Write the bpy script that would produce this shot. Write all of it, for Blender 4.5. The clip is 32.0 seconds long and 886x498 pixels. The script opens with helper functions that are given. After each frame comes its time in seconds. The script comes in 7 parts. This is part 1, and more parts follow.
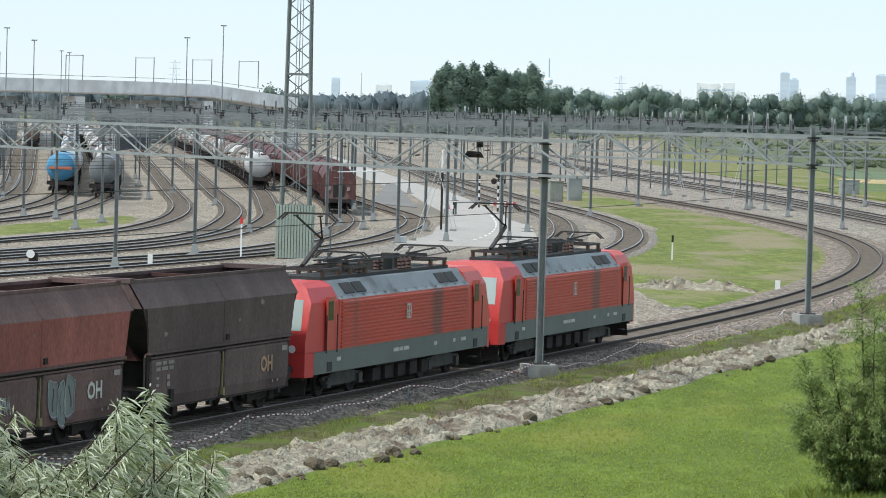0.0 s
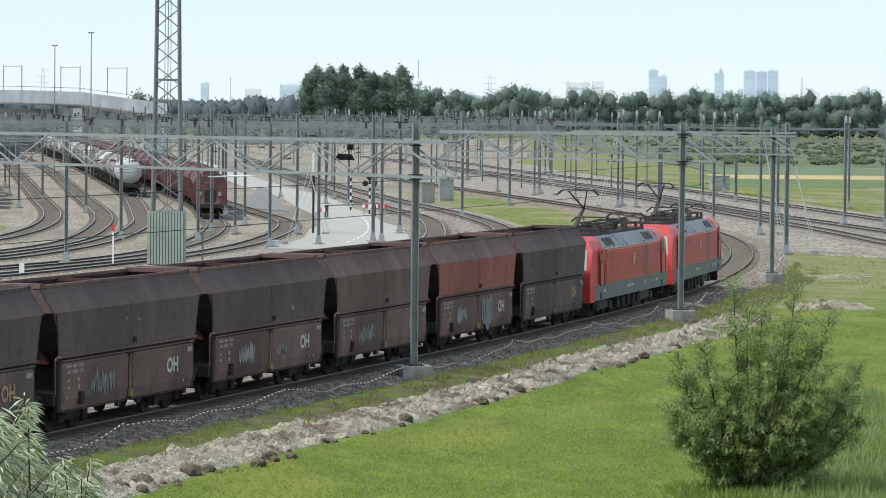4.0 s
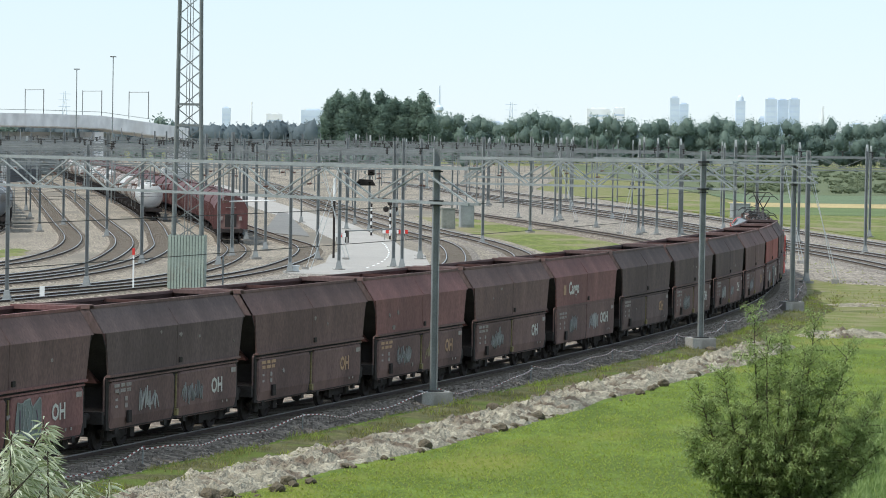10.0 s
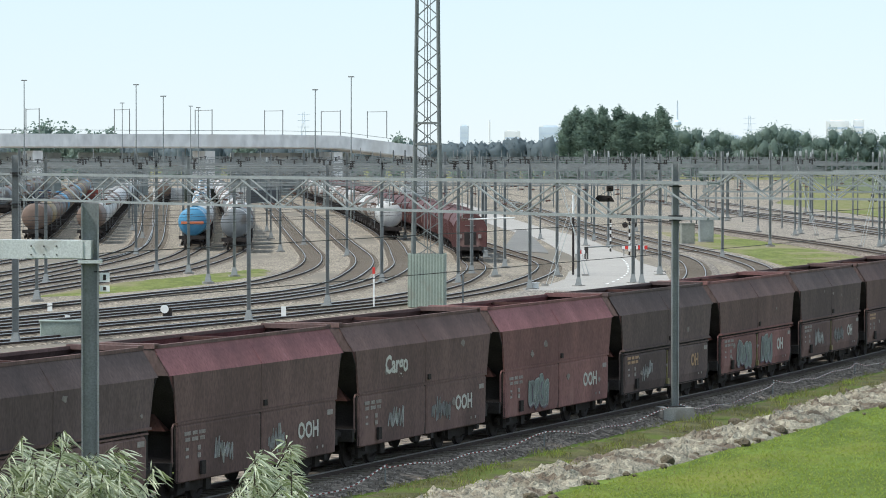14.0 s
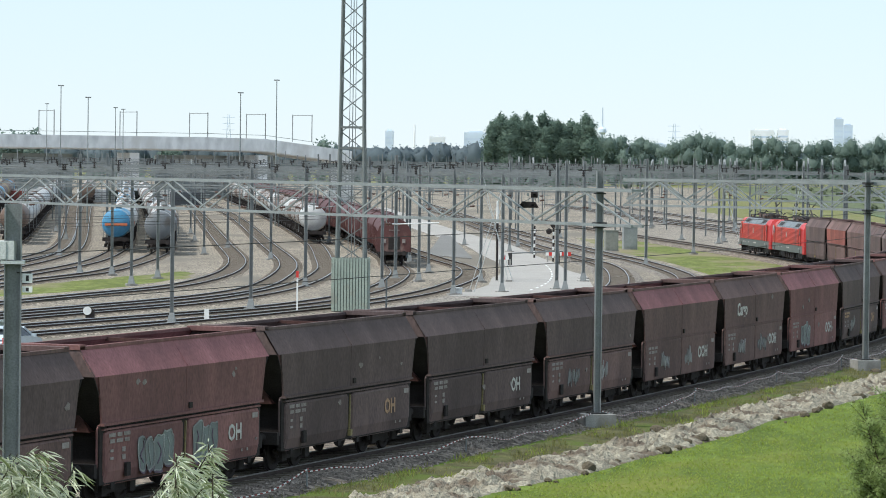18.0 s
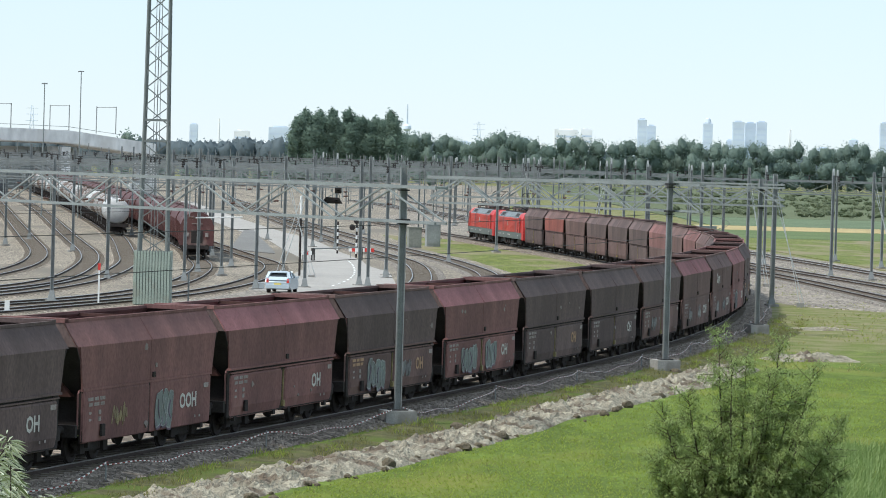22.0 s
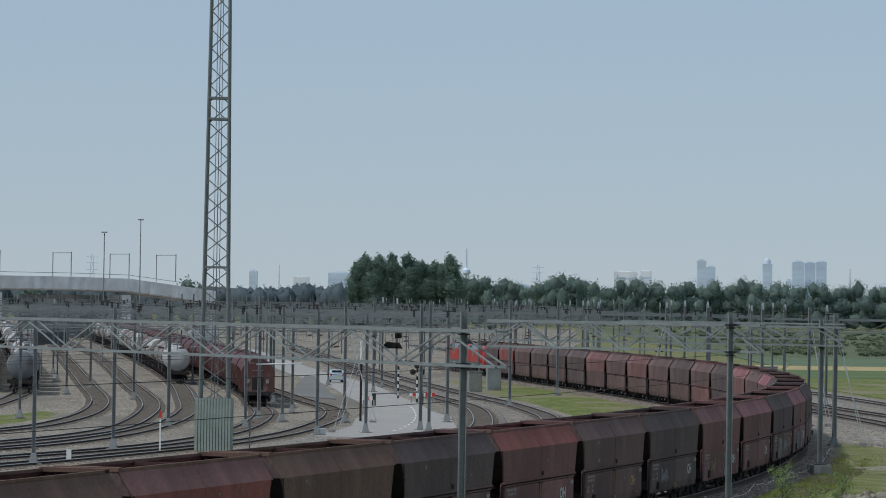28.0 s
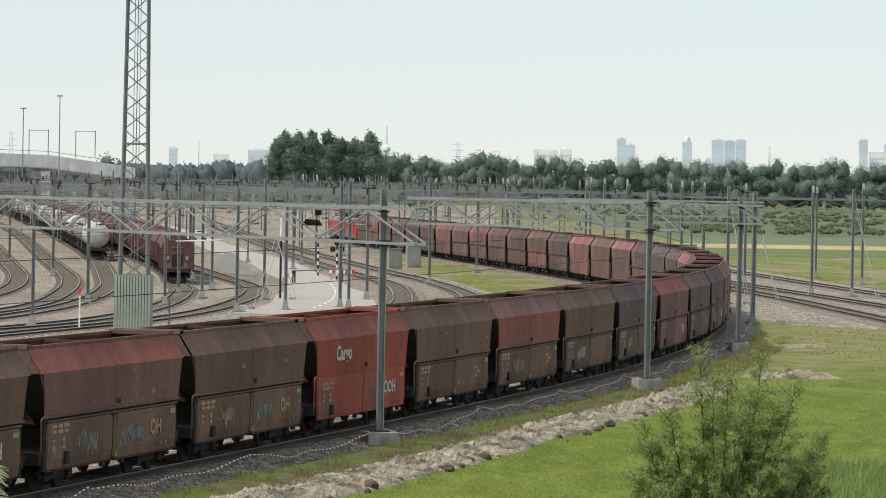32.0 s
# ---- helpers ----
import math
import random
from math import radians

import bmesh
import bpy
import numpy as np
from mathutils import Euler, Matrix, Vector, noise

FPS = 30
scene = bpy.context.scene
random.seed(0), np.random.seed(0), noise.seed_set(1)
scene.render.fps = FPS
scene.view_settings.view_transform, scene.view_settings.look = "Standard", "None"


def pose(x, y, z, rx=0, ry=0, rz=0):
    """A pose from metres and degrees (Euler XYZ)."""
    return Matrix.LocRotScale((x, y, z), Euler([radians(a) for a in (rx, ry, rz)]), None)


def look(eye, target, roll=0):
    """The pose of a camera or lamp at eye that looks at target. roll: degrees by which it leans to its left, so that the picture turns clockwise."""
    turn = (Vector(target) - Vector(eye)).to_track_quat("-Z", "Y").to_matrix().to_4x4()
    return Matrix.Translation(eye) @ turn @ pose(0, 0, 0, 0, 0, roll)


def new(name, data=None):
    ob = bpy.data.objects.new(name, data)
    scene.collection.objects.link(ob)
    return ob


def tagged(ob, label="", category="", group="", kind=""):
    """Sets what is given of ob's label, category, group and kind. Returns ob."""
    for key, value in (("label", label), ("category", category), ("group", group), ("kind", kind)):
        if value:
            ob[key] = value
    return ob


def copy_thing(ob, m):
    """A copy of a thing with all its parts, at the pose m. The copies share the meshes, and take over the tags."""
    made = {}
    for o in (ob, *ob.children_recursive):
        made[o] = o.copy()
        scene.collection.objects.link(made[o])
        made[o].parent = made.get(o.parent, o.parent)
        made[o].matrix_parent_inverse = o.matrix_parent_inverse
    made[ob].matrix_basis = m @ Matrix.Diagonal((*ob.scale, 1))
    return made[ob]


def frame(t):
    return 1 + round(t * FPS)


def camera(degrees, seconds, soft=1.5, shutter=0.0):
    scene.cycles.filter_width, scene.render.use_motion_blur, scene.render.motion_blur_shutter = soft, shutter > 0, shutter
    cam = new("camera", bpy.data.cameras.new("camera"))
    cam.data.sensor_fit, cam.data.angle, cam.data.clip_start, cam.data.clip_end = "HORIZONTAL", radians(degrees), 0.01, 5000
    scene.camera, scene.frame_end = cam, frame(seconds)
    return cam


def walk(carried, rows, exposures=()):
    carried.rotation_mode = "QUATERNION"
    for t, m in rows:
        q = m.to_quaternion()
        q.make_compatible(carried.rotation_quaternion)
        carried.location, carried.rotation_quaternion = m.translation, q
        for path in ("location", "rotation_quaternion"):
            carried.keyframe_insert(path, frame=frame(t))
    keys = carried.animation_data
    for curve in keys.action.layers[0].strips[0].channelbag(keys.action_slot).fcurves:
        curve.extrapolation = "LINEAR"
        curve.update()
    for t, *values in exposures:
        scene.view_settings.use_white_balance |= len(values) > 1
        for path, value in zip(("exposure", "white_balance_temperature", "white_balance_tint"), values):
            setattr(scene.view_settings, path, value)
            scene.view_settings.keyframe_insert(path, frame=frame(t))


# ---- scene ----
from mathutils import Quaternion

EYE = (0.0, 0.0, 9.25)
cam = camera(13.967, 32.0, soft=0.95)


def aim(yaw, pitch, roll):
    y, p = radians(yaw), radians(pitch)
    way = Vector((math.sin(y) * math.cos(p), math.cos(y) * math.cos(p), math.sin(p)))
    return look(EYE, Vector(EYE) + way * 100, roll)


VIEW = [
    (0.0, -1.152, -2.206, 1.57), (0.5, -0.911, -2.055, 1.765), (1.0, -0.936, -2.034, 2.13), (1.5, -0.808, -2.047, 2.142),
    (2.0, -0.398, -2.255, 2.315), (2.5, 0.548, -2.264, 2.095), (3.0, 0.742, -2.184, 1.559), (3.5, 0.747, -2.136, 0.827),
    (5.5, 0.955, -2.168, 0.34), (6.0, 0.906, -2.248, 0.693), (6.5, 0.86, -2.251, 0.595), (7.0, 0.929, -2.297, 0.717),
    (7.5, 0.895, -2.33, 0.851), (8.0, 0.745, -2.158, 1.429), (8.5, 0.622, -1.975, 1.805), (9.0, 0.91, -1.772, 1.615),
    (9.5, 0.775, -1.708, 1.286), (10.0, 0.54, -1.729, 0.901), (10.5, 0.29, -1.775, 0.744), (11.0, 0.062, -1.682, 0.606),
    (11.5, -0.126, -1.548, 0.671), (12.0, -1.594, -1.456, 0.082), (12.5, -2.973, -1.475, -0.118), (13.0, -3.107, -1.52, -0.022)]
VIEW += [
    (13.5, -3.134, -1.518, 0.021), (14.0, -3.255, -1.497, 0.064), (14.5, -3.488, -1.473, 0.08), (16.5, -3.67, -1.087, 0.599),
    (17.0, -2.715, -1.266, 0.408), (17.5, -2.179, -1.371, 0.57), (18.0, -2.05, -1.412, 0.705), (18.5, -1.381, -1.502, 0.868),
    (19.0, 0.0, -1.541, 0.813), (19.5, 0.567, -1.52, 0.816), (20.0, 0.542, -1.464, 0.966), (20.5, 0.594, -1.424, 1.149),
    (21.0, 0.802, -1.386, 1.531), (21.5, 1.015, -1.402, 1.691), (22.0, 1.071, -1.415, 1.607), (22.5, 1.166, -1.399, 1.701),
    (23.0, 1.33, -1.384, 1.972), (23.5, 1.351, -1.331, 2.17), (24.0, 1.22, -1.243, 2.104), (24.5, 1.065, -1.148, 2.036)]
VIEW += [
    (25.0, 0.961, -0.78, 2.056), (25.5, 0.926, -0.13, 2.013), (26.0, 0.85, 0.316, 1.808), (26.5, 0.712, 0.45, 1.63),
    (28.5, -0.117, 0.92, 0.695), (29.0, -0.268, 0.936, 0.653), (29.5, -0.315, 0.971, 0.991), (30.0, -0.12, 0.828, 1.354),
    (30.5, 0.767, -0.515, 1.333), (31.0, 1.237, -1.007, 1.157), (31.5, 1.421, -0.962, 1.177), (32.0, 1.373, -1.078, 1.047)]
walk(cam, [(t, aim(y, p, r)) for t, y, p, r in VIEW],
     [(0, 0.82, 6100, 8), (24.0, 0.82, 6050, 8), (25.0, 0.64, 5950, 8), (26.0, 0.23, 5800, 9), (26.5, 0.1, 5800, 9), (28.5, -0.2, 5800, 9), (29.0, -0.25, 5850, 9), (30.0, -0.2, 6050, 10),
      (30.5, 0.0, 6350, 10), (31.0, 0.27, 6550, 11), (31.5, 0.56, 6750, 11), (32.0, 0.66, 6800, 11)])

# ---- daylight ----
SUN_WAY = Vector((-0.50, -0.26, 0.83)).normalized()
world = bpy.data.worlds.new("sky")
scene.world = world
world.use_nodes = True
wn = world.node_tree
sky = wn.nodes.new("ShaderNodeTexSky")
sky.sky_type, sky.sun_disc = "NISHITA", False
sky.sun_elevation = math.asin(SUN_WAY.z)
sky.sun_rotation = math.atan2(SUN_WAY.x, SUN_WAY.y)
sky.air_density, sky.dust_density, sky.ozone_density = 1.0, 0.0, 3.0
wn.nodes["Background"].inputs["Strength"].default_value = 0.085
# a thin even veil of summer haze over the blue
veil = wn.nodes.new("ShaderNodeMix")
veil.data_type = "RGBA"
veil.inputs[0].default_value, veil.inputs[7].default_value = 0.75, (5.15, 5.95, 6.6, 1)
wn.links.new(sky.outputs[0], veil.inputs[6])
wn.links.new(veil.outputs[2], wn.nodes["Background"].inputs["Color"])
sun = new("sun", bpy.data.lights.new("sun", "SUN"))
sun.data.energy, sun.data.angle, sun.data.color = 2.45, radians(6), (1.0, 0.94, 0.85)
sun.matrix_world = look(SUN_WAY * 100, (0, 0, 0))


# ---- materials ----
def tree_of(name):
    m = bpy.data.materials.new(name)
    m.use_nodes = True
    return m, m.node_tree.nodes, m.node_tree.links, m.node_tree.nodes["Principled BSDF"]


def surface(name, base, dark=None, rough=0.7, metal=0.0, scale=4.0, fine=40.0, bump=0.1, stain=None, stain_scale=0.8, stain_at=0.55,
            stretch=(1, 1, 1), random=0.0, coords="Object", mottle=0.0, stones=0.0):
    """A two-scale surface: broad variation from base to dark, fine grain, optional stains with edges, and fine relief."""
    m, n, l, b = tree_of(name)
    dark = dark or tuple(c * 0.7 for c in base)
    co = n.new("ShaderNodeTexCoord")
    mp = n.new("ShaderNodeMapping")
    mp.inputs["Scale"].default_value = stretch
    l.new(co.outputs[coords], mp.inputs["Vector"])

    def cloud(s, detail=4.0):
        t = n.new("ShaderNodeTexNoise")
        t.inputs["Scale"].default_value, t.inputs["Detail"].default_value = s, detail
        l.new(mp.outputs[0], t.inputs["Vector"])
        return t.outputs["Fac"]

    def ramp(fac, a, z):
        r = n.new("ShaderNodeMapRange")
        r.inputs["From Min"].default_value, r.inputs["From Max"].default_value = a, z
        l.new(fac, r.inputs["Value"])
        return r.outputs[0]

    def mix(fac, a, c):
        x = n.new("ShaderNodeMix")
        x.data_type = "RGBA"
        l.new(fac, x.inputs[0])
        for sock, val in ((x.inputs[6], a), (x.inputs[7], c)):
            if isinstance(val, tuple):
                sock.default_value = (*val, 1)
            else:
                l.new(val, sock)
        return x.outputs[2]

    col = mix(ramp(cloud(scale), 0.3, 0.7), base, dark)
    if mottle:
        col = mix(ramp(cloud(mottle, 5.0), 0.45, 0.72), col, tuple(min(1.0, c * 1.45) for c in base))
    if stones:
        v = n.new("ShaderNodeTexVoronoi")
        v.inputs["Scale"].default_value = stones
        l.new(co.outputs[coords], v.inputs["Vector"])
        bw = n.new("ShaderNodeRGBToBW")
        l.new(v.outputs["Color"], bw.inputs[0])
        col = mix(ramp(bw.outputs[0], 0.5, 0.95), col, tuple(min(1.0, c * 2.2) for c in base))
        col = mix(ramp(bw.outputs[0], 0.45, 0.05), col, tuple(c * 0.35 for c in dark))
    grain = cloud(fine, 3.0)
    col = mix(ramp(grain, 0.35, 1.1), col, tuple(c * 0.45 for c in dark))
    if stain:
        col = mix(ramp(cloud(stain_scale, 6.0), stain_at, stain_at + 0.1), col, stain)
    if random:
        oi = n.new("ShaderNodeObjectInfo")
        hs = n.new("ShaderNodeHueSaturation")
        l.new(ramp(oi.outputs["Random"], 0, 1), hs.inputs["Value"])
        r = hs.inputs["Value"].links[0].from_node
        r.inputs["To Min"].default_value, r.inputs["To Max"].default_value = 1 - random, 1 + random
        l.new(col, hs.inputs["Color"])
        col = hs.outputs[0]
    l.new(col, b.inputs["Base Color"])
    b.inputs["Roughness"].default_value, b.inputs["Metallic"].default_value = rough, metal
    b.inputs["Specular IOR Level"].default_value = 0.15 if rough > 0.84 else 0.5
    if bump:
        bp = n.new("ShaderNodeBump")
        bp.inputs["Strength"].default_value, bp.inputs["Distance"].default_value = min(1.0, bump * 4), bump * 0.2
        l.new(grain, bp.inputs["Height"])
        l.new(bp.outputs[0], b.inputs["Normal"])
    return m


def plain(name, base, rough=0.5, metal=0.0, glow=None):
    m, n, l, b = tree_of(name)
    b.inputs["Base Color"].default_value = (*base, 1)
    b.inputs["Roughness"].default_value, b.inputs["Metallic"].default_value = rough, metal
    if glow:
        b.inputs["Emission Color"].default_value = (*glow[:3], 1)
        b.inputs["Emission Strength"].default_value = glow[3]
    return m


def leafy(name, base, tip, rough=0.6, thin=0.4):
    """Leaves: each clump takes its own green between base and tip; a little light comes through."""
    m, n, l, b = tree_of(name)
    geo = n.new("ShaderNodeNewGeometry")
    x = n.new("ShaderNodeMix")
    x.data_type = "RGBA"
    x.inputs[6].default_value, x.inputs[7].default_value = (*base, 1), (*tip, 1)
    l.new(geo.outputs["Random Per Island"], x.inputs[0])
    l.new(x.outputs[2], b.inputs["Base Color"])
    b.inputs["Roughness"].default_value = rough
    b.inputs["Specular IOR Level"].default_value = 0.2
    tr = n.new("ShaderNodeBsdfTranslucent")
    l.new(x.outputs[2], tr.inputs["Color"])
    ms = n.new("ShaderNodeMixShader")
    ms.inputs[0].default_value = thin
    l.new(b.outputs[0], ms.inputs[1])
    l.new(tr.outputs[0], ms.inputs[2])
    l.new(ms.outputs[0], n["Material Output"].inputs["Surface"])
    return m


M = {}
M["ballast"] = surface("ballast", (0.225, 0.198, 0.168), (0.15, 0.132, 0.112), 0.95, 0, 0.5, 14.0, 0.1, stones=9.0)
M["ballast_dark"] = surface("ballast_dark", (0.215, 0.178, 0.142), (0.15, 0.125, 0.10), 0.95, 0, 0.7, 9.0, 0.08, stones=5.0)
M["yard"] = surface("yard", (0.245, 0.212, 0.167), (0.195, 0.17, 0.135), 0.95, 0, 0.12, 6.0, 0.08, stain=(0.18, 0.16, 0.13), stain_scale=0.05, stain_at=0.52, stretch=(1, 0.4, 1), mottle=0.25, stones=8.0)
M["grass"] = surface("grass", (0.122, 0.168, 0.028), (0.09, 0.128, 0.021), 0.9, 0, 0.30, 7.0, 0.5, stain=(0.165, 0.18, 0.035), stain_scale=0.16, stain_at=0.55, stretch=(1, 0.45, 1), mottle=1.1)
M["meadow"] = surface("meadow", (0.165, 0.185, 0.052), (0.112, 0.14, 0.034), 0.9, 0, 0.35, 5.0, 0.5, stain=(0.225, 0.195, 0.115), stain_scale=0.13, stain_at=0.49, stretch=(1, 0.4, 1), mottle=1.4)
M["yard_bed"] = surface("yard_bed", (0.27, 0.231, 0.183), (0.205, 0.176, 0.14), 0.95, 0, 0.4, 12.0, 0.08, stones=7.0)
M["sand"] = surface("sand", (0.40, 0.365, 0.28), (0.27, 0.245, 0.185), 0.95, 0, 1.1, 11.0, 0.9, stain=(0.17, 0.135, 0.10), stain_scale=0.75, stain_at=0.51, mottle=2.5)
M["asphalt"] = surface("asphalt", (0.43, 0.405, 0.37), (0.37, 0.35, 0.32), 0.9, 0, 0.3, 30.0, 0.1)
M["concrete"] = surface("concrete", (0.42, 0.41, 0.38), (0.30, 0.29, 0.27), 0.9, 0, 1.5, 30.0, 0.1, stain=(0.22, 0.21, 0.19), stain_scale=1.2)
M["sleeper"] = surface("sleeper", (0.245, 0.208, 0.164), (0.175, 0.149, 0.12), 0.9, 0, 1.0, 20.0, 0.05)
M["rail"] = surface("rail", (0.062, 0.040, 0.029), (0.042, 0.028, 0.021), 0.8, 0.2, 2.0, 30.0, 0.05)
M["railhead"] = plain("railhead", (0.46, 0.44, 0.42), 0.32, 0.85)
# main track's rail heads: darkened to stand for the train's shadow
M["shaded_head"] = plain("shaded_railhead", (0.17, 0.155, 0.14), 0.6, 0.4)
M["steel"] = surface("steel", (0.285, 0.30, 0.292), (0.205, 0.215, 0.21), 0.6, 0.15, 1.5, 25.0, 0.03, stain=(0.14, 0.125, 0.11), stain_scale=0.9, stain_at=0.62)
M["galvanised"] = surface("galvanised", (0.31, 0.335, 0.322), (0.225, 0.245, 0.236), 0.6, 0.15, 1.2, 25.0, 0.03)
M["dark_steel"] = surface("dark_steel", (0.05, 0.048, 0.045), (0.03, 0.028, 0.026), 0.7, 0.2, 2.0, 30.0, 0.05)
M["under"] = surface("under", (0.056, 0.048, 0.045), (0.036, 0.031, 0.029), 0.85, 0.1, 2.0, 25.0, 0.08)
M["pale_paint"] = surface("pale_paint", (0.62, 0.64, 0.61), (0.52, 0.54, 0.51), 0.55, 0, 1.2, 25.0, 0.01, stain=(0.36, 0.35, 0.31), stain_scale=1.0, stain_at=0.64)
M["white"] = plain("white", (0.75, 0.75, 0.72), 0.6)
M["red"] = plain("red", (0.6, 0.04, 0.03), 0.5)
M["insulator"] = plain("insulator", (0.10, 0.05, 0.035), 0.3)
M["glass"] = plain("glass", (0.03, 0.035, 0.04), 0.08)


# ---- building blocks ----
class Shape:
    """Collects vertices and faces for one mesh."""

    def __init__(self):
        self.v, self.f = [], []

    def add(self, vs, fs):
        k = len(self.v)
        self.v += [tuple(p) for p in vs]
        self.f += [tuple(i + k for i in q) for q in fs]
        return self

    def box(self, c, s, rz=0.0):
        x, y, z = (d / 2 for d in s)
        ca, sa = math.cos(rz), math.sin(rz)
        vs = [(c[0] + px * ca - py * sa, c[1] + px * sa + py * ca, c[2] + pz)
              for px, py, pz in ((-x, -y, -z), (x, -y, -z), (x, y, -z), (-x, y, -z), (-x, -y, z), (x, -y, z), (x, y, z), (-x, y, z))]
        return self.add(vs, [(3, 2, 1, 0), (4, 5, 6, 7), (0, 1, 5, 4), (1, 2, 6, 5), (2, 3, 7, 6), (3, 0, 4, 7)])

    def beam(self, a, b, w, h=None):
        """A bar of rectangular section from a to b."""
        a, b, h = Vector(a), Vector(b), h or w
        d = (b - a).normalized()
        side = d.cross(Vector((0, 0, 1)))
        side = side.normalized() if side.length > 1e-3 else Vector((1, 0, 0))
        up = side.cross(d)
        vs = [p + side * (i * w / 2) + up * (j * h / 2) for p in (a, b) for i, j in ((-1, -1), (1, -1), (1, 1), (-1, 1))]
        return self.add(vs, [(3, 2, 1, 0), (4, 5, 6, 7), (0, 1, 5, 4), (1, 2, 6, 5), (2, 3, 7, 6), (3, 0, 4, 7)])

    def tube(self, a, b, r, n=8, r2=None):
        a, b, r2 = Vector(a), Vector(b), r if r2 is None else r2
        q = (b - a).to_track_quat("Z", "Y")
        vs = [p + q @ Vector((rr * math.cos(2 * math.pi * i / n), rr * math.sin(2 * math.pi * i / n), 0)) for p, rr in ((a, r), (b, r2)) for i in range(n)]
        fs = [(i, (i + 1) % n, n + (i + 1) % n, n + i) for i in range(n)] + [tuple(range(n))[::-1], tuple(range(n, 2 * n))]
        return self.add(vs, fs)

    def turned(self, a, b, rings, n=16):
        """A body of revolution on the axis a-b; rings: (share of the way, radius)."""
        a, b = Vector(a), Vector(b)
        q = (b - a).to_track_quat("Z", "Y")
        vs = [a + (b - a) * s + q @ Vector((r * math.cos(2 * math.pi * i / n), r * math.sin(2 * math.pi * i / n), 0)) for s, r in rings for i in range(n)]
        fs = [(k * n + i, k * n + (i + 1) % n, (k + 1) * n + (i + 1) % n, (k + 1) * n + i) for k in range(len(rings) - 1) for i in range(n)]
        fs += [tuple(range(n))[::-1], tuple(range((len(rings) - 1) * n, len(rings) * n))]
        return self.add(vs, fs)

    def loft(self, sections, close=True, caps=True):
        """Sections: lists of the same number of points."""
        n = len(sections[0])
        vs = [p for s in sections for p in s]
        m = n if close else n - 1
        fs = [(k * n + i, k * n + (i + 1) % n, (k + 1) * n + (i + 1) % n, (k + 1) * n + i) for k in range(len(sections) - 1) for i in range(m)]
        if caps and close:
            fs += [tuple(range(n))[::-1], tuple(range((len(sections) - 1) * n, len(sections) * n))]
        return self.add(vs, fs)

    def sweep(self, way, prof, close=True):
        """prof: (offset to the right, z) along a plan way of (x, y, heading)."""
        return self.loft([[(x + o * math.cos(h), y - o * math.sin(h), z) for o, z in prof] for x, y, h in way], close)

    def poly(self, pts, z, thick=0.0):
        n = len(pts)
        if not thick:
            return self.add([(x, y, z) for x, y in pts], [tuple(range(n))])
        return self.loft([[(x, y, z - thick) for x, y in pts], [(x, y, z) for x, y in pts]])

    def mesh(self, name, material, smooth=False):
        me = bpy.data.meshes.new(name)
        me.from_pydata(self.v, [], self.f)
        me.materials.append(material)
        bm = bmesh.new()
        bm.from_mesh(me)
        bmesh.ops.recalc_face_normals(bm, faces=bm.faces)
        bm.to_mesh(me)
        bm.free()
        if smooth:
            me.shade_smooth() if smooth is True else me.set_sharp_from_angle(angle=radians(smooth))
            me.polygons.foreach_set("use_smooth", [True] * len(me.polygons))
        return me


def part(name, sh, material, parent, label="", smooth=False, at=None):
    ob = new(name, sh.mesh(name, material, smooth))
    ob.parent = parent
    if at:
        ob.matrix_basis = at
    return tagged(ob, label)


def thing(name, label, category, group="", kind="", at=None):
    ob = new(name)
    if at:
        ob.matrix_basis = at
    return tagged(ob, label, category, group, kind)


def solo(name, sh, material, label, category="", group="", kind="", smooth=False, at=None):
    ob = new(name, sh.mesh(name, material, smooth))
    if at:
        ob.matrix_basis = at
    return tagged(ob, label, category, group, kind)


# ---- the line of the main track: a start, a heading, and curvature that changes evenly between stations ----
START, HEAD, STEP = (-13.061, 95.732), 0.30575, 1.0
BEND = [0.0252, -0.0583, -0.2178, -0.2432, -0.2472, -0.1179, -0.0270, 0.0024, 0.0250, 0.0476]
LO, HI, BACK, FORE = -20.0, 420.0, -560.0, 620.0


def main_line():
    s = np.arange(LO, FORE, STEP)
    k = np.interp(s, np.linspace(LO, HI, len(BEND)), BEND) / 100
    k[s > HI] = 0.0
    h = HEAD + np.concatenate([[0], np.cumsum((k[1:] + k[:-1]) / 2)])
    mid = (h[1:] + h[:-1]) / 2
    x = START[0] + np.concatenate([[0], np.cumsum(np.sin(mid))])
    y = START[1] + np.concatenate([[0], np.cumsum(np.cos(mid))])
    b = np.arange(BACK, LO, STEP)
    return (np.concatenate([b, s]), np.concatenate([START[0] + (b - LO) * math.sin(HEAD), x]),
            np.concatenate([START[1] + (b - LO) * math.cos(HEAD), y]), np.concatenate([b * 0 + HEAD, h]))


LINE = main_line()


def on_line(s, off=0.0):
    x, y, h = (float(np.interp(s, LINE[0], LINE[i])) for i in (1, 2, 3))
    return x + off * math.cos(h), y - off * math.sin(h), h


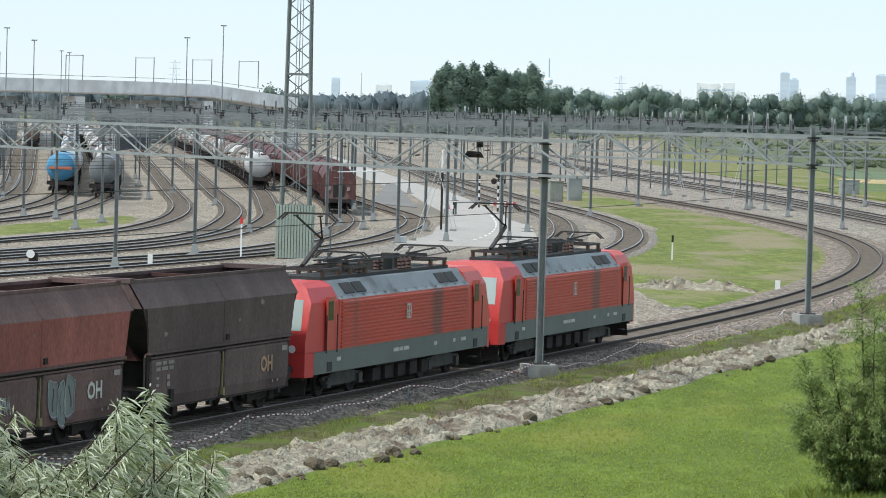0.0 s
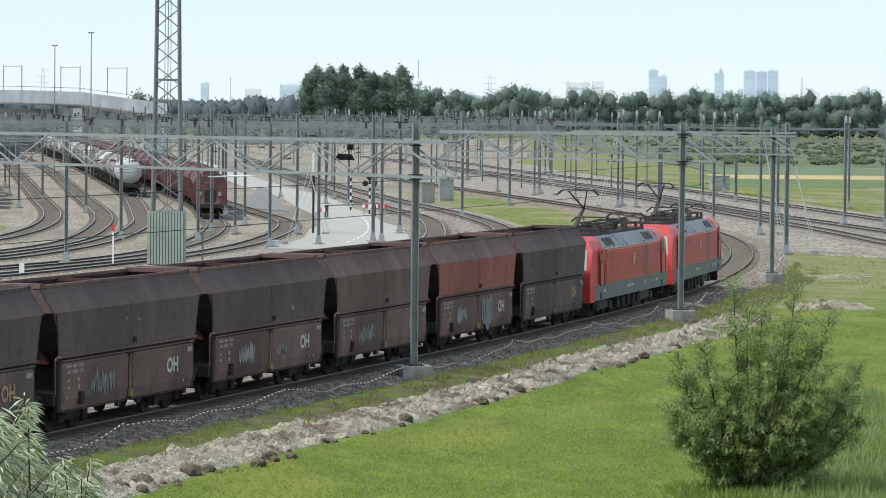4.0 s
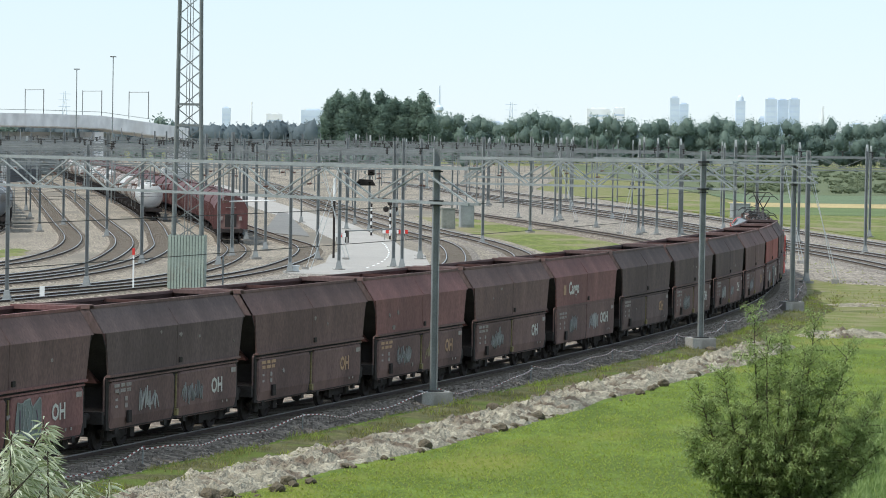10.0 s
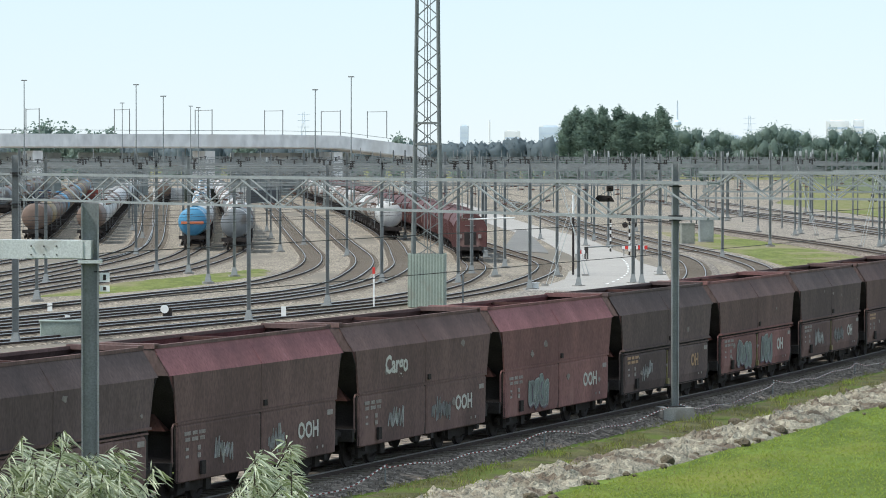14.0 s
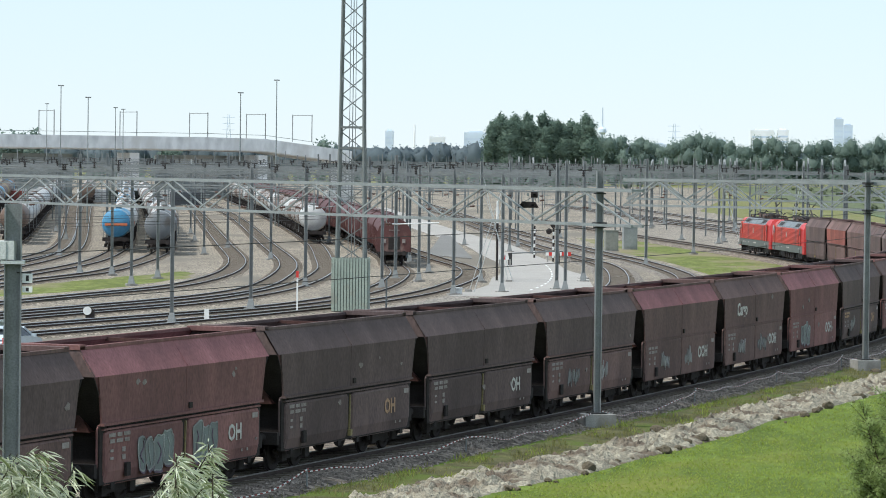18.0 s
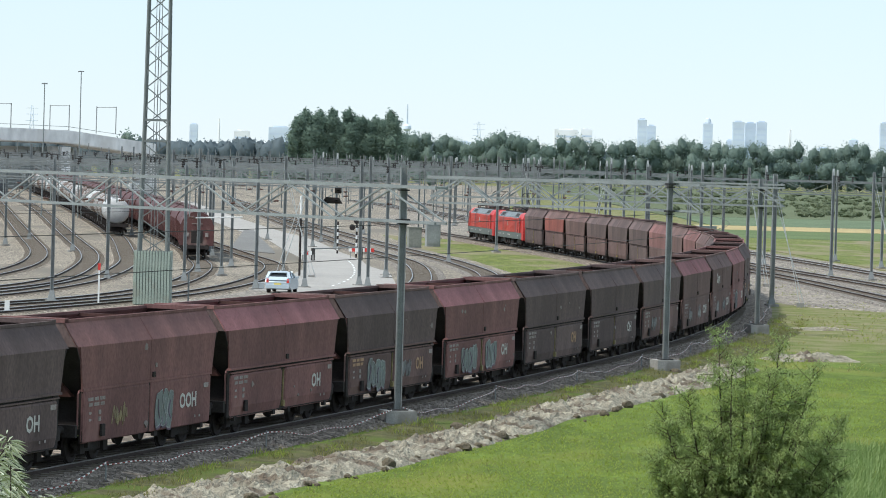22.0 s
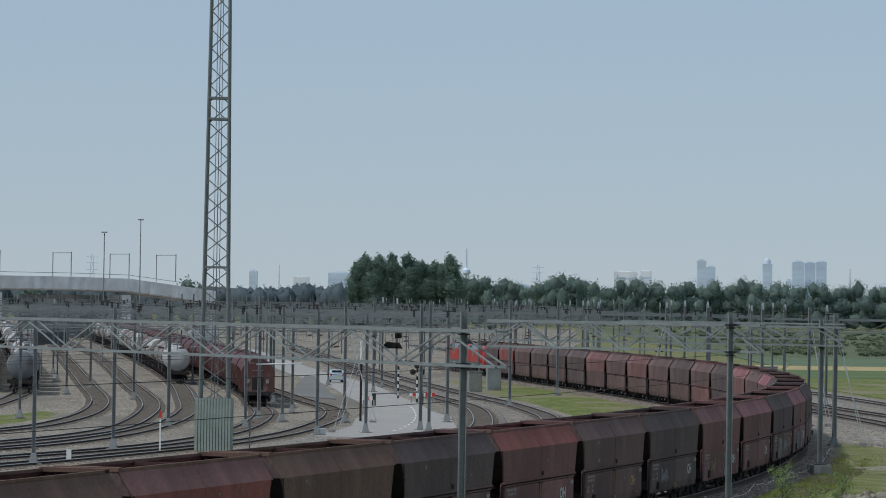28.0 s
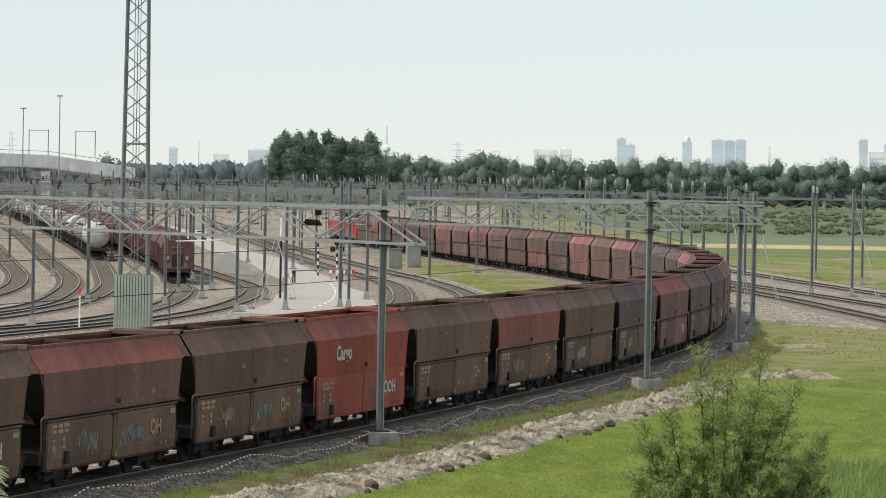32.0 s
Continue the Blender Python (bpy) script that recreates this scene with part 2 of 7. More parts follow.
def spline(pts, step=3.0, before=0.0, after=0.0):
    """A smooth plan way (x, y, heading) through points, drawn out straight at both ends."""
    p = [Vector(q) for q in pts]
    if before:
        p.insert(0, p[0] + (p[0] - p[1]).normalized() * before)
    if after:
        p.append(p[-1] + (p[-1] - p[-2]).normalized() * after)
    q = [p[0] * 2 - p[1]] + p + [p[-1] * 2 - p[-2]]
    out = []
    for i in range(1, len(q) - 2):
        a, b, c, d = q[i - 1:i + 3]
        n = max(2, int((c - b).length / step))
        for j in range(n):
            t = j / n
            out.append(0.5 * (2 * b + (c - a) * t + (2 * a - 5 * b + 4 * c - d) * t * t + (3 * b - a - 3 * c + d) * t ** 3))
    out.append(p[-1])
    # even out small wobbles
    for _ in range(6):
        out = [out[0]] + [(out[i - 1] + out[i] * 2 + out[i + 1]) / 4 for i in range(1, len(out) - 1)] + [out[-1]]
    res = []
    for i, o in enumerate(out):
        d = out[min(i + 1, len(out) - 1)] - out[max(i - 1, 0)]
        res.append((o.x, o.y, math.atan2(d.x, d.y)))
    return res


# ---- ground ----
def side_of_line(x, y):
    """Offset to the right of the main track, and the station."""
    d = (LINE[1] - x) ** 2 + (LINE[2] - y) ** 2
    i = int(np.argmin(d))
    h = LINE[3][i]
    return (x - LINE[1][i]) * math.cos(h) - (y - LINE[2][i]) * math.sin(h)


def ground_height(x, y):
    if y > 420 or y < -150:
        return -0.3 if x < 0.055 * y else -0.42
    o = side_of_line(x, y)
    z = -0.3 - 0.14 * min(1.0, max(0.0, (o - 3.2) / 2.6))
    fade = 1.0 - min(1.0, max(0.0, (y - 200) / 45))
    return -0.3 + (z + 0.3) * fade + (0.02 + 0.04 * fade) * noise.noise((x * 0.25, y * 0.12, 3.0)) * min(1, max(0, abs(o) - 3))


def build_ground():
    xs = [-4500, -2000, -800, -300, -150, -80] + list(np.arange(-50, 62, 1.6)) + [70, 90, 130, 300, 800, 2000, 4500]
    ys = [-4500, -1500, -400, -100, 0, 40] + list(np.arange(60, 330, 2.5)) + list(range(335, 460, 12)) + [500, 600, 800, 1200, 2000, 3200, 4900]
    sh = Shape()
    sh.v = [(float(x), float(y), ground_height(x, y)) for y in ys for x in xs]
    n = len(xs)
    sh.f = [(j * n + i, j * n + i + 1, (j + 1) * n + i + 1, (j + 1) * n + i) for j in range(len(ys) - 1) for i in range(n - 1)]
    # lush by the ditch, drier and yellower further off
    m = M["grass"].copy()
    m.name = "polder_grass"
    n, l = m.node_tree.nodes, m.node_tree.links
    b = n["Principled BSDF"]
    lush = b.inputs["Base Color"].links[0].from_socket
    co = n.new("ShaderNodeTexCoord")
    xyz = n.new("ShaderNodeSeparateXYZ")
    l.new(co.outputs["Object"], xyz.inputs[0])
    patch = n.new("ShaderNodeTexNoise")
    patch.inputs["Scale"].default_value, patch.inputs["Detail"].default_value = 0.16, 5.0
    l.new(co.outputs["Object"], patch.inputs["Vector"])
    far = n.new("ShaderNodeMapRange")
    far.inputs["From Min"].default_value, far.inputs["From Max"].default_value = 150, 230
    l.new(xyz.outputs["Y"], far.inputs["Value"])
    add = n.new("ShaderNodeMath")
    l.new(far.outputs[0], add.inputs[0])
    l.new(patch.outputs["Fac"], add.inputs[1])
    edge = n.new("ShaderNodeMapRange")
    edge.inputs["From Min"].default_value, edge.inputs["From Max"].default_value = 0.85, 1.2
    l.new(add.outputs[0], edge.inputs["Value"])
    tone = n.new("ShaderNodeMix")
    tone.data_type = "RGBA"
    dryer = n.new("ShaderNodeMix")
    dryer.data_type = "RGBA"
    fine = n.new("ShaderNodeTexNoise")
    fine.inputs["Scale"].default_value, fine.inputs["Detail"].default_value = 0.5, 6.0
    l.new(co.outputs["Object"], fine.inputs["Vector"])
    spread = n.new("ShaderNodeMapRange")
    spread.inputs["From Min"].default_value, spread.inputs["From Max"].default_value = 0.4, 0.62
    l.new(fine.outputs["Fac"], spread.inputs["Value"])
    l.new(spread.outputs[0], dryer.inputs[0])
    dryer.inputs[6].default_value, dryer.inputs[7].default_value = (0.14, 0.16, 0.045, 1), (0.22, 0.198, 0.105, 1)
    l.new(edge.outputs[0], tone.inputs[0])
    l.new(lush, tone.inputs[6])
    l.new(dryer.outputs[2], tone.inputs[7])
    l.new(tone.outputs[2], b.inputs["Base Color"])
    solo("ground", sh, m, "green rough grass over flat polder land", "ground", kind="structure", smooth=True)


build_ground()


def sheet(name, pts, z, material, label, thick=0.25, kind="structure", ragged=0.0):
    if ragged:
        out = []
        for (x0, y0), (x1, y1) in zip(pts, pts[1:] + pts[:1]):
            k = max(1, int(math.hypot(x1 - x0, y1 - y0) / 1.5))
            for j in range(min(k, 60)):
                t = j / min(k, 60)
                x, y = x0 + (x1 - x0) * t, y0 + (y1 - y0) * t
                out.append((x + ragged * noise.fractal((x * 0.35, y * 0.2, 1), 0.8, 2.1, 4), y + 3 * ragged * noise.fractal((x * 0.35, y * 0.2, 9), 0.8, 2.1, 4)))
        area = sum(a[0] * b[1] - b[0] * a[1] for a, b in zip(out, out[1:] + out[:1]))
        turn = 1.0 if area > 0 else -1.0
        skirt = []
        for i, (x, y) in enumerate(out):
            d = Vector(out[(i + 2) % len(out)]) - Vector(out[i - 2])
            d = d.normalized() if d.length > 1e-6 else Vector((1, 0))
            skirt.append((x + turn * 1.4 * d.y, y - turn * 1.4 * d.x, z - thick))
        return solo(name, Shape().loft([skirt, [(x, y, z) for x, y in out]]), material, label, "ground", kind=kind)
    return solo(name, Shape().poly(pts, z, thick), material, label, "ground", kind=kind)


YARD_EDGE = [(-30, 110)] + [on_line(s, -2.4)[:2] for s in range(25, 70, 10)] + [(5.5, 205), (6.0, 235), (8.0, 262), (12, 303), (9.5, 340), (4.5, 385), (0.8, 446), (8.5, 436)] + [on_line(s, -2.6)[:2] for s in range(335, 440, 15)] + [(2, 600), (24, 700), (36, 900), (52, 1380), (-340, 1380), (-340, 110)]
sheet("yard", YARD_EDGE, -0.24, M["yard"], "sandy gravel of the marshalling yard", 0.3)
sheet("green_strip", [(-50, 231), (-42.1, 236.2), (-38, 242), (-33.6, 258), (-30.4, 283), (-32.1, 297), (-35.9, 276), (-40.5, 257), (-44.2, 248), (-51, 240)], -0.2, M["meadow"],
      "strip of grass between the yard tracks", 0.1, ragged=0.5)
sheet("meadow", [on_line(s, -4.2)[:2] for s in range(66, 330, 12)] + [(9, 430), (0.5, 447), (5.2, 385), (9.8, 340), (12.3, 303), (8.3, 262), (6.3, 235), (5.8, 205)], -0.232, M["meadow"], "dry grass between the curving tracks", 0.12, ragged=0.25)

sheet("concrete_apron", [(-14.4, 357), (-9.6, 346), (-9.8, 352), (-12.2, 395), (-15.2, 450), (-16.4, 452)], -0.14, surface("apron_concrete", (0.24, 0.235, 0.22), (0.19, 0.185, 0.175), 0.9, 0, 0.3, 8.0, 0.1), "pale concrete apron beside the road", 0.2)
sheet("line_bed", [(-8, 760), (22, 760), (34, 560), (44, 420), (50, 330), (53, 270), (58, 225), (40, 240), (30, 252)] + [on_line(s, 2.5)[:2] for s in range(152, 440, 12)] + [(-10, 640)], -0.25, surface("line_gravel", (0.25, 0.22, 0.182), (0.188, 0.166, 0.138), 0.95, 0, 0.15, 5.0, 0.1, stain=(0.20, 0.20, 0.08), stain_scale=0.08, stain_at=0.6, stretch=(1, 0.4, 1), mottle=0.7, stones=5.0), "brown-grey gravel bed of the main line", 0.2, ragged=0.6)
# the road to the level crossing
ROAD = spline([(-27.5, 160), (-20.3, 187), (-12.1, 217), (-7.6, 238), (-3.9, 268), (-3.0, 295), (-3.9, 330), (-6.3, 359), (-9.6, 405), (-14.8, 451), (-21.5, 518), (-33, 640)], 4.0, 30, 60)
ROAD_SECTION = [(-2.7, -0.5), (2.7, -0.5), (2.7, -0.165), (-2.7, -0.165)]
solo("road", Shape().sweep([q for q in ROAD if q[1] > 250], ROAD_SECTION), M["asphalt"], "pale grey asphalt road to the level crossing", "road", kind="structure")
solo("road_approach", Shape().sweep([q for q in ROAD if q[1] < 254], [(o, z - 0.004) for o, z in ROAD_SECTION]), surface("worn_asphalt", (0.25, 0.226, 0.193), (0.195, 0.177, 0.152), 0.9, 0, 0.3, 12.0, 0.1, stones=8.0), "worn gravelly approach of the road", "road", kind="structure")
sheet("road_apron", [(-6.2, 250), (-0.5, 250), (1.6, 272), (1.2, 298), (-1.0, 318), (-5.0, 318), (-6.4, 290)], -0.15, M["asphalt"], "widened asphalt before the crossing", 0.3)
dash = Shape()
for i in range(1, len(ROAD)):
    x, y, h = ROAD[i]
    if 262 < y < 330:
        dash.box((x + 1.4 * math.cos(h), y - 1.4 * math.sin(h), -0.14), (0.14, 1.9, 0.02), -h)
solo("lane_marking", dash, M["white"], "white dashed lane marking on the asphalt", "road marking", kind="structure")


# ---- tracks ----
def track(name, way, label, bed="yard_bed", half=1.75, low=-0.45, sleepers=True, top=-0.17, spacing=0.62, spill=0.9, head="railhead"):
    root = thing(name, label, "railway track", kind="structure")
    part("ballast", Shape().sweep(way, [(-half - spill, low), (half + spill, low), (half, top), (-half, top)]), M[bed], root)
    for o in (-0.755, 0.755):
        r = part("rail", Shape().sweep(way, [(o - 0.065, -0.17), (o + 0.065, -0.17), (o + 0.02, -0.13), (o + 0.02, -0.045), (o + 0.036, -0.03), (o - 0.036, -0.03), (o - 0.02, -0.045), (o - 0.02, -0.13)]), M["rail"], root)
        part("railhead", Shape().sweep(way, [(o - 0.036, -0.03), (o + 0.036, -0.03), (o + 0.03, 0.0), (o - 0.03, 0.0)]), M[head], r, "polished rail head")
    if sleepers:
        sh = Shape()
        left = 0.0
        for (x0, y0, h0), (x1, y1, h1) in zip(way, way[1:]):
            d = math.hypot(x1 - x0, y1 - y0)
            while left < d:
                t = left / d
                sh.box((x0 + (x1 - x0) * t, y0 + (y1 - y0) * t, -0.225), (2.5, 0.26, 0.18), -(h0 + (h1 - h0) * t))
                left += spacing
            left -= d
        tagged(part("sleepers", sh, M["sleeper"], root), kind="stuff")
    return root


track("track_main", [on_line(s) for s in np.arange(-150, 470, 3.0)], "curved railway track on dark ballast", "ballast_dark", 2.35, -0.46, spill=1.5, head="shaded_head")
YARD_TRACKS = {
    "a": [(-60.1, 579.8), (-48.4, 480.6), (-37.0, 383.7), (-30.3, 326.4), (-27.9, 290.9), (-28.1, 267.0), (-29.0, 256.5), (-31.9, 244.6), (-36.3, 223.7), (-38.1, 213.8)],
    "b": [(-82.9, 800.1), (-54.1, 574.3), (-32.6, 386.4), (-25.3, 321.2), (-23.0, 282.7), (-22.9, 255.6), (-25.7, 236.9), (-31.2, 218.1), (-36.0, 202.0)],
    "c": [(-76.5, 800.2), (-48.6, 574.4), (-30.6, 418.0), (-22.4, 326.7), (-20.4, 297.1), (-20.1, 267.4), (-21.6, 245.0), (-24.6, 226.9), (-28.3, 216.6), (-34.7, 194.6)],
    "d": [(-71.0, 800.0), (-40.6, 543.1), (-20.4, 372.2), (-15.6, 316.4), (-14.1, 297.3), (-13.7, 273.9), (-14.4, 252.7), (-16.6, 235.4), (-19.8, 221.9), (-23.2, 213.7), (-29.0, 198.2), (-33.2, 186.6)],
    "e": [(-16.7, 372.3), (-12.2, 336.4), (-8.8, 310.1), (-8.3, 286.1), (-9.0, 270.3), (-10.2, 254.0), (-13.3, 234.6), (-16.4, 222.9), (-19.1, 213.9), (-22.1, 204.1), (-27.6, 188.6), (-31.7, 178.1)],
    "f": [(-81.3, 584.9), (-55.9, 398.6), (-49.9, 340.8), (-49.5, 308.4), (-50.1, 281.5)],
    "g": [(-79.1, 585.0), (-52.9, 385.6), (-47.8, 335.0), (-46.6, 299.0), (-46.3, 260.3)],
    "h": [(-62.0, 500.0), (-49.2, 396.2), (-44.4, 349.1), (-42.2, 313.7), (-42.7, 281.9), (-44.8, 251.4)],
    "i": [(-58.0, 500.0), (-43.4, 383.4), (-39.0, 335.3), (-37.7, 289.0), (-39.7, 271.5), (-42.1, 236.2)],
    "j": [(-112.0, 785.0), (-86.0, 585.0), (-59.6, 385.0), (-56.0, 335.0), (-55.6, 290.0)],
    "k": [(-122.5, 785.0), (-94.0, 585.0), (-65.5, 385.0), (-62.0, 330.0), (-61.5, 290.0)],
    "l": [(-133.0, 785.0), (-104.5, 585.0), (-76.0, 385.0), (-73.0, 330.0)],
}
for key, pts in YARD_TRACKS.items():
    track("track_yard_" + key, spline(pts, 3.0, 300 if key in "fghijkl" else 120, 45), "yard track on dark ballast, curving through the sidings", half=1.35, spill=0.55)
track("track_crossing", spline([(-17.9, 569.9), (-9.4, 459.5), (-1.8, 372.9), (3.0, 327.7), (3.8, 290.8), (3.0, 264.8), (0.7, 238.1)], 3.0, 150, 40), "curved track over the level crossing", "ballast")
track("track_inner", spline([(-19.6, 623.9), (-7.6, 478.1), (2.3, 377.8), (6.8, 337.2), (9.2, 302.9), (9.2, 288), (8.7, 271), (7.4, 254), (5.2, 237), (1.5, 219)], 3.0, 150, 20), "curved track beside the dry meadow", "ballast")
track("track_line_north", spline([(12.5, 721.6), (24.4, 574.0), (35.9, 480.0), (41.2, 401.0), (45.8, 330.6)], 3.0, 150, 130), "main line track on rust-stained ballast", "ballast", 2.2)
track("track_line_middle", spline([(11.1, 636.4), (22.4, 527.9), (30.9, 435.7), (36.3, 353.1), (41.2, 298.8)], 3.0, 150, 130), "main line track on rust-stained ballast", "ballast", 2.2)
track("track_line_south", spline([(8.0, 640.0), (18.0, 530.0), (27.5, 430.0), (34.1, 331.3), (36.2, 299.8), (37.6, 267.7)], 3.0, 150, 130), "main line track on rust-stained ballast", "ballast", 2.2)


# ---- sand ridge and turned earth along the ditch ----
def ridge(name, way, wide, high, label, base=-0.42, seed=1.0, n=26):
    """A rough bank of dug earth along a plan way, lowest at its ends."""
    rows = []
    for i, (x, y, h) in enumerate(way):
        row = []
        w = wide * (0.95 + 0.25 * noise.noise((i * 0.03, seed, 0)))
        fade = min(1.0, i / 6, (len(way) - 1 - i) / 6)
        for j in range(n + 1):
            u = j / n * 2 - 1
            o = u * w
            p = Vector((x + o * math.cos(h), y - o * math.sin(h), 0))
            rough = noise.fractal((p.x * 0.9, p.y * 0.9, seed), 0.8, 2.2, 5)
            clod = abs(noise.noise((p.x * 4.1, p.y * 3.0, seed + 7))) + 0.6 * abs(noise.noise((p.x * 8.5, p.y * 6.5, seed)))
            lump = max(0.0, noise.noise((p.x * 1.4, p.y * 0.9, seed + 3)))
            z = base - 0.10 + fade * (1 - u * u) ** 0.45 * (high * (0.4 + 0.5 * rough + 0.6 * lump) + 1.25 * high * clod)
            row.append((p.x, p.y, z))
        rows.append(row)
    return solo(name, Shape().loft(rows, False), M["sand"], label, "earth bank", smooth=28)


ridge("sand_ridge", [on_line(v, 6.3 + 0.25 * math.sin(v * 0.15)) for v in np.arange(-52, 64, 0.24)], 1.65, 0.29, "ridge of pale dug-up sand along the grass")
solo("ballast_foot", Shape().sweep([on_line(v) for v in np.arange(-80, 130, 2.0)], [(3.3, -0.6), (5.6, -0.6), (5.6, -0.395), (4.6, -0.345), (3.5, -0.285)]),
     surface("foot_grass", (0.115, 0.112, 0.05), (0.08, 0.08, 0.038), 0.95, 0, 0.8, 9.0, 0.5, stain=(0.095, 0.125, 0.028), stain_scale=0.5, stain_at=0.52, mottle=1.5), "olive strip of thin grass at the ballast foot", "ground", kind="structure")
ridge("earth_mound", spline([(19.6, 182.2), (21.6, 183.5), (23.0, 184.0), (25.2, 184.0)], 0.3), 1.6, 0.42, "low heap of dug sandy earth on the grass", -0.42, 4.0)
ridge("bare_patch", spline([(24.5, 217.0), (27.2, 218.5), (30, 218.5)], 0.3), 1.6, 0.14, "bare sandy patch in the dry grass", -0.33, 6.0)
ridge("bare_patch", spline([(25.5, 236.0), (27.4, 237.0), (29.5, 238.0)], 0.3), 1.8, 0.12, "bare sandy patch in the dry grass", -0.33, 8.0)
ridge("earth_mound", spline([(6.4, 197.5), (8.5, 199.5), (11.0, 199.0), (13.0, 197.5)], 0.3), 1.7, 0.5, "heap of pale sand inside the curve", -0.3, 5.0)


# ---- train materials ----
def rust(name, base, dark, spot, at=0.6):
    m = surface(name, base, dark, 0.8, 0.0, 0.8, 18.0, 0.04, stain=spot, stain_scale=1.1, stain_at=at + 0.03, stretch=(0.9, 0.6, 0.4), random=0.10, mottle=0.55)
    m.node_tree.nodes["Principled BSDF"].inputs["Specular IOR Level"].default_value = 0.2
    return m


PAINT = {
    "black": rust("wagon_black", (0.126, 0.089, 0.083), (0.093, 0.068, 0.064), (0.165, 0.115, 0.103)),
    "umber": rust("wagon_umber", (0.157, 0.098, 0.088), (0.115, 0.076, 0.069), (0.198, 0.125, 0.107)),
    "earth": rust("wagon_earth", (0.172, 0.101, 0.074), (0.122, 0.076, 0.058), (0.219, 0.122, 0.084)),
    "brown": rust("wagon_brown", (0.211, 0.105, 0.096), (0.153, 0.082, 0.076), (0.262, 0.148, 0.131)),
    "oxide": rust("wagon_oxide", (0.292, 0.099, 0.079), (0.211, 0.079, 0.067), (0.181, 0.093, 0.079)),
    "rose": rust("wagon_rose", (0.292, 0.127, 0.129), (0.215, 0.099, 0.099), (0.361, 0.206, 0.202)),
    "red": rust("wagon_red", (0.396, 0.084, 0.057), (0.258, 0.071, 0.052), (0.172, 0.086, 0.067), 0.50),
}
M["interior"] = surface("wagon_interior", (0.15, 0.068, 0.055), (0.07, 0.04, 0.036), 0.9, 0, 0.8, 15.0, 0.1)
M["loco_red"] = surface("loco_red", (0.62, 0.066, 0.038), (0.52, 0.056, 0.034), 0.42, 0, 0.6, 30.0, 0.01, stain=(0.20, 0.05, 0.045), stain_scale=0.5, stain_at=0.585, stretch=(1, 0.2, 0.16))
M["loco_bright"] = surface("loco_bright", (0.60, 0.046, 0.042), (0.52, 0.042, 0.038), 0.45, 0, 0.8, 25.0, 0)
M["loco_grey"] = surface("loco_grey", (0.14, 0.157, 0.145), (0.108, 0.122, 0.114), 0.55, 0, 1.0, 30.0, 0.01)
M["loco_roof"] = surface("loco_roof", (0.235, 0.262, 0.275), (0.165, 0.186, 0.195), 0.55, 0.1, 0.8, 25.0, 0.02, stain=(0.09, 0.09, 0.09), stain_scale=0.6)
M["bogie_grey"] = surface("bogie_grey", (0.10, 0.096, 0.09), (0.055, 0.052, 0.05), 0.8, 0.1, 2.0, 20.0, 0.05)
M["panto"] = plain("panto", (0.045, 0.036, 0.034), 0.6, 0.2)
# windscreen base is pale in place of the sky it mirrors
M["screen"] = plain("windscreen", (0.34, 0.39, 0.37), 0.12)
M["letter"] = surface("letter", (0.66, 0.64, 0.58), (0.48, 0.45, 0.42), 0.7, 0, 3.0, 40.0, 0)
M["faded"] = surface("faded", (0.40, 0.36, 0.33), (0.20, 0.165, 0.15), 0.8, 0, 5.0, 40.0, 0)
M["orange_letter"] = surface("orange_letter", (0.52, 0.33, 0.18), (0.36, 0.22, 0.14), 0.8, 0, 4.0, 40.0, 0)
M["spray_grey"] = surface("spray_grey", (0.34, 0.34, 0.33), (0.21, 0.205, 0.20), 0.7, 0, 2.0, 30.0, 0)
M["spray_cyan"] = surface("spray_cyan", (0.205, 0.245, 0.23), (0.165, 0.18, 0.168), 0.7, 0, 1.5, 30.0, 0)
M["spray_yellow"] = surface("spray_yellow", (0.46, 0.37, 0.18), (0.28, 0.22, 0.14), 0.7, 0, 1.5, 30.0, 0)
M["spray_violet"] = surface("spray_violet", (0.20, 0.14, 0.20), (0.15, 0.11, 0.14), 0.7, 0, 1.5, 30.0, 0)
M["spray_white"] = surface("spray_white", (0.52, 0.51, 0.49), (0.30, 0.29, 0.28), 0.7, 0, 1.5, 30.0, 0)

M["spray_line"] = surface("spray_line", (0.42, 0.44, 0.41), (0.24, 0.24, 0.23), 0.7, 0, 1.5, 30.0, 0)

LETTERS = {}


def words(text, size, material, parent, m, name="lettering", label=""):
    """Flat built-in lettering in the x-z plane of m, as a mesh."""
    key = (text, size, material.name)
    if key not in LETTERS:
        cu = bpy.data.curves.new("text", "FONT")
        cu.body, cu.size, cu.extrude, cu.resolution_u, cu.offset = text, size, 0.002, 2, size * 0.03
        tmp = bpy.data.objects.new("text", cu)
        me = bpy.data.meshes.new_from_object(tmp)
        bpy.data.objects.remove(tmp)
        me.materials.clear()
        me.materials.append(material)
        LETTERS[key] = me
    ob = new(name, LETTERS[key])
    ob.parent, ob.matrix_basis = parent, m @ pose(0, 0, 0, 90)
    return tagged(ob, label)


WHEEL = None


def wheel_mesh():
    sh = Shape()
    for y in (-0.75, 0.75):
        s = 1 if y > 0 else -1
        sh.turned((0, y - 0.07 * s, 0), (0, y + 0.06 * s, 0), [(0, 0.40), (0.0, 0.495), (0.25, 0.48), (0.3, 0.46), (0.9, 0.455), (1, 0.42), (1.0, 0.30), (0.7, 0.27), (0.7, 0.12), (1, 0.10), (1, 0.02)], 20)
    sh.tube((0, -0.75, 0), (0, 0.75, 0), 0.08, 8)
    return sh


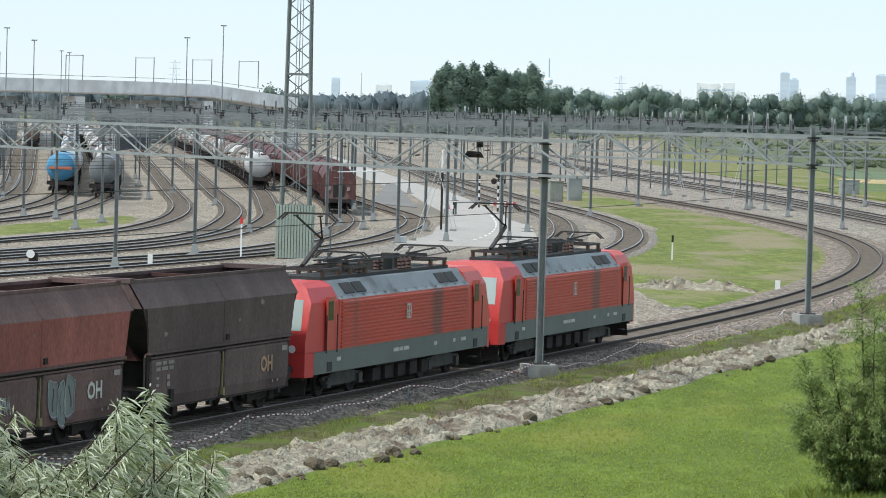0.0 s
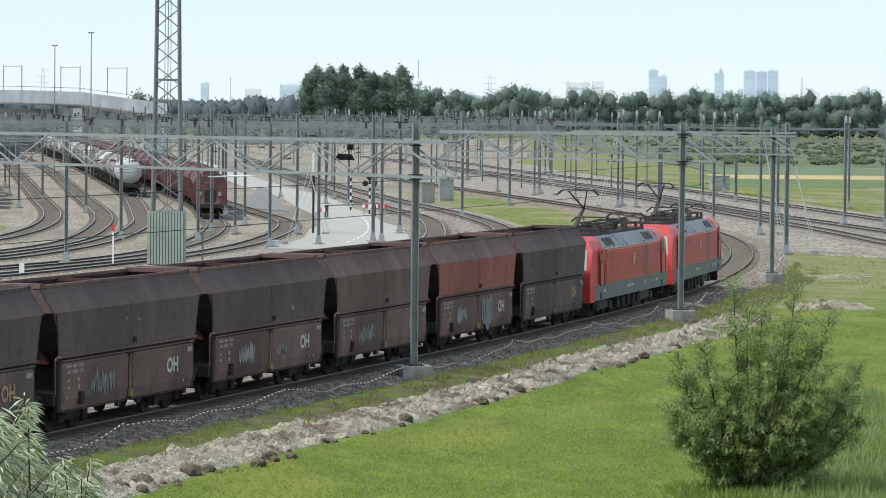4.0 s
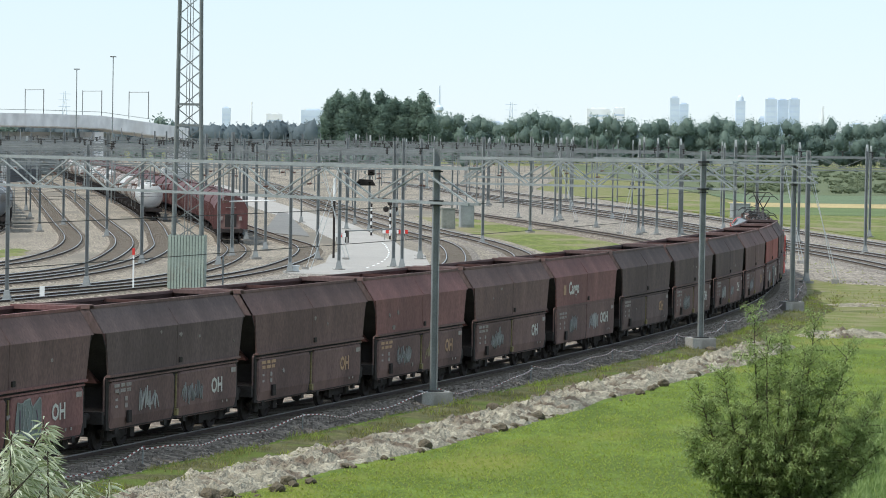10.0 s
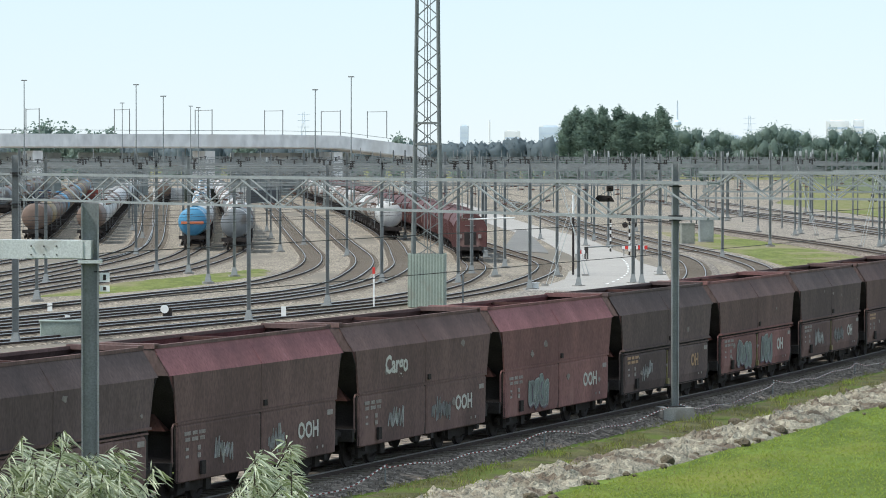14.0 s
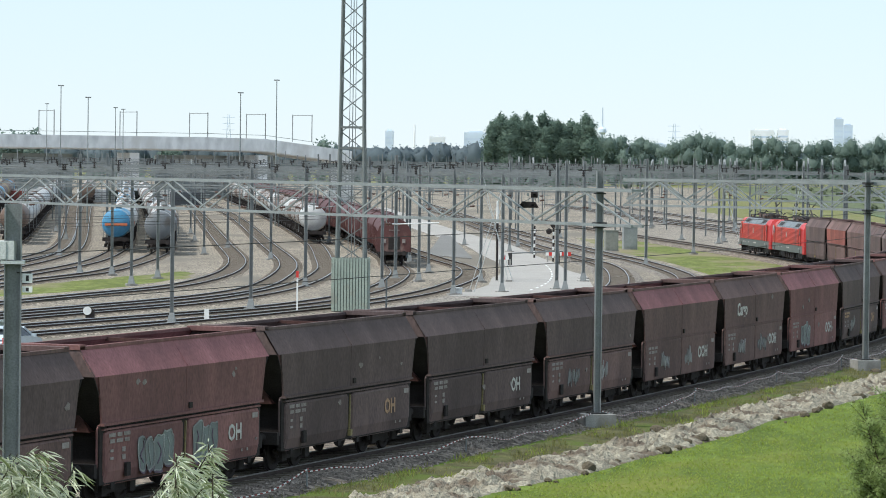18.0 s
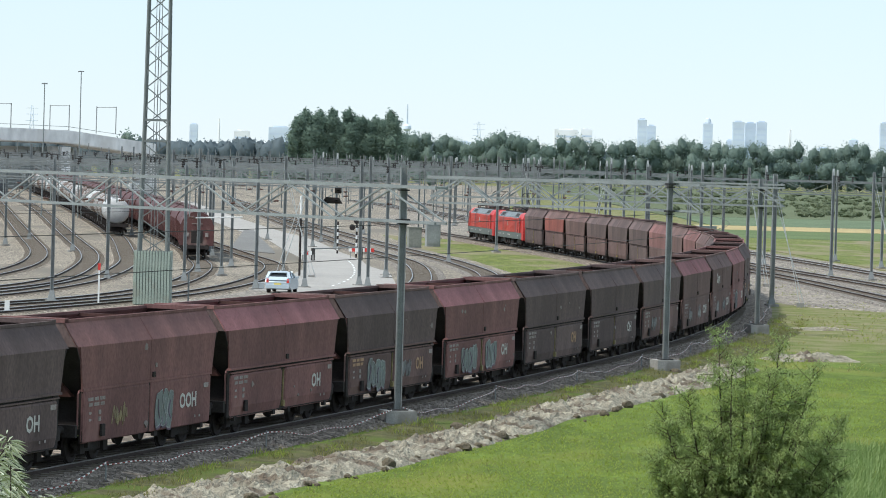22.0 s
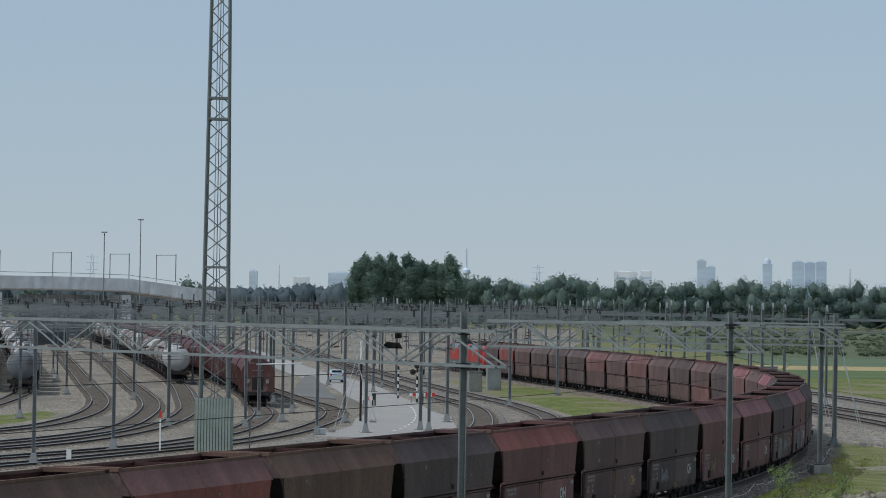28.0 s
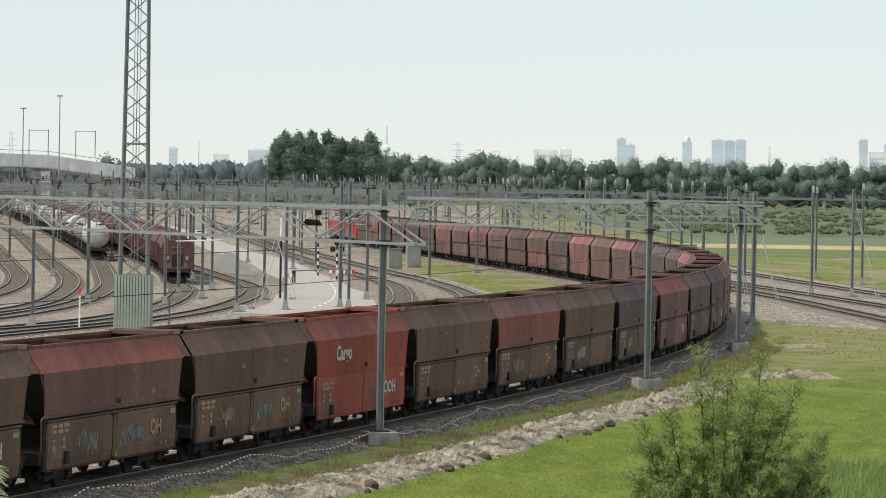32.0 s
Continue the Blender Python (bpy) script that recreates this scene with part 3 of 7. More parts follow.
def bogie(parent, x, base=1.8, mat="under"):
    root = new("bogie")
    root.parent, root.matrix_basis = parent, pose(x, 0, 0)
    sh = Shape()
    for y in (-1.0, 1.0):
        prof = [(-base / 2 - 0.45, 0.62), (-base / 2 - 0.2, 0.40), (-0.45, 0.34), (0.45, 0.34), (base / 2 + 0.2, 0.40), (base / 2 + 0.45, 0.62), (0.5, 0.80), (-0.5, 0.80)]
        sh.loft([[(px, y - 0.06, pz) for px, pz in prof], [(px, y + 0.06, pz) for px, pz in prof]])
        for a in (-base / 2, base / 2):
            sh.box((a, y * 1.06, 0.46), (0.34, 0.2, 0.32))
            for d in (-0.25, 0.25):
                sh.tube((a + d, y * 1.02, 0.42), (a + d, y * 1.02, 0.68), 0.07, 6)
    sh.box((0, 0, 0.62), (0.5, 2.0, 0.24))
    part("bogie_frame", sh, M[mat], root)
    global WHEEL
    if WHEEL is None:
        WHEEL = wheel_mesh().mesh("wheelset", M["under"], 40)
    for a in (-base / 2, base / 2):
        w = new("wheelset", WHEEL)
        w.parent, w.matrix_basis = root, pose(a, 0, 0.46)
    return root


def buffers(parent, x, s, z=1.05):
    for y in (-0.87, 0.87):
        part("buffer", Shape().turned((x, y, z), (x + s * 0.62, y, z), [(0, 0.13), (0.55, 0.12), (0.55, 0.09), (0.85, 0.09), (0.88, 0.22), (1, 0.22)], 12), M["under"], parent, smooth=40)


# ---- hopper wagons ----
WAGON, HW = 12.54, 1.46
Z_TOP, Z_SHOULDER, Z_SHELF, Z_SILL = 4.24, 3.50, 2.20, 0.62


def hopper_wagon(slope, paint, lower, flush):
    """flush: the newer kind, with plain flaps close under the hopper; else framed flaps with rounded corners under a ledge."""
    root = thing("hopper_wagon", "", "freight wagon", "wagons of the moving train")
    p, lo, top = PAINT[paint], PAINT[lower], PAINT[slope]
    e, yt = 5.93, 0.98          # half length and half width at the rim
    for s in (-1, 1):
        # slanted upper plate and upright plate, with their thickness
        for name, a, b, ea, eb, skin in (("upper_side", (yt, Z_TOP), (HW, Z_SHOULDER), e, e, top), ("hopper_side", (HW, Z_SHOULDER), (HW - 0.02, Z_SHELF + 0.06), e - 0.24, e - 0.50, p)):
            q = [(-ea, s * a[0], a[1]), (ea, s * a[0], a[1]), (eb, s * b[0], b[1]), (-eb, s * b[0], b[1])]
            part(name, Shape().loft([q, [(x, y - s * 0.05, z) for x, y, z in q]]), skin, root)
    # rim along the top edges, with broad plates over the ends
    sh = Shape()
    for s in (-1, 1):
        sh.beam((-e, s * yt, Z_TOP), (e, s * yt, Z_TOP), 0.10, 0.09)
        sh.box((s * (e - 0.14), 0, Z_TOP + 0.02), (0.32, 2 * yt + 0.1, 0.13))
    part("rim", sh, lo, root)
    # end walls: upright down to the shoulder, then sloping in to the discharge
    for s in (-1, 1):
        a = [(s * e, -yt, Z_TOP), (s * e, yt, Z_TOP), (s * e, HW, Z_SHOULDER), (s * e, -HW, Z_SHOULDER)]
        part("end_wall", Shape().loft([a, [(x - s * 0.05, y, z) for x, y, z in a]]), PAINT["black"], root)
        # sloping ends coloured near black as the shade between wagons
        b = [(s * e, -HW + 0.04, Z_SHOULDER), (s * e, HW - 0.04, Z_SHOULDER), (s * 4.55, HW - 0.06, 1.5), (s * 4.55, -HW + 0.06, 1.5)]
        part("hopper_end", Shape().loft([b, [(x - s * 0.08, y, z - 0.04) for x, y, z in b]]), M["under"], root)
    # inner saddle, seen over the rim
    sad = [(-yt, 2.0), (0, 3.4), (yt, 2.0)]
    sh = Shape().loft([[(-5.2, y, z) for y, z in sad], [(5.2, y, z) for y, z in sad]])
    sh.box((0, 0, 3.7), (0.08, 2 * yt, 0.5)).box((0, 0, 4.18), (0.16, 2 * yt, 0.09))
    part("saddle", sh, M["interior"], root)
    # ledge under the hopper, dark backing that paints shade into the flap gaps
    sh, ledge = Shape(), Shape()
    for s in (-1, 1):
        if flush:
            ledge.box((0, s * (HW - 0.04), Z_SHELF + 0.02), (2 * e - 1.05, 0.08, 0.07))
            sh.box((0, s * (HW - 0.10), 1.42), (10.7, 0.1, 1.5))
        else:
            ledge.box((0, s * (HW - 0.03), Z_SHELF + 0.03), (2 * e - 1.0, 0.14, 0.07)).box((0, s * (HW - 0.05), Z_SHELF - 0.1), (2 * e - 1.2, 0.10, 0.05))
            sh.box((0, s * (HW - 0.13), 1.42), (10.9, 0.1, 1.55))
    part("ledge", ledge, lo, root)
    part("flap_frame", sh, M["under"], root)
    for s in (-1, 1):
        for c in (-1, 1):
            gap, far, z1, z0 = (0.035, 5.36, 2.19, Z_SILL + 0.02) if flush else (0.17, 5.26, 2.05, Z_SILL)
            x0, x1 = (gap, far) if c > 0 else (-far, -gap)
            rings = []
            for x, inset, sink in ((x0, 0.13, 0.06), (x0 + 0.03, 0.06, 0.015), (x0 + 0.13, 0.0, 0.0), (x1 - 0.13, 0.0, 0.0), (x1 - 0.03, 0.06, 0.015), (x1, 0.13, 0.06)):
                inset = inset * (0.25 if flush else 1.0)
                t, b = z1 - inset, z0 + inset
                prof = ((HW - 0.09, t), (HW - 0.03, t - 0.01), (HW - 0.004, t - 0.07), (HW - 0.012, b + 0.36), (HW - (0.03 if flush else 0.085), b + 0.04), (HW - 0.10, b))
                rings.append([(x, s * (y - sink * (0 if y < HW - 0.08 else 1)), z) for y, z in prof])
            fl = part("flap", Shape().loft(rings), lo, root)
            for k in (0.12, 0.88):
                part("latch", Shape().box((x0 + (x1 - x0) * k, s * (HW - 0.12), Z_SILL - 0.04), (0.22, 0.12, 0.16)), M["under"], fl)
        if not flush:
            part("lock_lever", Shape().box((0.02, s * (HW - 0.04), 0.84), (0.16, 0.12, 0.2)).beam((0.02, s * (HW - 0.06), 0.95), (0.06, s * (HW - 0.06), 2.0), 0.05), M["lever"], root, "worn yellow locking lever")
    # hopper seams
    for s in (-1, 1):
        part("seam", Shape().beam((0, s * (HW + 0.002), Z_SHOULDER), (0, s * (HW - 0.018), Z_SHELF + 0.06), 0.05, 0.012), p, root)
        part("seam", Shape().beam((0.05, s * (yt + 0.01), Z_TOP - 0.03), (0.05, s * (HW + 0.004), Z_SHOULDER + 0.02), 0.06, 0.02), top, root)
    # underframe, end platforms, ladders, brake gear
    sh = Shape().box((0, 0, 1.02), (11.3, 0.7, 0.30))
    for s in (-1, 1):
        part("headstock", Shape().box((s * 5.62, 0, 1.02), (0.16, 2.7, 0.36)), M["under"], root)
        part("end_platform", Shape().box((s * 5.2, 0, 1.12), (0.9, 2.5, 0.06)), M["under"], root)
        part("bulkhead", Shape().box((s * 4.75, 0, 1.75), (0.10, 2.3, 1.3)), M["under"], root)
        part("brake_box", Shape().box((s * 4.9, -s * 0.75, 1.55), (0.35, 0.45, 0.5)), M["under"], root)
    part("discharge_chute", Shape().box((0, 0, 0.72), (2.6, 1.3, 0.32)), M["under"], root)
    part("underframe", sh, M["under"], root)
    for s in (-1, 1):
        for y in (-1.32, 1.32):
            part("handrail", Shape().tube((s * 5.5, y, 1.1), (s * 5.5, y, 2.1), 0.028, 6).tube((s * 5.5, y, 2.1), (s * 5.4, y, 2.2), 0.028, 6).tube((s * 5.4, y, 2.2), (s * 4.9, y, 2.22), 0.028, 6), lo, root)
        buffers(root, s * 5.68, s)
        bogie(root, s * 3.75)
    return root


M["lever"] = surface("lever_yellow", (0.36, 0.29, 0.11), (0.2, 0.16, 0.08), 0.7, 0, 6.0, 40.0, 0)
SLOPE = {1: "umber", 13: "rose", 15: "rose", 19: "rose", 20: "black", 21: "rose", 25: "oxide", 28: "brown", 30: "oxide", 32: "oxide"}


KINDS = {}


def wagon_of(k, paint, lower, text):
    key = (SLOPE.get(k, paint), paint, lower, text == "OOH")
    if key not in KINDS:
        KINDS[key] = hopper_wagon(*key)
        return KINDS[key]
    return copy_thing(KINDS[key], Matrix.Identity(4))


# the consist, behind the engines: upper paint, lower paint, lettering, spray, and what sets the wagon apart
CONSIST = [
    ("black", "black", "OH", "", "orange"), ("oxide", "umber", "OH", "white cyan", ""), ("umber", "umber", "OH", "grey", "orange"), ("black", "umber", "OH", "white grey", ""),
    ("black", "umber", "OH", "grey", ""), ("black", "black", "OH", "", "orange"), ("brown", "umber", "OOH", "grey white Cargo", ""), ("umber", "umber", "OH", "grey", ""),
    ("brown", "umber", "OH", "grey yellow", "orange"), ("umber", "umber", "OH", "", "orange"), ("black", "umber", "OH", "white grey", ""), ("umber", "brown", "OH", "cyan cyan", ""),
    ("black", "black", "OH", "white", "orange"), ("brown", "brown", "OOH", "cyan", ""), ("umber", "umber", "OOH", "white grey Cargo", ""), ("umber", "umber", "OOH", "white white", ""),
    ("black", "umber", "", "grey white", ""), ("black", "black", "OH", "", ""), ("black", "black", "OH", "", "orange"), ("brown", "brown", "OH", "cyan cyan", ""),
    ("black", "umber", "OH", "cyan grey", "orange"), ("brown", "brown", "OH", "", ""), ("brown", "brown", "OOH", "yellow cyan", ""), ("black", "black", "OH", "grey", ""),
    ("umber", "umber", "OH", "", "orange"), ("brown", "brown", "OH", "", ""), ("black", "umber", "OH", "yellow", "orange"), ("earth", "earth", "", "white", ""),
    ("oxide", "earth", "OH", "yellow", "orange"), ("earth", "earth", "OH", "", "orange"), ("red", "red", "OOH", "Cargo", ""), ("earth", "earth", "OH", "yellow grey", "orange"),
    ("brown", "earth", "OH", "grey grey", "orange"), ("earth", "earth", "OH", "", ""), ("earth", "earth", "OH", "", ""), ("black", "earth", "OH", "", "")]
WAGON_WORDS = {"earth": "earth-brown", "black": "soot-black", "umber": "dark umber", "brown": "dull brown-red", "oxide": "faded oxide-red", "red": "bright rust-red"}


PEEL = surface("peeled_spot", (0.33, 0.29, 0.265), (0.20, 0.17, 0.155), 0.85, 0, 4.0, 30.0, 0)


def stroke(sh, pts, w, y):
    """A painted line through (x, z) points."""
    for (x0, z0), (x1, z1) in zip(pts, pts[1:]):
        d = Vector((x1 - x0, z1 - z0))
        if d.length < 1e-4:
            continue
        n = Vector((-d.y, d.x)).normalized() * (w / 2)
        e = d.normalized() * (w * 0.4)
        q = [(x0 + n.x - e.x, z0 + n.y - e.y), (x1 + n.x + e.x, z1 + n.y + e.y), (x1 - n.x + e.x, z1 - n.y + e.y), (x0 - n.x - e.x, z0 - n.y - e.y)]
        sh.loft([[(px, y - 0.004, pz) for px, pz in q], [(px, y + 0.01, pz) for px, pz in q]])


def curve_through(pts, n=5):
    """A smooth line through (x, z) points."""
    q = [pts[0]] + list(pts) + [pts[-1]]
    out = []
    for i in range(1, len(q) - 2):
        a, b, c, d = (Vector(v) for v in q[i - 1:i + 3])
        for j in range(n):
            t = j / n
            w = 0.5 * (2 * b + (c - a) * t + (2 * a - 5 * b + 4 * c - d) * t * t + (3 * b - a - 3 * c + d) * t ** 3)
            out.append((w.x, w.y))
    return out + [tuple(pts[-1])]


def spray(parent, colour, x, rng):
    """Sprayed bubble shapes with a pale outline, or a loose tag of slanting strokes."""
    y = -(HW + 0.008)
    if colour == "cyan":
        k = 4 if x < 0 else 3
        fill, line_sh, shade = Shape(), Shape(), Shape()
        cx = x + 0.2
        for i in range(k):
            rx, rz = rng.uniform(0.24, 0.36), rng.uniform(0.42, 0.58)
            cx += rx
            cz, lean = 1.34 + rng.uniform(-0.08, 0.08), rng.uniform(-0.15, 0.25)
            ring = []
            for j in range(14):
                u = 2 * math.pi * j / 14
                cu, su = math.cos(u), math.sin(u)
                wob = rng.uniform(0.82, 1.12)
                px, pz = rx * wob * math.copysign(abs(cu) ** 0.6, cu), rz * wob * math.copysign(abs(su) ** 0.6, su)
                ring.append((cx + px + lean * pz, cz + pz))
            ring = curve_through(ring + ring[:1], 2)[:-1]
            depth = y - 0.0015 * i
            fill.loft([[(px, d, pz) for px, pz in ring] for d in (depth, depth + 0.012)])
            stroke(line_sh, ring + ring[:1], rng.uniform(0.03, 0.05), y - 0.012)
            inner = curve_through([(cx + rng.uniform(-0.12, 0.12), cz + v) for v in (-0.28, -0.08, 0.1, 0.27)], 3)
            stroke(line_sh if i % 2 else shade, inner, 0.045, y - 0.014)
            stroke(shade, [(ring[n][0] + 0.05, ring[n][1] - 0.05) for n in range(16, 24)], 0.06, y - 0.010)
            cx += rx * 0.75
        tagged(part("graffiti", fill, M["spray_" + colour], parent, "dull sprayed patch"), kind="stuff")
        tagged(part("graffiti_outline", line_sh, M["spray_line"], parent, "pale sprayed outline"), kind="stuff")
        tagged(part("graffiti_shade", shade, M["spray_violet"] if colour == "cyan" else M["under"], parent, "dark sprayed shading"), kind="stuff")
    else:
        sh = Shape()
        cx = x + 0.25
        for i in range(rng.randint(4, 6)):
            wide, z0, z1 = rng.uniform(0.22, 0.38), rng.uniform(1.02, 1.18), rng.uniform(1.5, 1.75)
            turns = rng.randint(4, 7)
            pts = [(k / turns + rng.uniform(-0.3, 0.3), (k % 2) * 0.8 + rng.uniform(-0.1, 0.3)) for k in range(turns + 1)]
            stroke(sh, curve_through([(cx + wide * (u + 0.2 * v) + rng.uniform(-0.02, 0.02), z0 + (z1 - z0) * v) for u, v in pts], 4), rng.uniform(0.035, 0.065), y)
            cx += wide * rng.uniform(0.85, 1.1)
        tagged(part("graffiti", sh, M["spray_" + colour], parent, "sprayed curling tag"), kind="stuff")


def decorate(w, k, paint, text, extra, tint, rng):
    """Lettering, data panels, hatches and spray paint on the side towards the viaduct."""
    y = -(HW + 0.012)
    ink = M["orange_letter"] if tint else M["letter"]
    if text:
        words(text, 0.64, ink, w, pose(2.5 if text == "OOH" else 2.9, y, 1.25), "lettering", f"painted letters {text}")
    for name, x0, n in (("data_panel", -5.05, 3), ("stencil_block", -5.0, 2)):
        sh = Shape()
        for i in range(n * 2):
            if name == "data_panel":
                sh.box((x0 + 0.46 * (i % n) + 0.2, y, 1.93 - 0.16 * (i // n)), (0.40 - 0.1 * (i % 2), 0.008, 0.10))
            else:
                sh.box((x0 + 0.12 + 0.75 * (i % 2), y, 1.52 - 0.20 * (i // 2)), (0.20, 0.008, 0.07 + 0.06 * (i % 2)))
        tagged(part(name, sh, M["orange_letter"] if tint and n == 3 and rng.random() < 0.5 else M["faded"], w, "faded stencilled panel"), kind="stuff")
    tagged(part("side_note", Shape().box((4.85, y, 1.86), (0.42, 0.008, 0.15)).box((4.3, y, 0.92), (0.1, 0.008, 0.08)).box((3.9, y, 0.92), (0.1, 0.008, 0.08)), M["faded"], w, "small white stencils"), kind="stuff")
    part("hatch", Shape().box((-3.95, y - 0.03, 0.98), (0.26, 0.07, 0.36)), M["under"], w, "dark hatch box")
    part("hatch", Shape().box((0.25, -(HW + 0.005), 2.42), (0.2, 0.05, 0.16)), M["under"], w, "dark hatch box")
    if "Cargo" in extra:
        words("Cargo", 0.74, M["letter"], w, pose(-3.4, -(HW + 0.006), 2.72), "lettering", "painted word Cargo")
        if k == 6:
            part("logo_panel", Shape().box((-4.1, -(HW + 0.004), 2.92), (0.42, 0.008, 0.42)), M["orange_letter"], w, "faded orange square panel")
    spots = Shape()
    for i in range(rng.randint(1, 5)):
        cx, cz = rng.uniform(-5, 5), rng.choice((rng.uniform(2.45, 3.4), rng.uniform(0.9, 1.9)))
        a = rng.uniform(0.06, 0.22)
        q = [(cx + a * rng.uniform(0.5, 1.1) * math.cos(u), cz + 0.7 * a * rng.uniform(0.4, 1.1) * math.sin(u)) for u in np.arange(0, 6.2, 0.8)]
        sh_y = -(HW + (0.003 if cz > 2.2 else 0.012))
        spots.loft([[(px, sh_y, pz) for px, pz in q], [(px, sh_y + 0.03, pz) for px, pz in q]])
    tagged(part("peeled_paint", spots, PEEL, w, "peeled pale spots"), kind="stuff")
    xs = [-3.4, 0.2]
    for i, c in enumerate(v for v in extra.split() if v != "Cargo"):
        spray(w, c, xs[i % 2], rng)


def build_train():
    cars = [wagon_of(k, paint, lower, text) for k, (paint, lower, text, _, _) in enumerate(CONSIST)]
    rng = random.Random(5)
    for k, (w, (paint, lower, text, extra, tint)) in enumerate(zip(cars, CONSIST)):
        more = " with sprayed graffiti" if extra.replace("Cargo", "").strip() else ""
        tagged(w, f"{WAGON_WORDS[paint]} hopper wagon{more} in the moving train")
        decorate(w, k, paint, text, extra, tint, rng)
    return cars


# ---- electric engines ----
ENGINE = 19.58


def pantograph(parent, x, up, face):
    root = new("pantograph")
    root.parent, root.matrix_basis = parent, pose(x, 0, 3.78)
    for px in (-0.75, 0.75):
        for py in (-0.7, 0.7):
            part("insulator", Shape().tube((px, py, 0), (px, py, 0.22), 0.08, 8), M["insulator"], root)
    sh = Shape()
    for py in (-0.7, 0.7):
        sh.beam((-0.9, py, 0.25), (0.9, py, 0.25), 0.08)
    for px in (-0.9, 0, 0.9):
        sh.beam((px, -0.7, 0.25), (px, 0.7, 0.25), 0.08)
    part("base_frame", sh, M["panto"], root)
    sh = Shape()
    h = 1.55 if up else 0.22
    knee = (face * (-1.0 if up else -1.25), 0, 0.35 + h * 0.52)
    head = (face * 0.35, 0, 0.40 + h)
    sh.beam((face * 0.75, 0, 0.36), knee, 0.11)
    for s in (-1, 1):
        sh.beam(knee, (head[0], s * 0.42, head[2]), 0.05)
    sh.beam((face * 0.5, 0.15, 0.36), (knee[0] - face * 0.08, 0.15, knee[2] - 0.12), 0.04)
    part("arm", sh, M["panto"], root)
    sh = Shape()
    for d in (-0.16, 0.16):
        pts = [(-0.98, -0.22), (-0.72, 0.0), (0.72, 0.0), (0.98, -0.22)]
        for a, b in zip(pts, pts[1:]):
            sh.beam((head[0] + d, a[0], head[2] + 0.08 + a[1]), (head[0] + d, b[0], head[2] + 0.08 + b[1]), 0.05)
    for s in (-0.42, 0.42):
        sh.beam((head[0] - 0.2, s, head[2]), (head[0] + 0.2, s, head[2]), 0.05)
    part("pan_head", sh, M["dark_steel"], root)


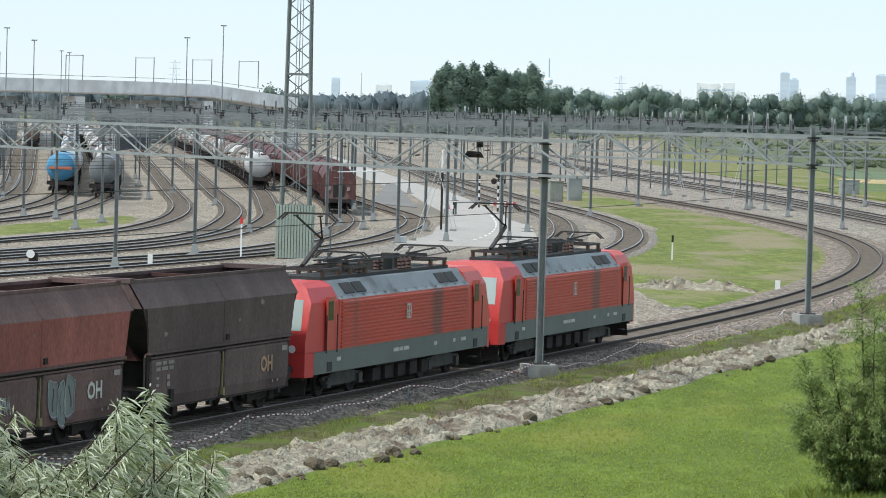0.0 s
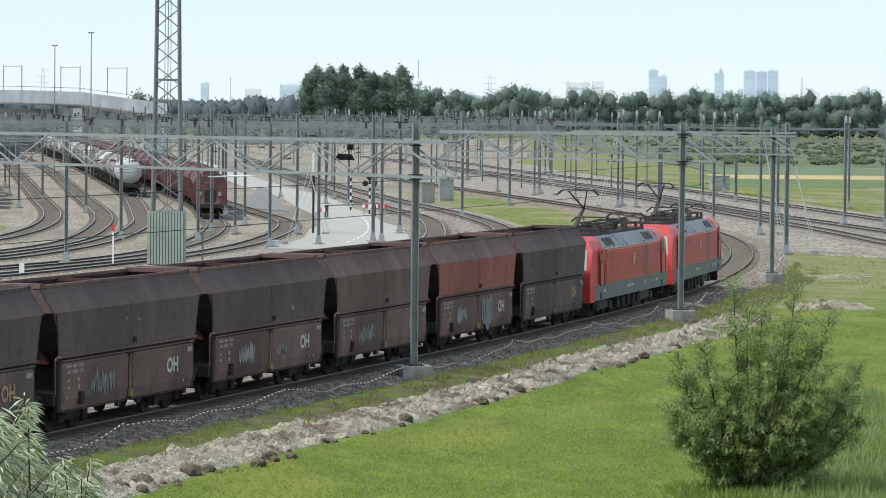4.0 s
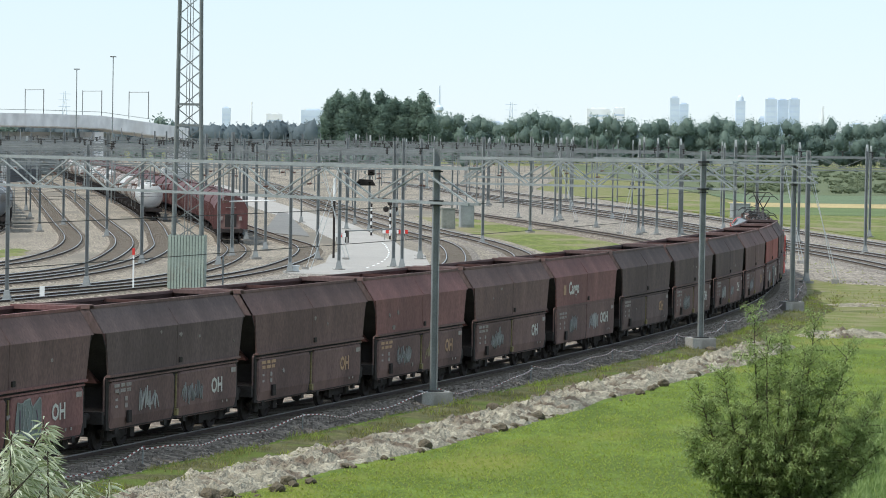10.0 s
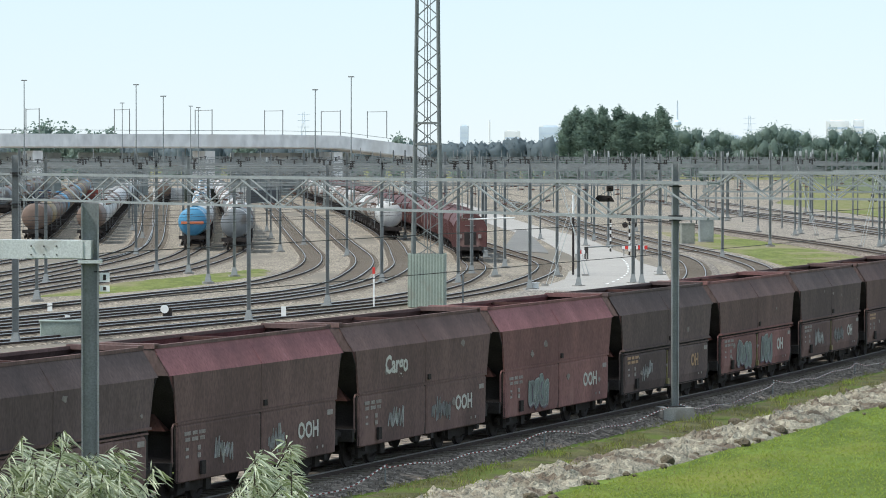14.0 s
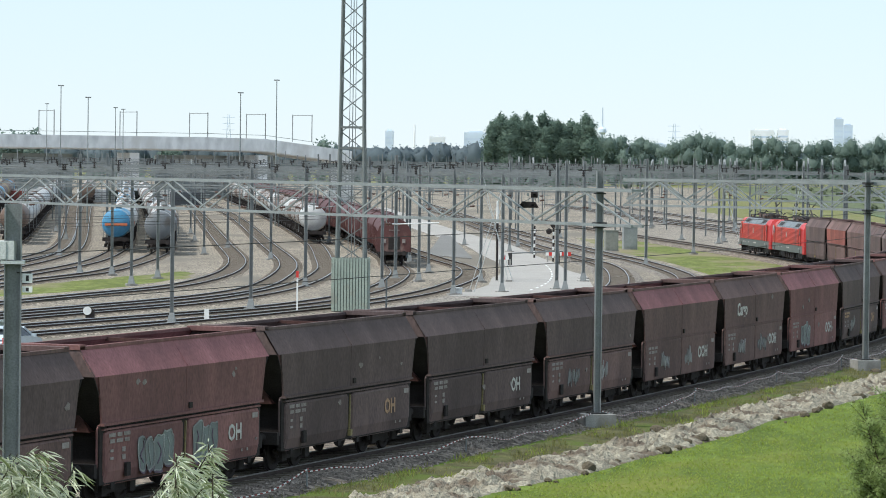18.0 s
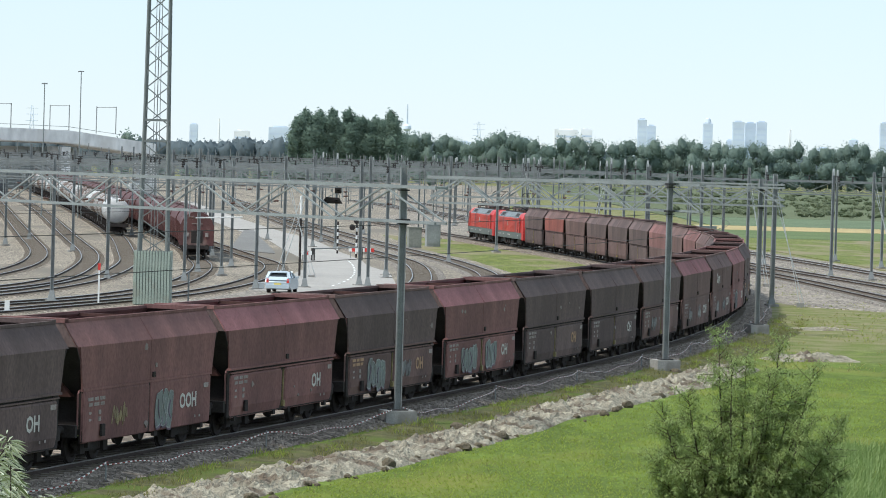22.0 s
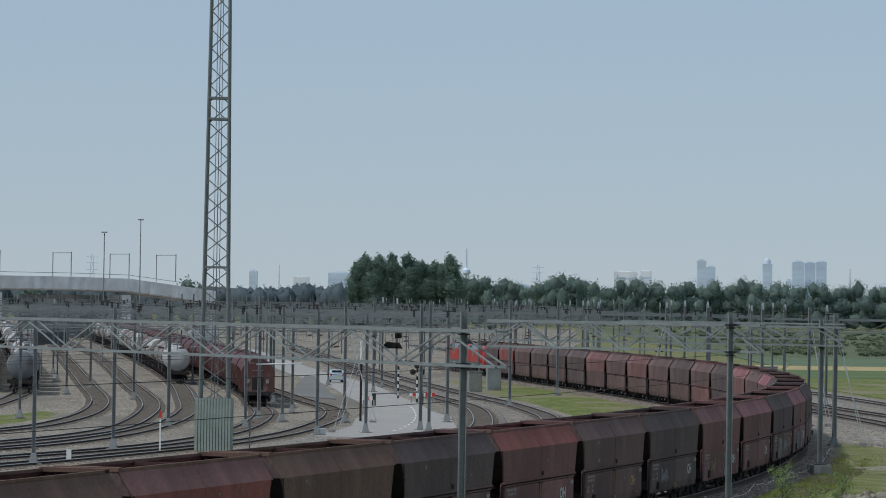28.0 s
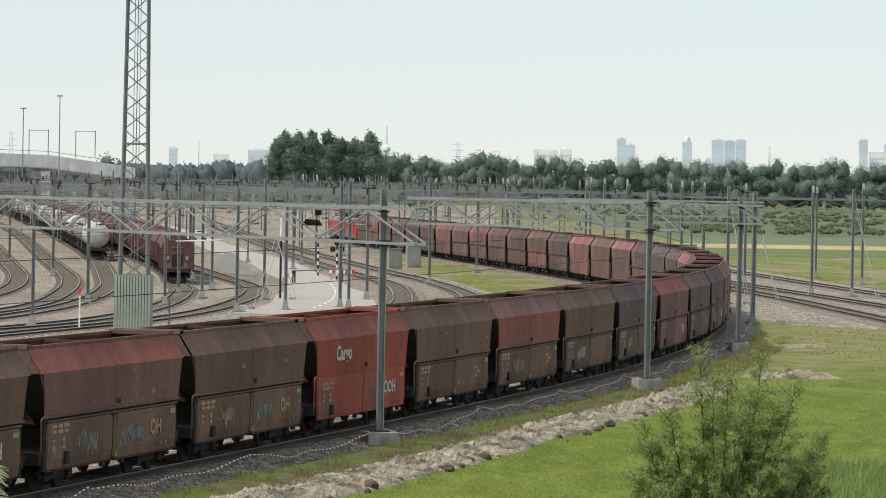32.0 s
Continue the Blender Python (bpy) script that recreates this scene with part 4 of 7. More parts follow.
def engine(raised):
    root = thing("electric_locomotive", "red electric locomotive with grey roof and skirt", "locomotive", "engines of the moving train")
    L2, w = 9.28, 1.49
    # side view of the ends: lower front upright, windscreen leaning back
    def end_x(z):
        if z <= 1.9:
            return L2 - 0.02
        return L2 - 0.02 - (z - 1.9) * 0.42
    # skirt
    sk = Shape()
    prof = [(-w, 0.86), (w, 0.86), (w, 1.56), (-w, 1.56)]
    sk.loft([[(x, y, z) for y, z in prof] for x in (-L2 + 0.55, L2 - 0.55)])
    part("skirt", sk, M["loco_grey"], root, "grey lower band")
    # machine room walls with horizontal ribs
    for s in (-1, 1):
        sh = Shape().box((0, s * (w - 0.06), 2.35), (13.1, 0.12, 1.58))
        part("side_wall", sh, M["loco_red"], root)
        for k in range(13):
            z = 1.63 + k * 0.118
            rib = Shape().loft([[(x, s * (w - 0.005), z - 0.042), (x, s * (w + 0.045), z - 0.028), (x, s * (w + 0.045), z + 0.016), (x, s * (w - 0.005), z + 0.042)] for x in (-6.35, 6.35)])
            part("rib", rib, M["loco_red"], root)
    # cabs
    for s in (-1, 1):
        zs = [0.86, 1.56, 1.9, 3.1, 3.55, 3.72]
        ys = [w, w, w, w - 0.02, w - 0.28, w - 0.55]
        left = [[(s * 6.55, -y, z), (s * 6.55, y, z), (s * end_x(z), y * 0.93, z), (s * end_x(z), -y * 0.93, z)] for z, y in zip(zs, ys)]
        cab = part("cab", Shape().loft(left[1:]), M["loco_bright"] if s < 0 else M["loco_red"], root, smooth=25)
        part("cab_skirt", Shape().loft([[(s * 8.73, -w + 0.003, 0.80), (s * 8.73, w - 0.003, 0.80), (s * end_x(1), w * 0.93, 0.80), (s * end_x(1), -w * 0.93, 0.80)],
                                       [(s * 8.73, -w + 0.003, 1.555), (s * 8.73, w - 0.003, 1.555), (s * end_x(1), w * 0.93, 1.555), (s * end_x(1), -w * 0.93, 1.555)]]), M["loco_bright"], root)
        # windscreen and its frame
        z0, z1 = 2.25, 3.2
        g = [(s * (end_x(z0) + 0.012), -1.18, z0), (s * (end_x(z0) + 0.012), 1.18, z0), (s * (end_x(z1) + 0.012), 1.10, z1), (s * (end_x(z1) + 0.012), -1.10, z1)]
        part("windscreen", Shape().loft([g, [(x - s * 0.03, y, z) for x, y, z in g]]), M["screen"], cab)
        for yy in (-1, 1):
            part("headlight", Shape().turned((s * (end_x(1.7) - 0.02), yy * 0.95, 1.68), (s * (end_x(1.7) + 0.03), yy * 0.95, 1.68), [(0, 0.13), (1, 0.11)], 12), M["white"], cab)
            door = part("door", Shape().box((s * 7.35, yy * (w + 0.001), 2.42), (0.72, 0.03, 1.7)), M["loco_red"], cab)
            part("handrail", Shape().tube((s * 7.83, yy * (w + 0.07), 1.5), (s * 7.83, yy * (w + 0.07), 2.7), 0.02, 6).tube((s * 6.87, yy * (w + 0.07), 1.5), (s * 6.87, yy * (w + 0.07), 2.7), 0.02, 6), M["dark_steel"], cab)
            part("side_window", Shape().box((s * 7.35, yy * (w + 0.012), 2.82), (0.42, 0.03, 0.6)), M["glass"], door)
            part("step", Shape().box((s * 7.35, yy * (w - 0.1), 0.55), (0.5, 0.22, 0.04)), M["dark_steel"], cab)
            part("foothold", Shape().box((s * 7.35, yy * (w + 0.006), 1.05), (0.42, 0.02, 0.3)), M["dark_steel"], cab)
        part("front_panel", Shape().box((s * (end_x(1.7) + 0.012), 0, 1.72), (0.02, 0.75, 0.5)), M["white"], cab)
        part("buffer_beam", Shape().box((s * 9.0, 0, 0.95), (0.3, 2.5, 0.5)), M["under"], root)
        buffers(root, s * 9.15, s)
        part("plough", Shape().loft([[(s * 8.9, -1.25, 0.22), (s * 8.9, 1.25, 0.22), (s * 8.7, 1.25, 0.75), (s * 8.7, -1.25, 0.75)], [(s * 8.85, -1.25, 0.22), (s * 8.85, 1.25, 0.22), (s * 8.65, 1.25, 0.75), (s * 8.65, -1.25, 0.75)]]), M["under"], root)
    # roof: slanted haunches with vent panels, flat deck
    for s in (-1, 1):
        q = [(s * w, 3.14), (s * (w - 0.10), 3.22), (s * (w - 0.46), 3.66), (s * (w - 0.5), 3.70), (s * 0.0, 3.72), (s * 0.0, 3.1)]
        part("roof_haunch", Shape().loft([[(x, y, z) for y, z in q] for x in (-6.6, 6.6)]), M["loco_roof"], root)
        for x in (-5.2, -4.15, 4.15, 5.2):
            g = [(x - 0.45, s * (w - 0.145), 3.29), (x + 0.45, s * (w - 0.145), 3.29), (x + 0.45, s * (w - 0.40), 3.60), (x - 0.45, s * (w - 0.40), 3.60)]
            part("vent", Shape().loft([[(px, py + s * 0.02, pz + 0.02) for px, py, pz in g], [(px, py - s * 0.03, pz - 0.03) for px, py, pz in g]]), M["dark_steel"], root, "dark louvred vent")
        for x in np.arange(-6.2, 6.3, 1.03):
            part("roof_clip", Shape().box((float(x), s * (w - 0.07), 3.2), (0.06, 0.08, 0.1)), M["loco_roof"], root)
    sh = Shape().box((0, 0, 3.76), (12.6, 1.5, 0.1))
    for x, sx, sy, sz in ((0.9, 1.6, 0.8, 0.35), (-1.6, 1.2, 1.0, 0.3), (2.6, 0.5, 0.5, 0.5)):
        sh.box((x, 0.1, 3.8 + sz / 2), (sx, sy, sz))
    part("roof_deck", sh, M["dark_steel"], root)
    rng = random.Random(3)
    for i in range(14):
        x, y = -3.4 + 0.5 * i + rng.uniform(-0.1, 0.1), rng.choice((-0.6, -0.3, 0.35, 0.6))
        part("insulator", Shape().turned((x, y, 3.8), (x, y, 4.2), [(0, 0.06), (0.1, 0.11), (0.3, 0.06), (0.4, 0.11), (0.6, 0.06), (0.7, 0.11), (1, 0.05)], 8), M["insulator"], root)
    sh = Shape()
    for y in (-0.6, -0.3, 0.35, 0.6):
        sh.tube((-3.5, y, 4.21), (3.4, y + 0.05, 4.21), 0.025, 6)
    sh.tube((-3.4, -0.6, 4.2), (-5.0, 0, 4.15), 0.03, 6).tube((3.4, 0.6, 4.2), (5.0, 0, 4.15), 0.03, 6)
    part("busbar", sh, M["dark_steel"], root)
    pantograph(root, -5.3, raised, -1)
    pantograph(root, -3.2 + 0.4, False, 1)
    pantograph(root, 5.3, False, 1)
    # emblem and bars of writing
    for s in (-1, 1):
        em = Shape()
        for ex, ez, ew, eh in ((0, 2.72, 0.44, 0.06), (0, 2.28, 0.44, 0.06), (0, 2.5, 0.40, 0.05), (-0.2, 2.5, 0.05, 0.46), (0.2, 2.5, 0.05, 0.46), (0, 2.5, 0.06, 0.4)):
            em.box((ex, s * (w + 0.06), ez), (ew, 0.014, eh))
        tagged(part("emblem", em, M["letter"], root, "pale square emblem of bars"), kind="stuff")
        sh = Shape()
        for x, lw in ((-0.9, 0.34), (-0.5, 0.3), (0.0, 0.5), (-6.5, 0.35), (3.0, 0.3), (5.0, 0.25), (6.0, 0.5), (-1.2, 0.2)):
            sh.box((x, s * (w + 0.006), 1.26), (lw, 0.008, 0.12))
        tagged(part("writing", sh, M["letter"], root), kind="stuff")
    # underneath
    sh = Shape().box((0, 0, 0.55), (4.2, 2.3, 0.5))
    for x in (-2.4, -1.2, 0.1, 1.3, 2.5):
        for y in (-1.15, 1.15):
            sh.box((x, y, 0.52), (0.7, 0.3, 0.42))
    part("transformer", sh, M["under"], root)
    for s in (-1, 1):
        bogie(root, s * 4.95, 2.9, "bogie_grey")
    return root


TRAIN = build_train()
ENGINES = [engine(True), engine(True)]


# ---- overhead line: masts, portals, wires ----
M["cap"] = plain("mast_cap", (0.48, 0.50, 0.49), 0.6)


def h_section(sh, x, y, z0, z1, w=0.30, rz=0.0):
    """An upright H-beam."""
    c, s = math.cos(rz), math.sin(rz)
    q, f, b = w / 2, w / 2 - 0.03, 0.0125
    out = [(-q, -q), (-f, -q), (-f, -b), (f, -b), (f, -q), (q, -q), (q, q), (f, q), (f, b), (-f, b), (-f, q), (-q, q)]
    return sh.loft([[(x + u * c - v * s, y + u * s + v * c, z) for u, v in out] for z in (z0, z1)])


def mast(x, y, top=9.0, base=-0.3, w=0.30, label="grey steel catenary mast on a concrete footing", foot=True, rz=0.15, cap=False):
    root = thing("catenary_mast", label, "catenary mast", "overhead line masts", at=pose(x, y, base))
    part("mast", h_section(Shape(), 0, 0, 0.05, top - base, w, rz), M["steel"], root)
    if cap:
        part("cap", Shape().box((0, 0, top - base + 0.02), (w * 0.7, w * 0.7, 0.6), rz), M["cap"], root, "pale mast cap")
    if foot:
        if w == 0.25:
            part("footing", Shape().box((0, 0, 0.10), (1.15, 1.0, 0.84), 0.3), M["concrete"], root, "pale concrete block")
            part("base_plate", Shape().box((0, 0, 0.545), (0.6, 0.6, 0.05), 0.3), M["dark_steel"], root)
        else:
            part("footing", Shape().box((0, 0, 0.02), (0.8, 0.7, 0.3), 0.3), M["concrete"], root, "weathered concrete block")
            ring = lambda r, z: [(u * r, v * r, z) for u, v in ((-1, -1), (1, -1), (1, 1), (-1, 1))]
            part("flared_base", Shape().loft([ring(0.25, 0.17), ring(0.22, 0.28), ring(0.14, 0.7), ring(w / 2 + 0.005, 0.75)]), M["steel"], root, "flared steel mast foot")
    return root


def clamp(root, z, w=0.4):
    part("clamp", Shape().box((0, 0, z), (w, w, 0.09), 0.4).box((0, 0, z - 0.14), (w * 0.85, w * 0.85, 0.05), 0.4), M["dark_steel"], root)


def portal(a, b, z0, z1, bays, label, near=True, bar=0.08):
    """A lattice beam from a to b in plan: chords, braces between them."""
    root = thing("portal_beam", label, "catenary portal", "overhead line portals", at=pose(a[0], a[1], 0))
    d = Vector((b[0] - a[0], b[1] - a[1], 0))
    side = Vector((-d.y, d.x, 0)).normalized() * 0.24
    faces = (side, -side) if near else (side * 0,)
    iron = M["galvanised"] if near else M["steel"]
    for f in faces:
        part("top_chord", Shape().beam(f + Vector((0, 0, z1)), d + f + Vector((0, 0, z1)), bar, bar * 1.5), iron, root)
        part("bottom_chord", Shape().beam(f + Vector((0, 0, z0)), d + f + Vector((0, 0, z0)), bar, bar * 1.2), iron, root)
        for i in range(bays):
            p, q = d * (i / bays), d * ((i + 1) / bays)
            lo, hi = (z0, z1) if i % 2 == 0 else (z1, z0)
            part("brace", Shape().beam(p + f + Vector((0, 0, lo)), q + f + Vector((0, 0, hi)), bar * 0.6, bar * 0.75), iron, root)
    if near:
        for i in range(0, bays + 1, 2):
            p = d * (i / bays)
            part("tie", Shape().beam(p + side + Vector((0, 0, z1)), p - side + Vector((0, 0, z1)), 0.06), M["galvanised"], root)
    return root


def dropper(x, y, z, label="insulated contact wire support hanging from the portal", flip=1):
    """A hanging stem with a side arm and brown insulators."""
    root = thing("wire_support", label, "catenary support", "hanging wire supports", at=pose(x, y, z))
    part("stem", Shape().beam((0, 0, 0), (0, 0, -1.55), 0.09), M["galvanised"], root)
    part("side_arm", Shape().tube((0, 0, -1.4), (flip * 1.5, 0.2, -1.25), 0.03, 6), M["galvanised"], root)
    part("insulator", Shape().turned((flip * 0.15, 0, -1.39), (flip * 0.55, 0.05, -1.34), [(0, 0.05), (0.15, 0.1), (0.3, 0.05), (0.45, 0.1), (0.6, 0.05), (0.75, 0.1), (1, 0.05)], 8), M["insulator"], root)
    return root


P1 = mast(0.96, 130.3, 8.93, -0.35, 0.25, "tall grey H-beam catenary mast beside the ballast")
P2 = mast(13.72, 169.1, 8.92, -0.35, 0.25, "tall grey H-beam catenary mast beside the ballast")
P3 = mast(22.2, 208.9, 8.62, -0.3, 0.25, "tall grey H-beam catenary mast beside the ballast")
P4 = mast(27.6, 250.5, 8.9, -0.3, 0.28)
PL = mast(-31.5, 178.6, 9.2, -0.3, 0.34)
for m, zs in ((P1, (8.25, 7.03)), (P2, (8.4, 7.13)), (P3, (8.13, 7.1)), (PL, (8.3, 6.75))):
    for z in zs:
        clamp(m, z - m.matrix_basis.translation.z)
portal((2.3, 128.3), (-38.0, 189.5), 6.98, 8.24, 22, "long grey lattice portal beam over the tracks")
portal((15.2, 168.8), (2.6, 177.0), 7.15, 8.4, 8, "grey lattice portal beam over the curve")
portal((23.5, 208.3), (3.2, 213.5), 7.1, 8.15, 12, "grey lattice portal beam over the curve")
portal((28.2, 250.2), (13.0, 255.0), 7.1, 8.15, 8, "grey lattice portal beam over the curve", bar=0.08)

NEAR_MASTS = [
    (-36.4, 284.9, 9.0), (-32.2, 263.3, 7.5), (-22.4, 201.9, 8.3), (-32.0, 278.3, 7.0), (-39.3, 230.7, 7.4), (-35.7, 349.5, 8.6), (-46.7, 440.9, 8.6), (-19.9, 223.6, 8.6),
    (-13.9, 264.1, 8.4), (-11.9, 280.5, 8.7), (-12.0, 302.0, 8.8), (-8.3, 253.0, 8.6), (-7.1, 280.7, 9.2), (-14.9, 330.7, 8.4), (-5.0, 258.7, 8.3), (-0.5, 264.6, 9.3), (0.9, 290.7, 9.3),
    (-6.0, 397.8, 9.4), (-4.1, 368.2, 9.3), (11.2, 520.7, 9.2), (14.0, 554.9, 9.7)]
NEAR_MASTS += [
    (17.2, 427.3, 9.4), (18.2, 436.0, 9.4), (22.2, 499.2, 9.3), (23.7, 373.9, 9.3), (48.1, 377.5, 9.0), (43.3, 314.7, 9.2), (29.9, 290.5, 9.3), (38.7, 402.4, 9.3), (41.8, 450.6, 9.5),
    (34.8, 400.5, 9.1), (25.6, 374.1, 9.5), (24.6, 380.7, 9.6), (23.8, 528.8, 9.7), (25.8, 597.5, 9.8), (18.7, 451.2, 9.4), (11.7, 534.8, 9.4), (14.9, 589.4, 9.7)]
for x, y, top in NEAR_MASTS:
    mast(x, y, top, -0.25, 0.22, cap=y > 360)

# pale stay wires from anchor masts
for x, y, top, dx in ((27.6, 250.5, 8.6, 2.0), (29.9, 290.5, 9.0, 1.6), (43.3, 314.7, 9.0, 2.2), (17.2, 427.3, 9.0, 2.5), (-7.1, 280.7, 8.6, 2.2), (-5.0, 258.7, 7.9, -2.4), (23.7, 373.9, 9.0, -2.0)):
    root = thing("stay_wire", "pale stay wires anchoring a catenary mast", "stay wire", "mast stays", at=pose(x, y, -0.3))
    for k in (0, 0.35):
        part("wire", Shape().tube((0.05, 0, top - k * 3), (dx + k, 1.2 * k, 0), 0.026, 6), M["cap"], root)
    part("anchor", Shape().box((dx, 0, 0.1), (0.5, 0.4, 0.4)), M["concrete"], root)

# portals further back, over the yard and the main line
rows = [(-41, 262, 1.5, 266, 7.0, 8.1), (-56, 288, 1.5, 284, 7.0, 8.2), (-62, 338, 4.0, 332, 7.0, 8.2), (-66, 372, 26.0, 376, 7.0, 8.2), (-72, 402, 36.0, 402, 7.1, 8.2),
        (-80, 442, 43.0, 446, 7.1, 8.2), (-88, 486, 24, 498, 7.1, 8.3), (-92, 528, 26, 532, 7.1, 8.3), (-100, 585, 28, 592, 7.2, 8.4), (-108, 640, 30, 650, 7.2, 8.4)]
rng = random.Random(11)
for x0, y0, x1, y1, za, zb in rows:
    n = max(6, int((x1 - x0) / 2.6))
    beam = portal((x0, y0), (x1, y1), za, zb, n, "grey lattice portal beam across the yard tracks", False, 0.085 if y0 < 400 else 0.055)
    for i in range(int((x1 - x0) / 4)):
        t = rng.random()
        p = Vector(((x1 - x0) * t, (y1 - y0) * t, zb + 0.05))
        w = rng.uniform(0.3, 0.8)
        part("feeder_bracket", Shape().turned(p, p + Vector((0, 0, 0.42)), [(0, 0.05), (0.2, 0.11), (0.4, 0.05), (0.6, 0.11), (0.8, 0.05), (1, 0.08)], 6).beam(p + Vector((-w / 2, 0, 0.45)), p + Vector((w / 2, 0, 0.45)), 0.07), M["dark_steel"], beam)
    k = int((x1 - x0) / 15)
    for i in range(k + 1):
        t = (i + rng.uniform(-0.2, 0.2)) / max(k, 1)
        mast(x0 + (x1 - x0) * t, y0 + (y1 - y0) * t, rng.uniform(8.9, 9.8), -0.25, 0.24 if y0 < 400 else 0.17, foot=y0 < 450)
    for i in range(int((x1 - x0) / 5.5)):
        t = rng.random()
        dropper(x0 + (x1 - x0) * t, y0 + (y1 - y0) * t, za, flip=rng.choice((-1, 1)))

# portals over the main line to the right of the curve
LINE_SOUTH = [(640.0, 8.0), (530.0, 18.0), (430.0, 27.5), (331.3, 34.1), (299.8, 36.2)][::-1]
for y0 in (318, 352, 470, 512, 560, 612, 668, 730, 800):
    xs = float(np.interp(y0, [q[0] for q in LINE_SOUTH], [q[1] for q in LINE_SOUTH])) - max(0.0, y0 - 640) * 0.08
    ends = (xs - 7.0, y0 - 1.5), (xs + 17.5, y0 + 2.5)
    beam = portal(*ends, 7.1, 8.2, 9, "grey lattice portal beam across the main line", False, 0.075 if y0 < 420 else 0.05)
    for t in (0.02, 0.5, 0.98):
        mast(ends[0][0] + 24.5 * t, ends[0][1] + 4 * t, rng.uniform(9.0, 9.7), -0.25, 0.24 if y0 < 420 else 0.17, foot=y0 < 450, cap=True)
    for i in range(4):
        p = Vector((24.5 * rng.random(), 2.0, 8.25))
        part("feeder_bracket", Shape().turned(p, p + Vector((0, 0, 0.42)), [(0, 0.05), (0.2, 0.11), (0.4, 0.05), (0.6, 0.11), (0.8, 0.05), (1, 0.08)], 6).beam(p + Vector((-0.4, 0, 0.45)), p + Vector((0.4, 0, 0.45)), 0.07), M["dark_steel"], beam)

# the far throat of the yard: a thicket of thin masts and beams
far = Shape()
for y in range(700, 1180, 62):
    x0, x1 = -0.155 * y, 20 + 0.02 * y
    zb = 8.4 + rng.uniform(-0.2, 0.5)
    for z in (zb, zb - 1.15)[:1 + (y % 4 == 0)]:
        far.beam((x0, y, z), (x1, y + 8, z), 0.055)
    x = x0
    while x < x1:
        far.box((x, y + 3, 4.7 + rng.uniform(0, 0.3)), (0.13, 0.13, 9.4 + rng.uniform(0, 2.4)))
        for q in range(3):
            if rng.random() < 0.8:
                far.beam((x + q * 3, y, zb), (x + q * 3 + 1.4, y, zb - 1.15), 0.05)
                far.beam((x + q * 3 + 1.4, y, zb - 1.15), (x + q * 3 + 2.8, y, zb), 0.05)
        x += rng.uniform(9, 17)
solo("far_overhead_lines", far, M["steel"], "grey thicket of distant masts and portal beams", "overhead line", kind="stuff")

# white-ended cantilevers and signal heads on the near portals
for x, (dx, dy), z in ((-13.2, (3.4, 0.5), 4.5),):
    y = 262 + (x + 41) / 42.5 * 4
    root = thing("cantilever", "pale tubular cantilever arm with a brown insulator", "catenary support", "cantilever arms", at=pose(x, y, z))
    part("arm", Shape().tube((0, 0, 0), (dx, dy, 0.12), 0.05, 8), M["white"], root)
    part("insulator", Shape().turned((-0.5, 0, 0), (0, 0, 0), [(0, 0.06), (0.2, 0.14), (0.4, 0.06), (0.6, 0.14), (0.8, 0.06), (1, 0.05)], 8), M["insulator"], root)
    part("stay", Shape().beam((-0.45, 0, 0), (-0.45, 0, 7.02 - z), 0.08), M["galvanised"], root)
for x, y, z in ((-1.7, 133.0 + 2.7, 7.5),):
    root = thing("signal_head", "black signal head hung from the portal beam", "railway signal", at=pose(x, y, z + 0.22) @ Matrix.Diagonal((0.7, 0.7, 0.42, 1)))
    part("backboard", Shape().loft([[(-0.55, d, -0.55), (0.6, d, -0.55), (0.42, d, -0.02), (-0.3, d, 0.02)] for d in (-0.03, 0.03)]), M["under"], root)
    part("upper_head", Shape().box((0.35, 0, 0.62), (0.36, 0.2, 0.5)), M["under"], root)
    for bx in (-0.2, 0.45):
        part("bracket", Shape().beam((bx, 0, 0.0), (0.35, 0, 0.5), 0.05), M["galvanised"], root)
    for lx, lz in ((-0.28, -0.3), (0.28, -0.3), (0.35, 0.62)):
        part("lamp_hood", Shape().turned((lx, -0.03, lz), (lx, -0.3, lz), [(0, 0.13), (1, 0.14), (1, 0.10), (0.3, 0.09)], 12), M["under"], root)
    part("hanger", Shape().beam((0, 0, 0.5), (0, 0, 0.75), 0.1), M["galvanised"], root)


def wires():
    sh = Shape()
    def span(way, z0, z1, off):
        for (x0, y0, h0), (x1, y1, h1) in zip(way, way[1:]):
            sh.beam((x0 + off * math.cos(h0), y0 - off * math.sin(h0), z0), (x1 + off * math.cos(h1), y1 - off * math.sin(h1), z1), 0.022)
    way = [on_line(s) for s in range(-60, 470, 12)]
    span(way, 5.45, 5.45, 0.0)
    span(way, 6.7, 6.7, 0.05)
    for key in ("a", "b", "c", "d", "e"):
        w = spline(YARD_TRACKS[key], 14, 100, 30)
        span(w, 5.45, 5.45, 0.0)
        span(w, 6.75, 6.75, 0.0)
    solo("contact_wires", sh, M["dark_steel"], "thin dark contact and carrying wires over the tracks", "overhead wire", kind="stuff")


wires()

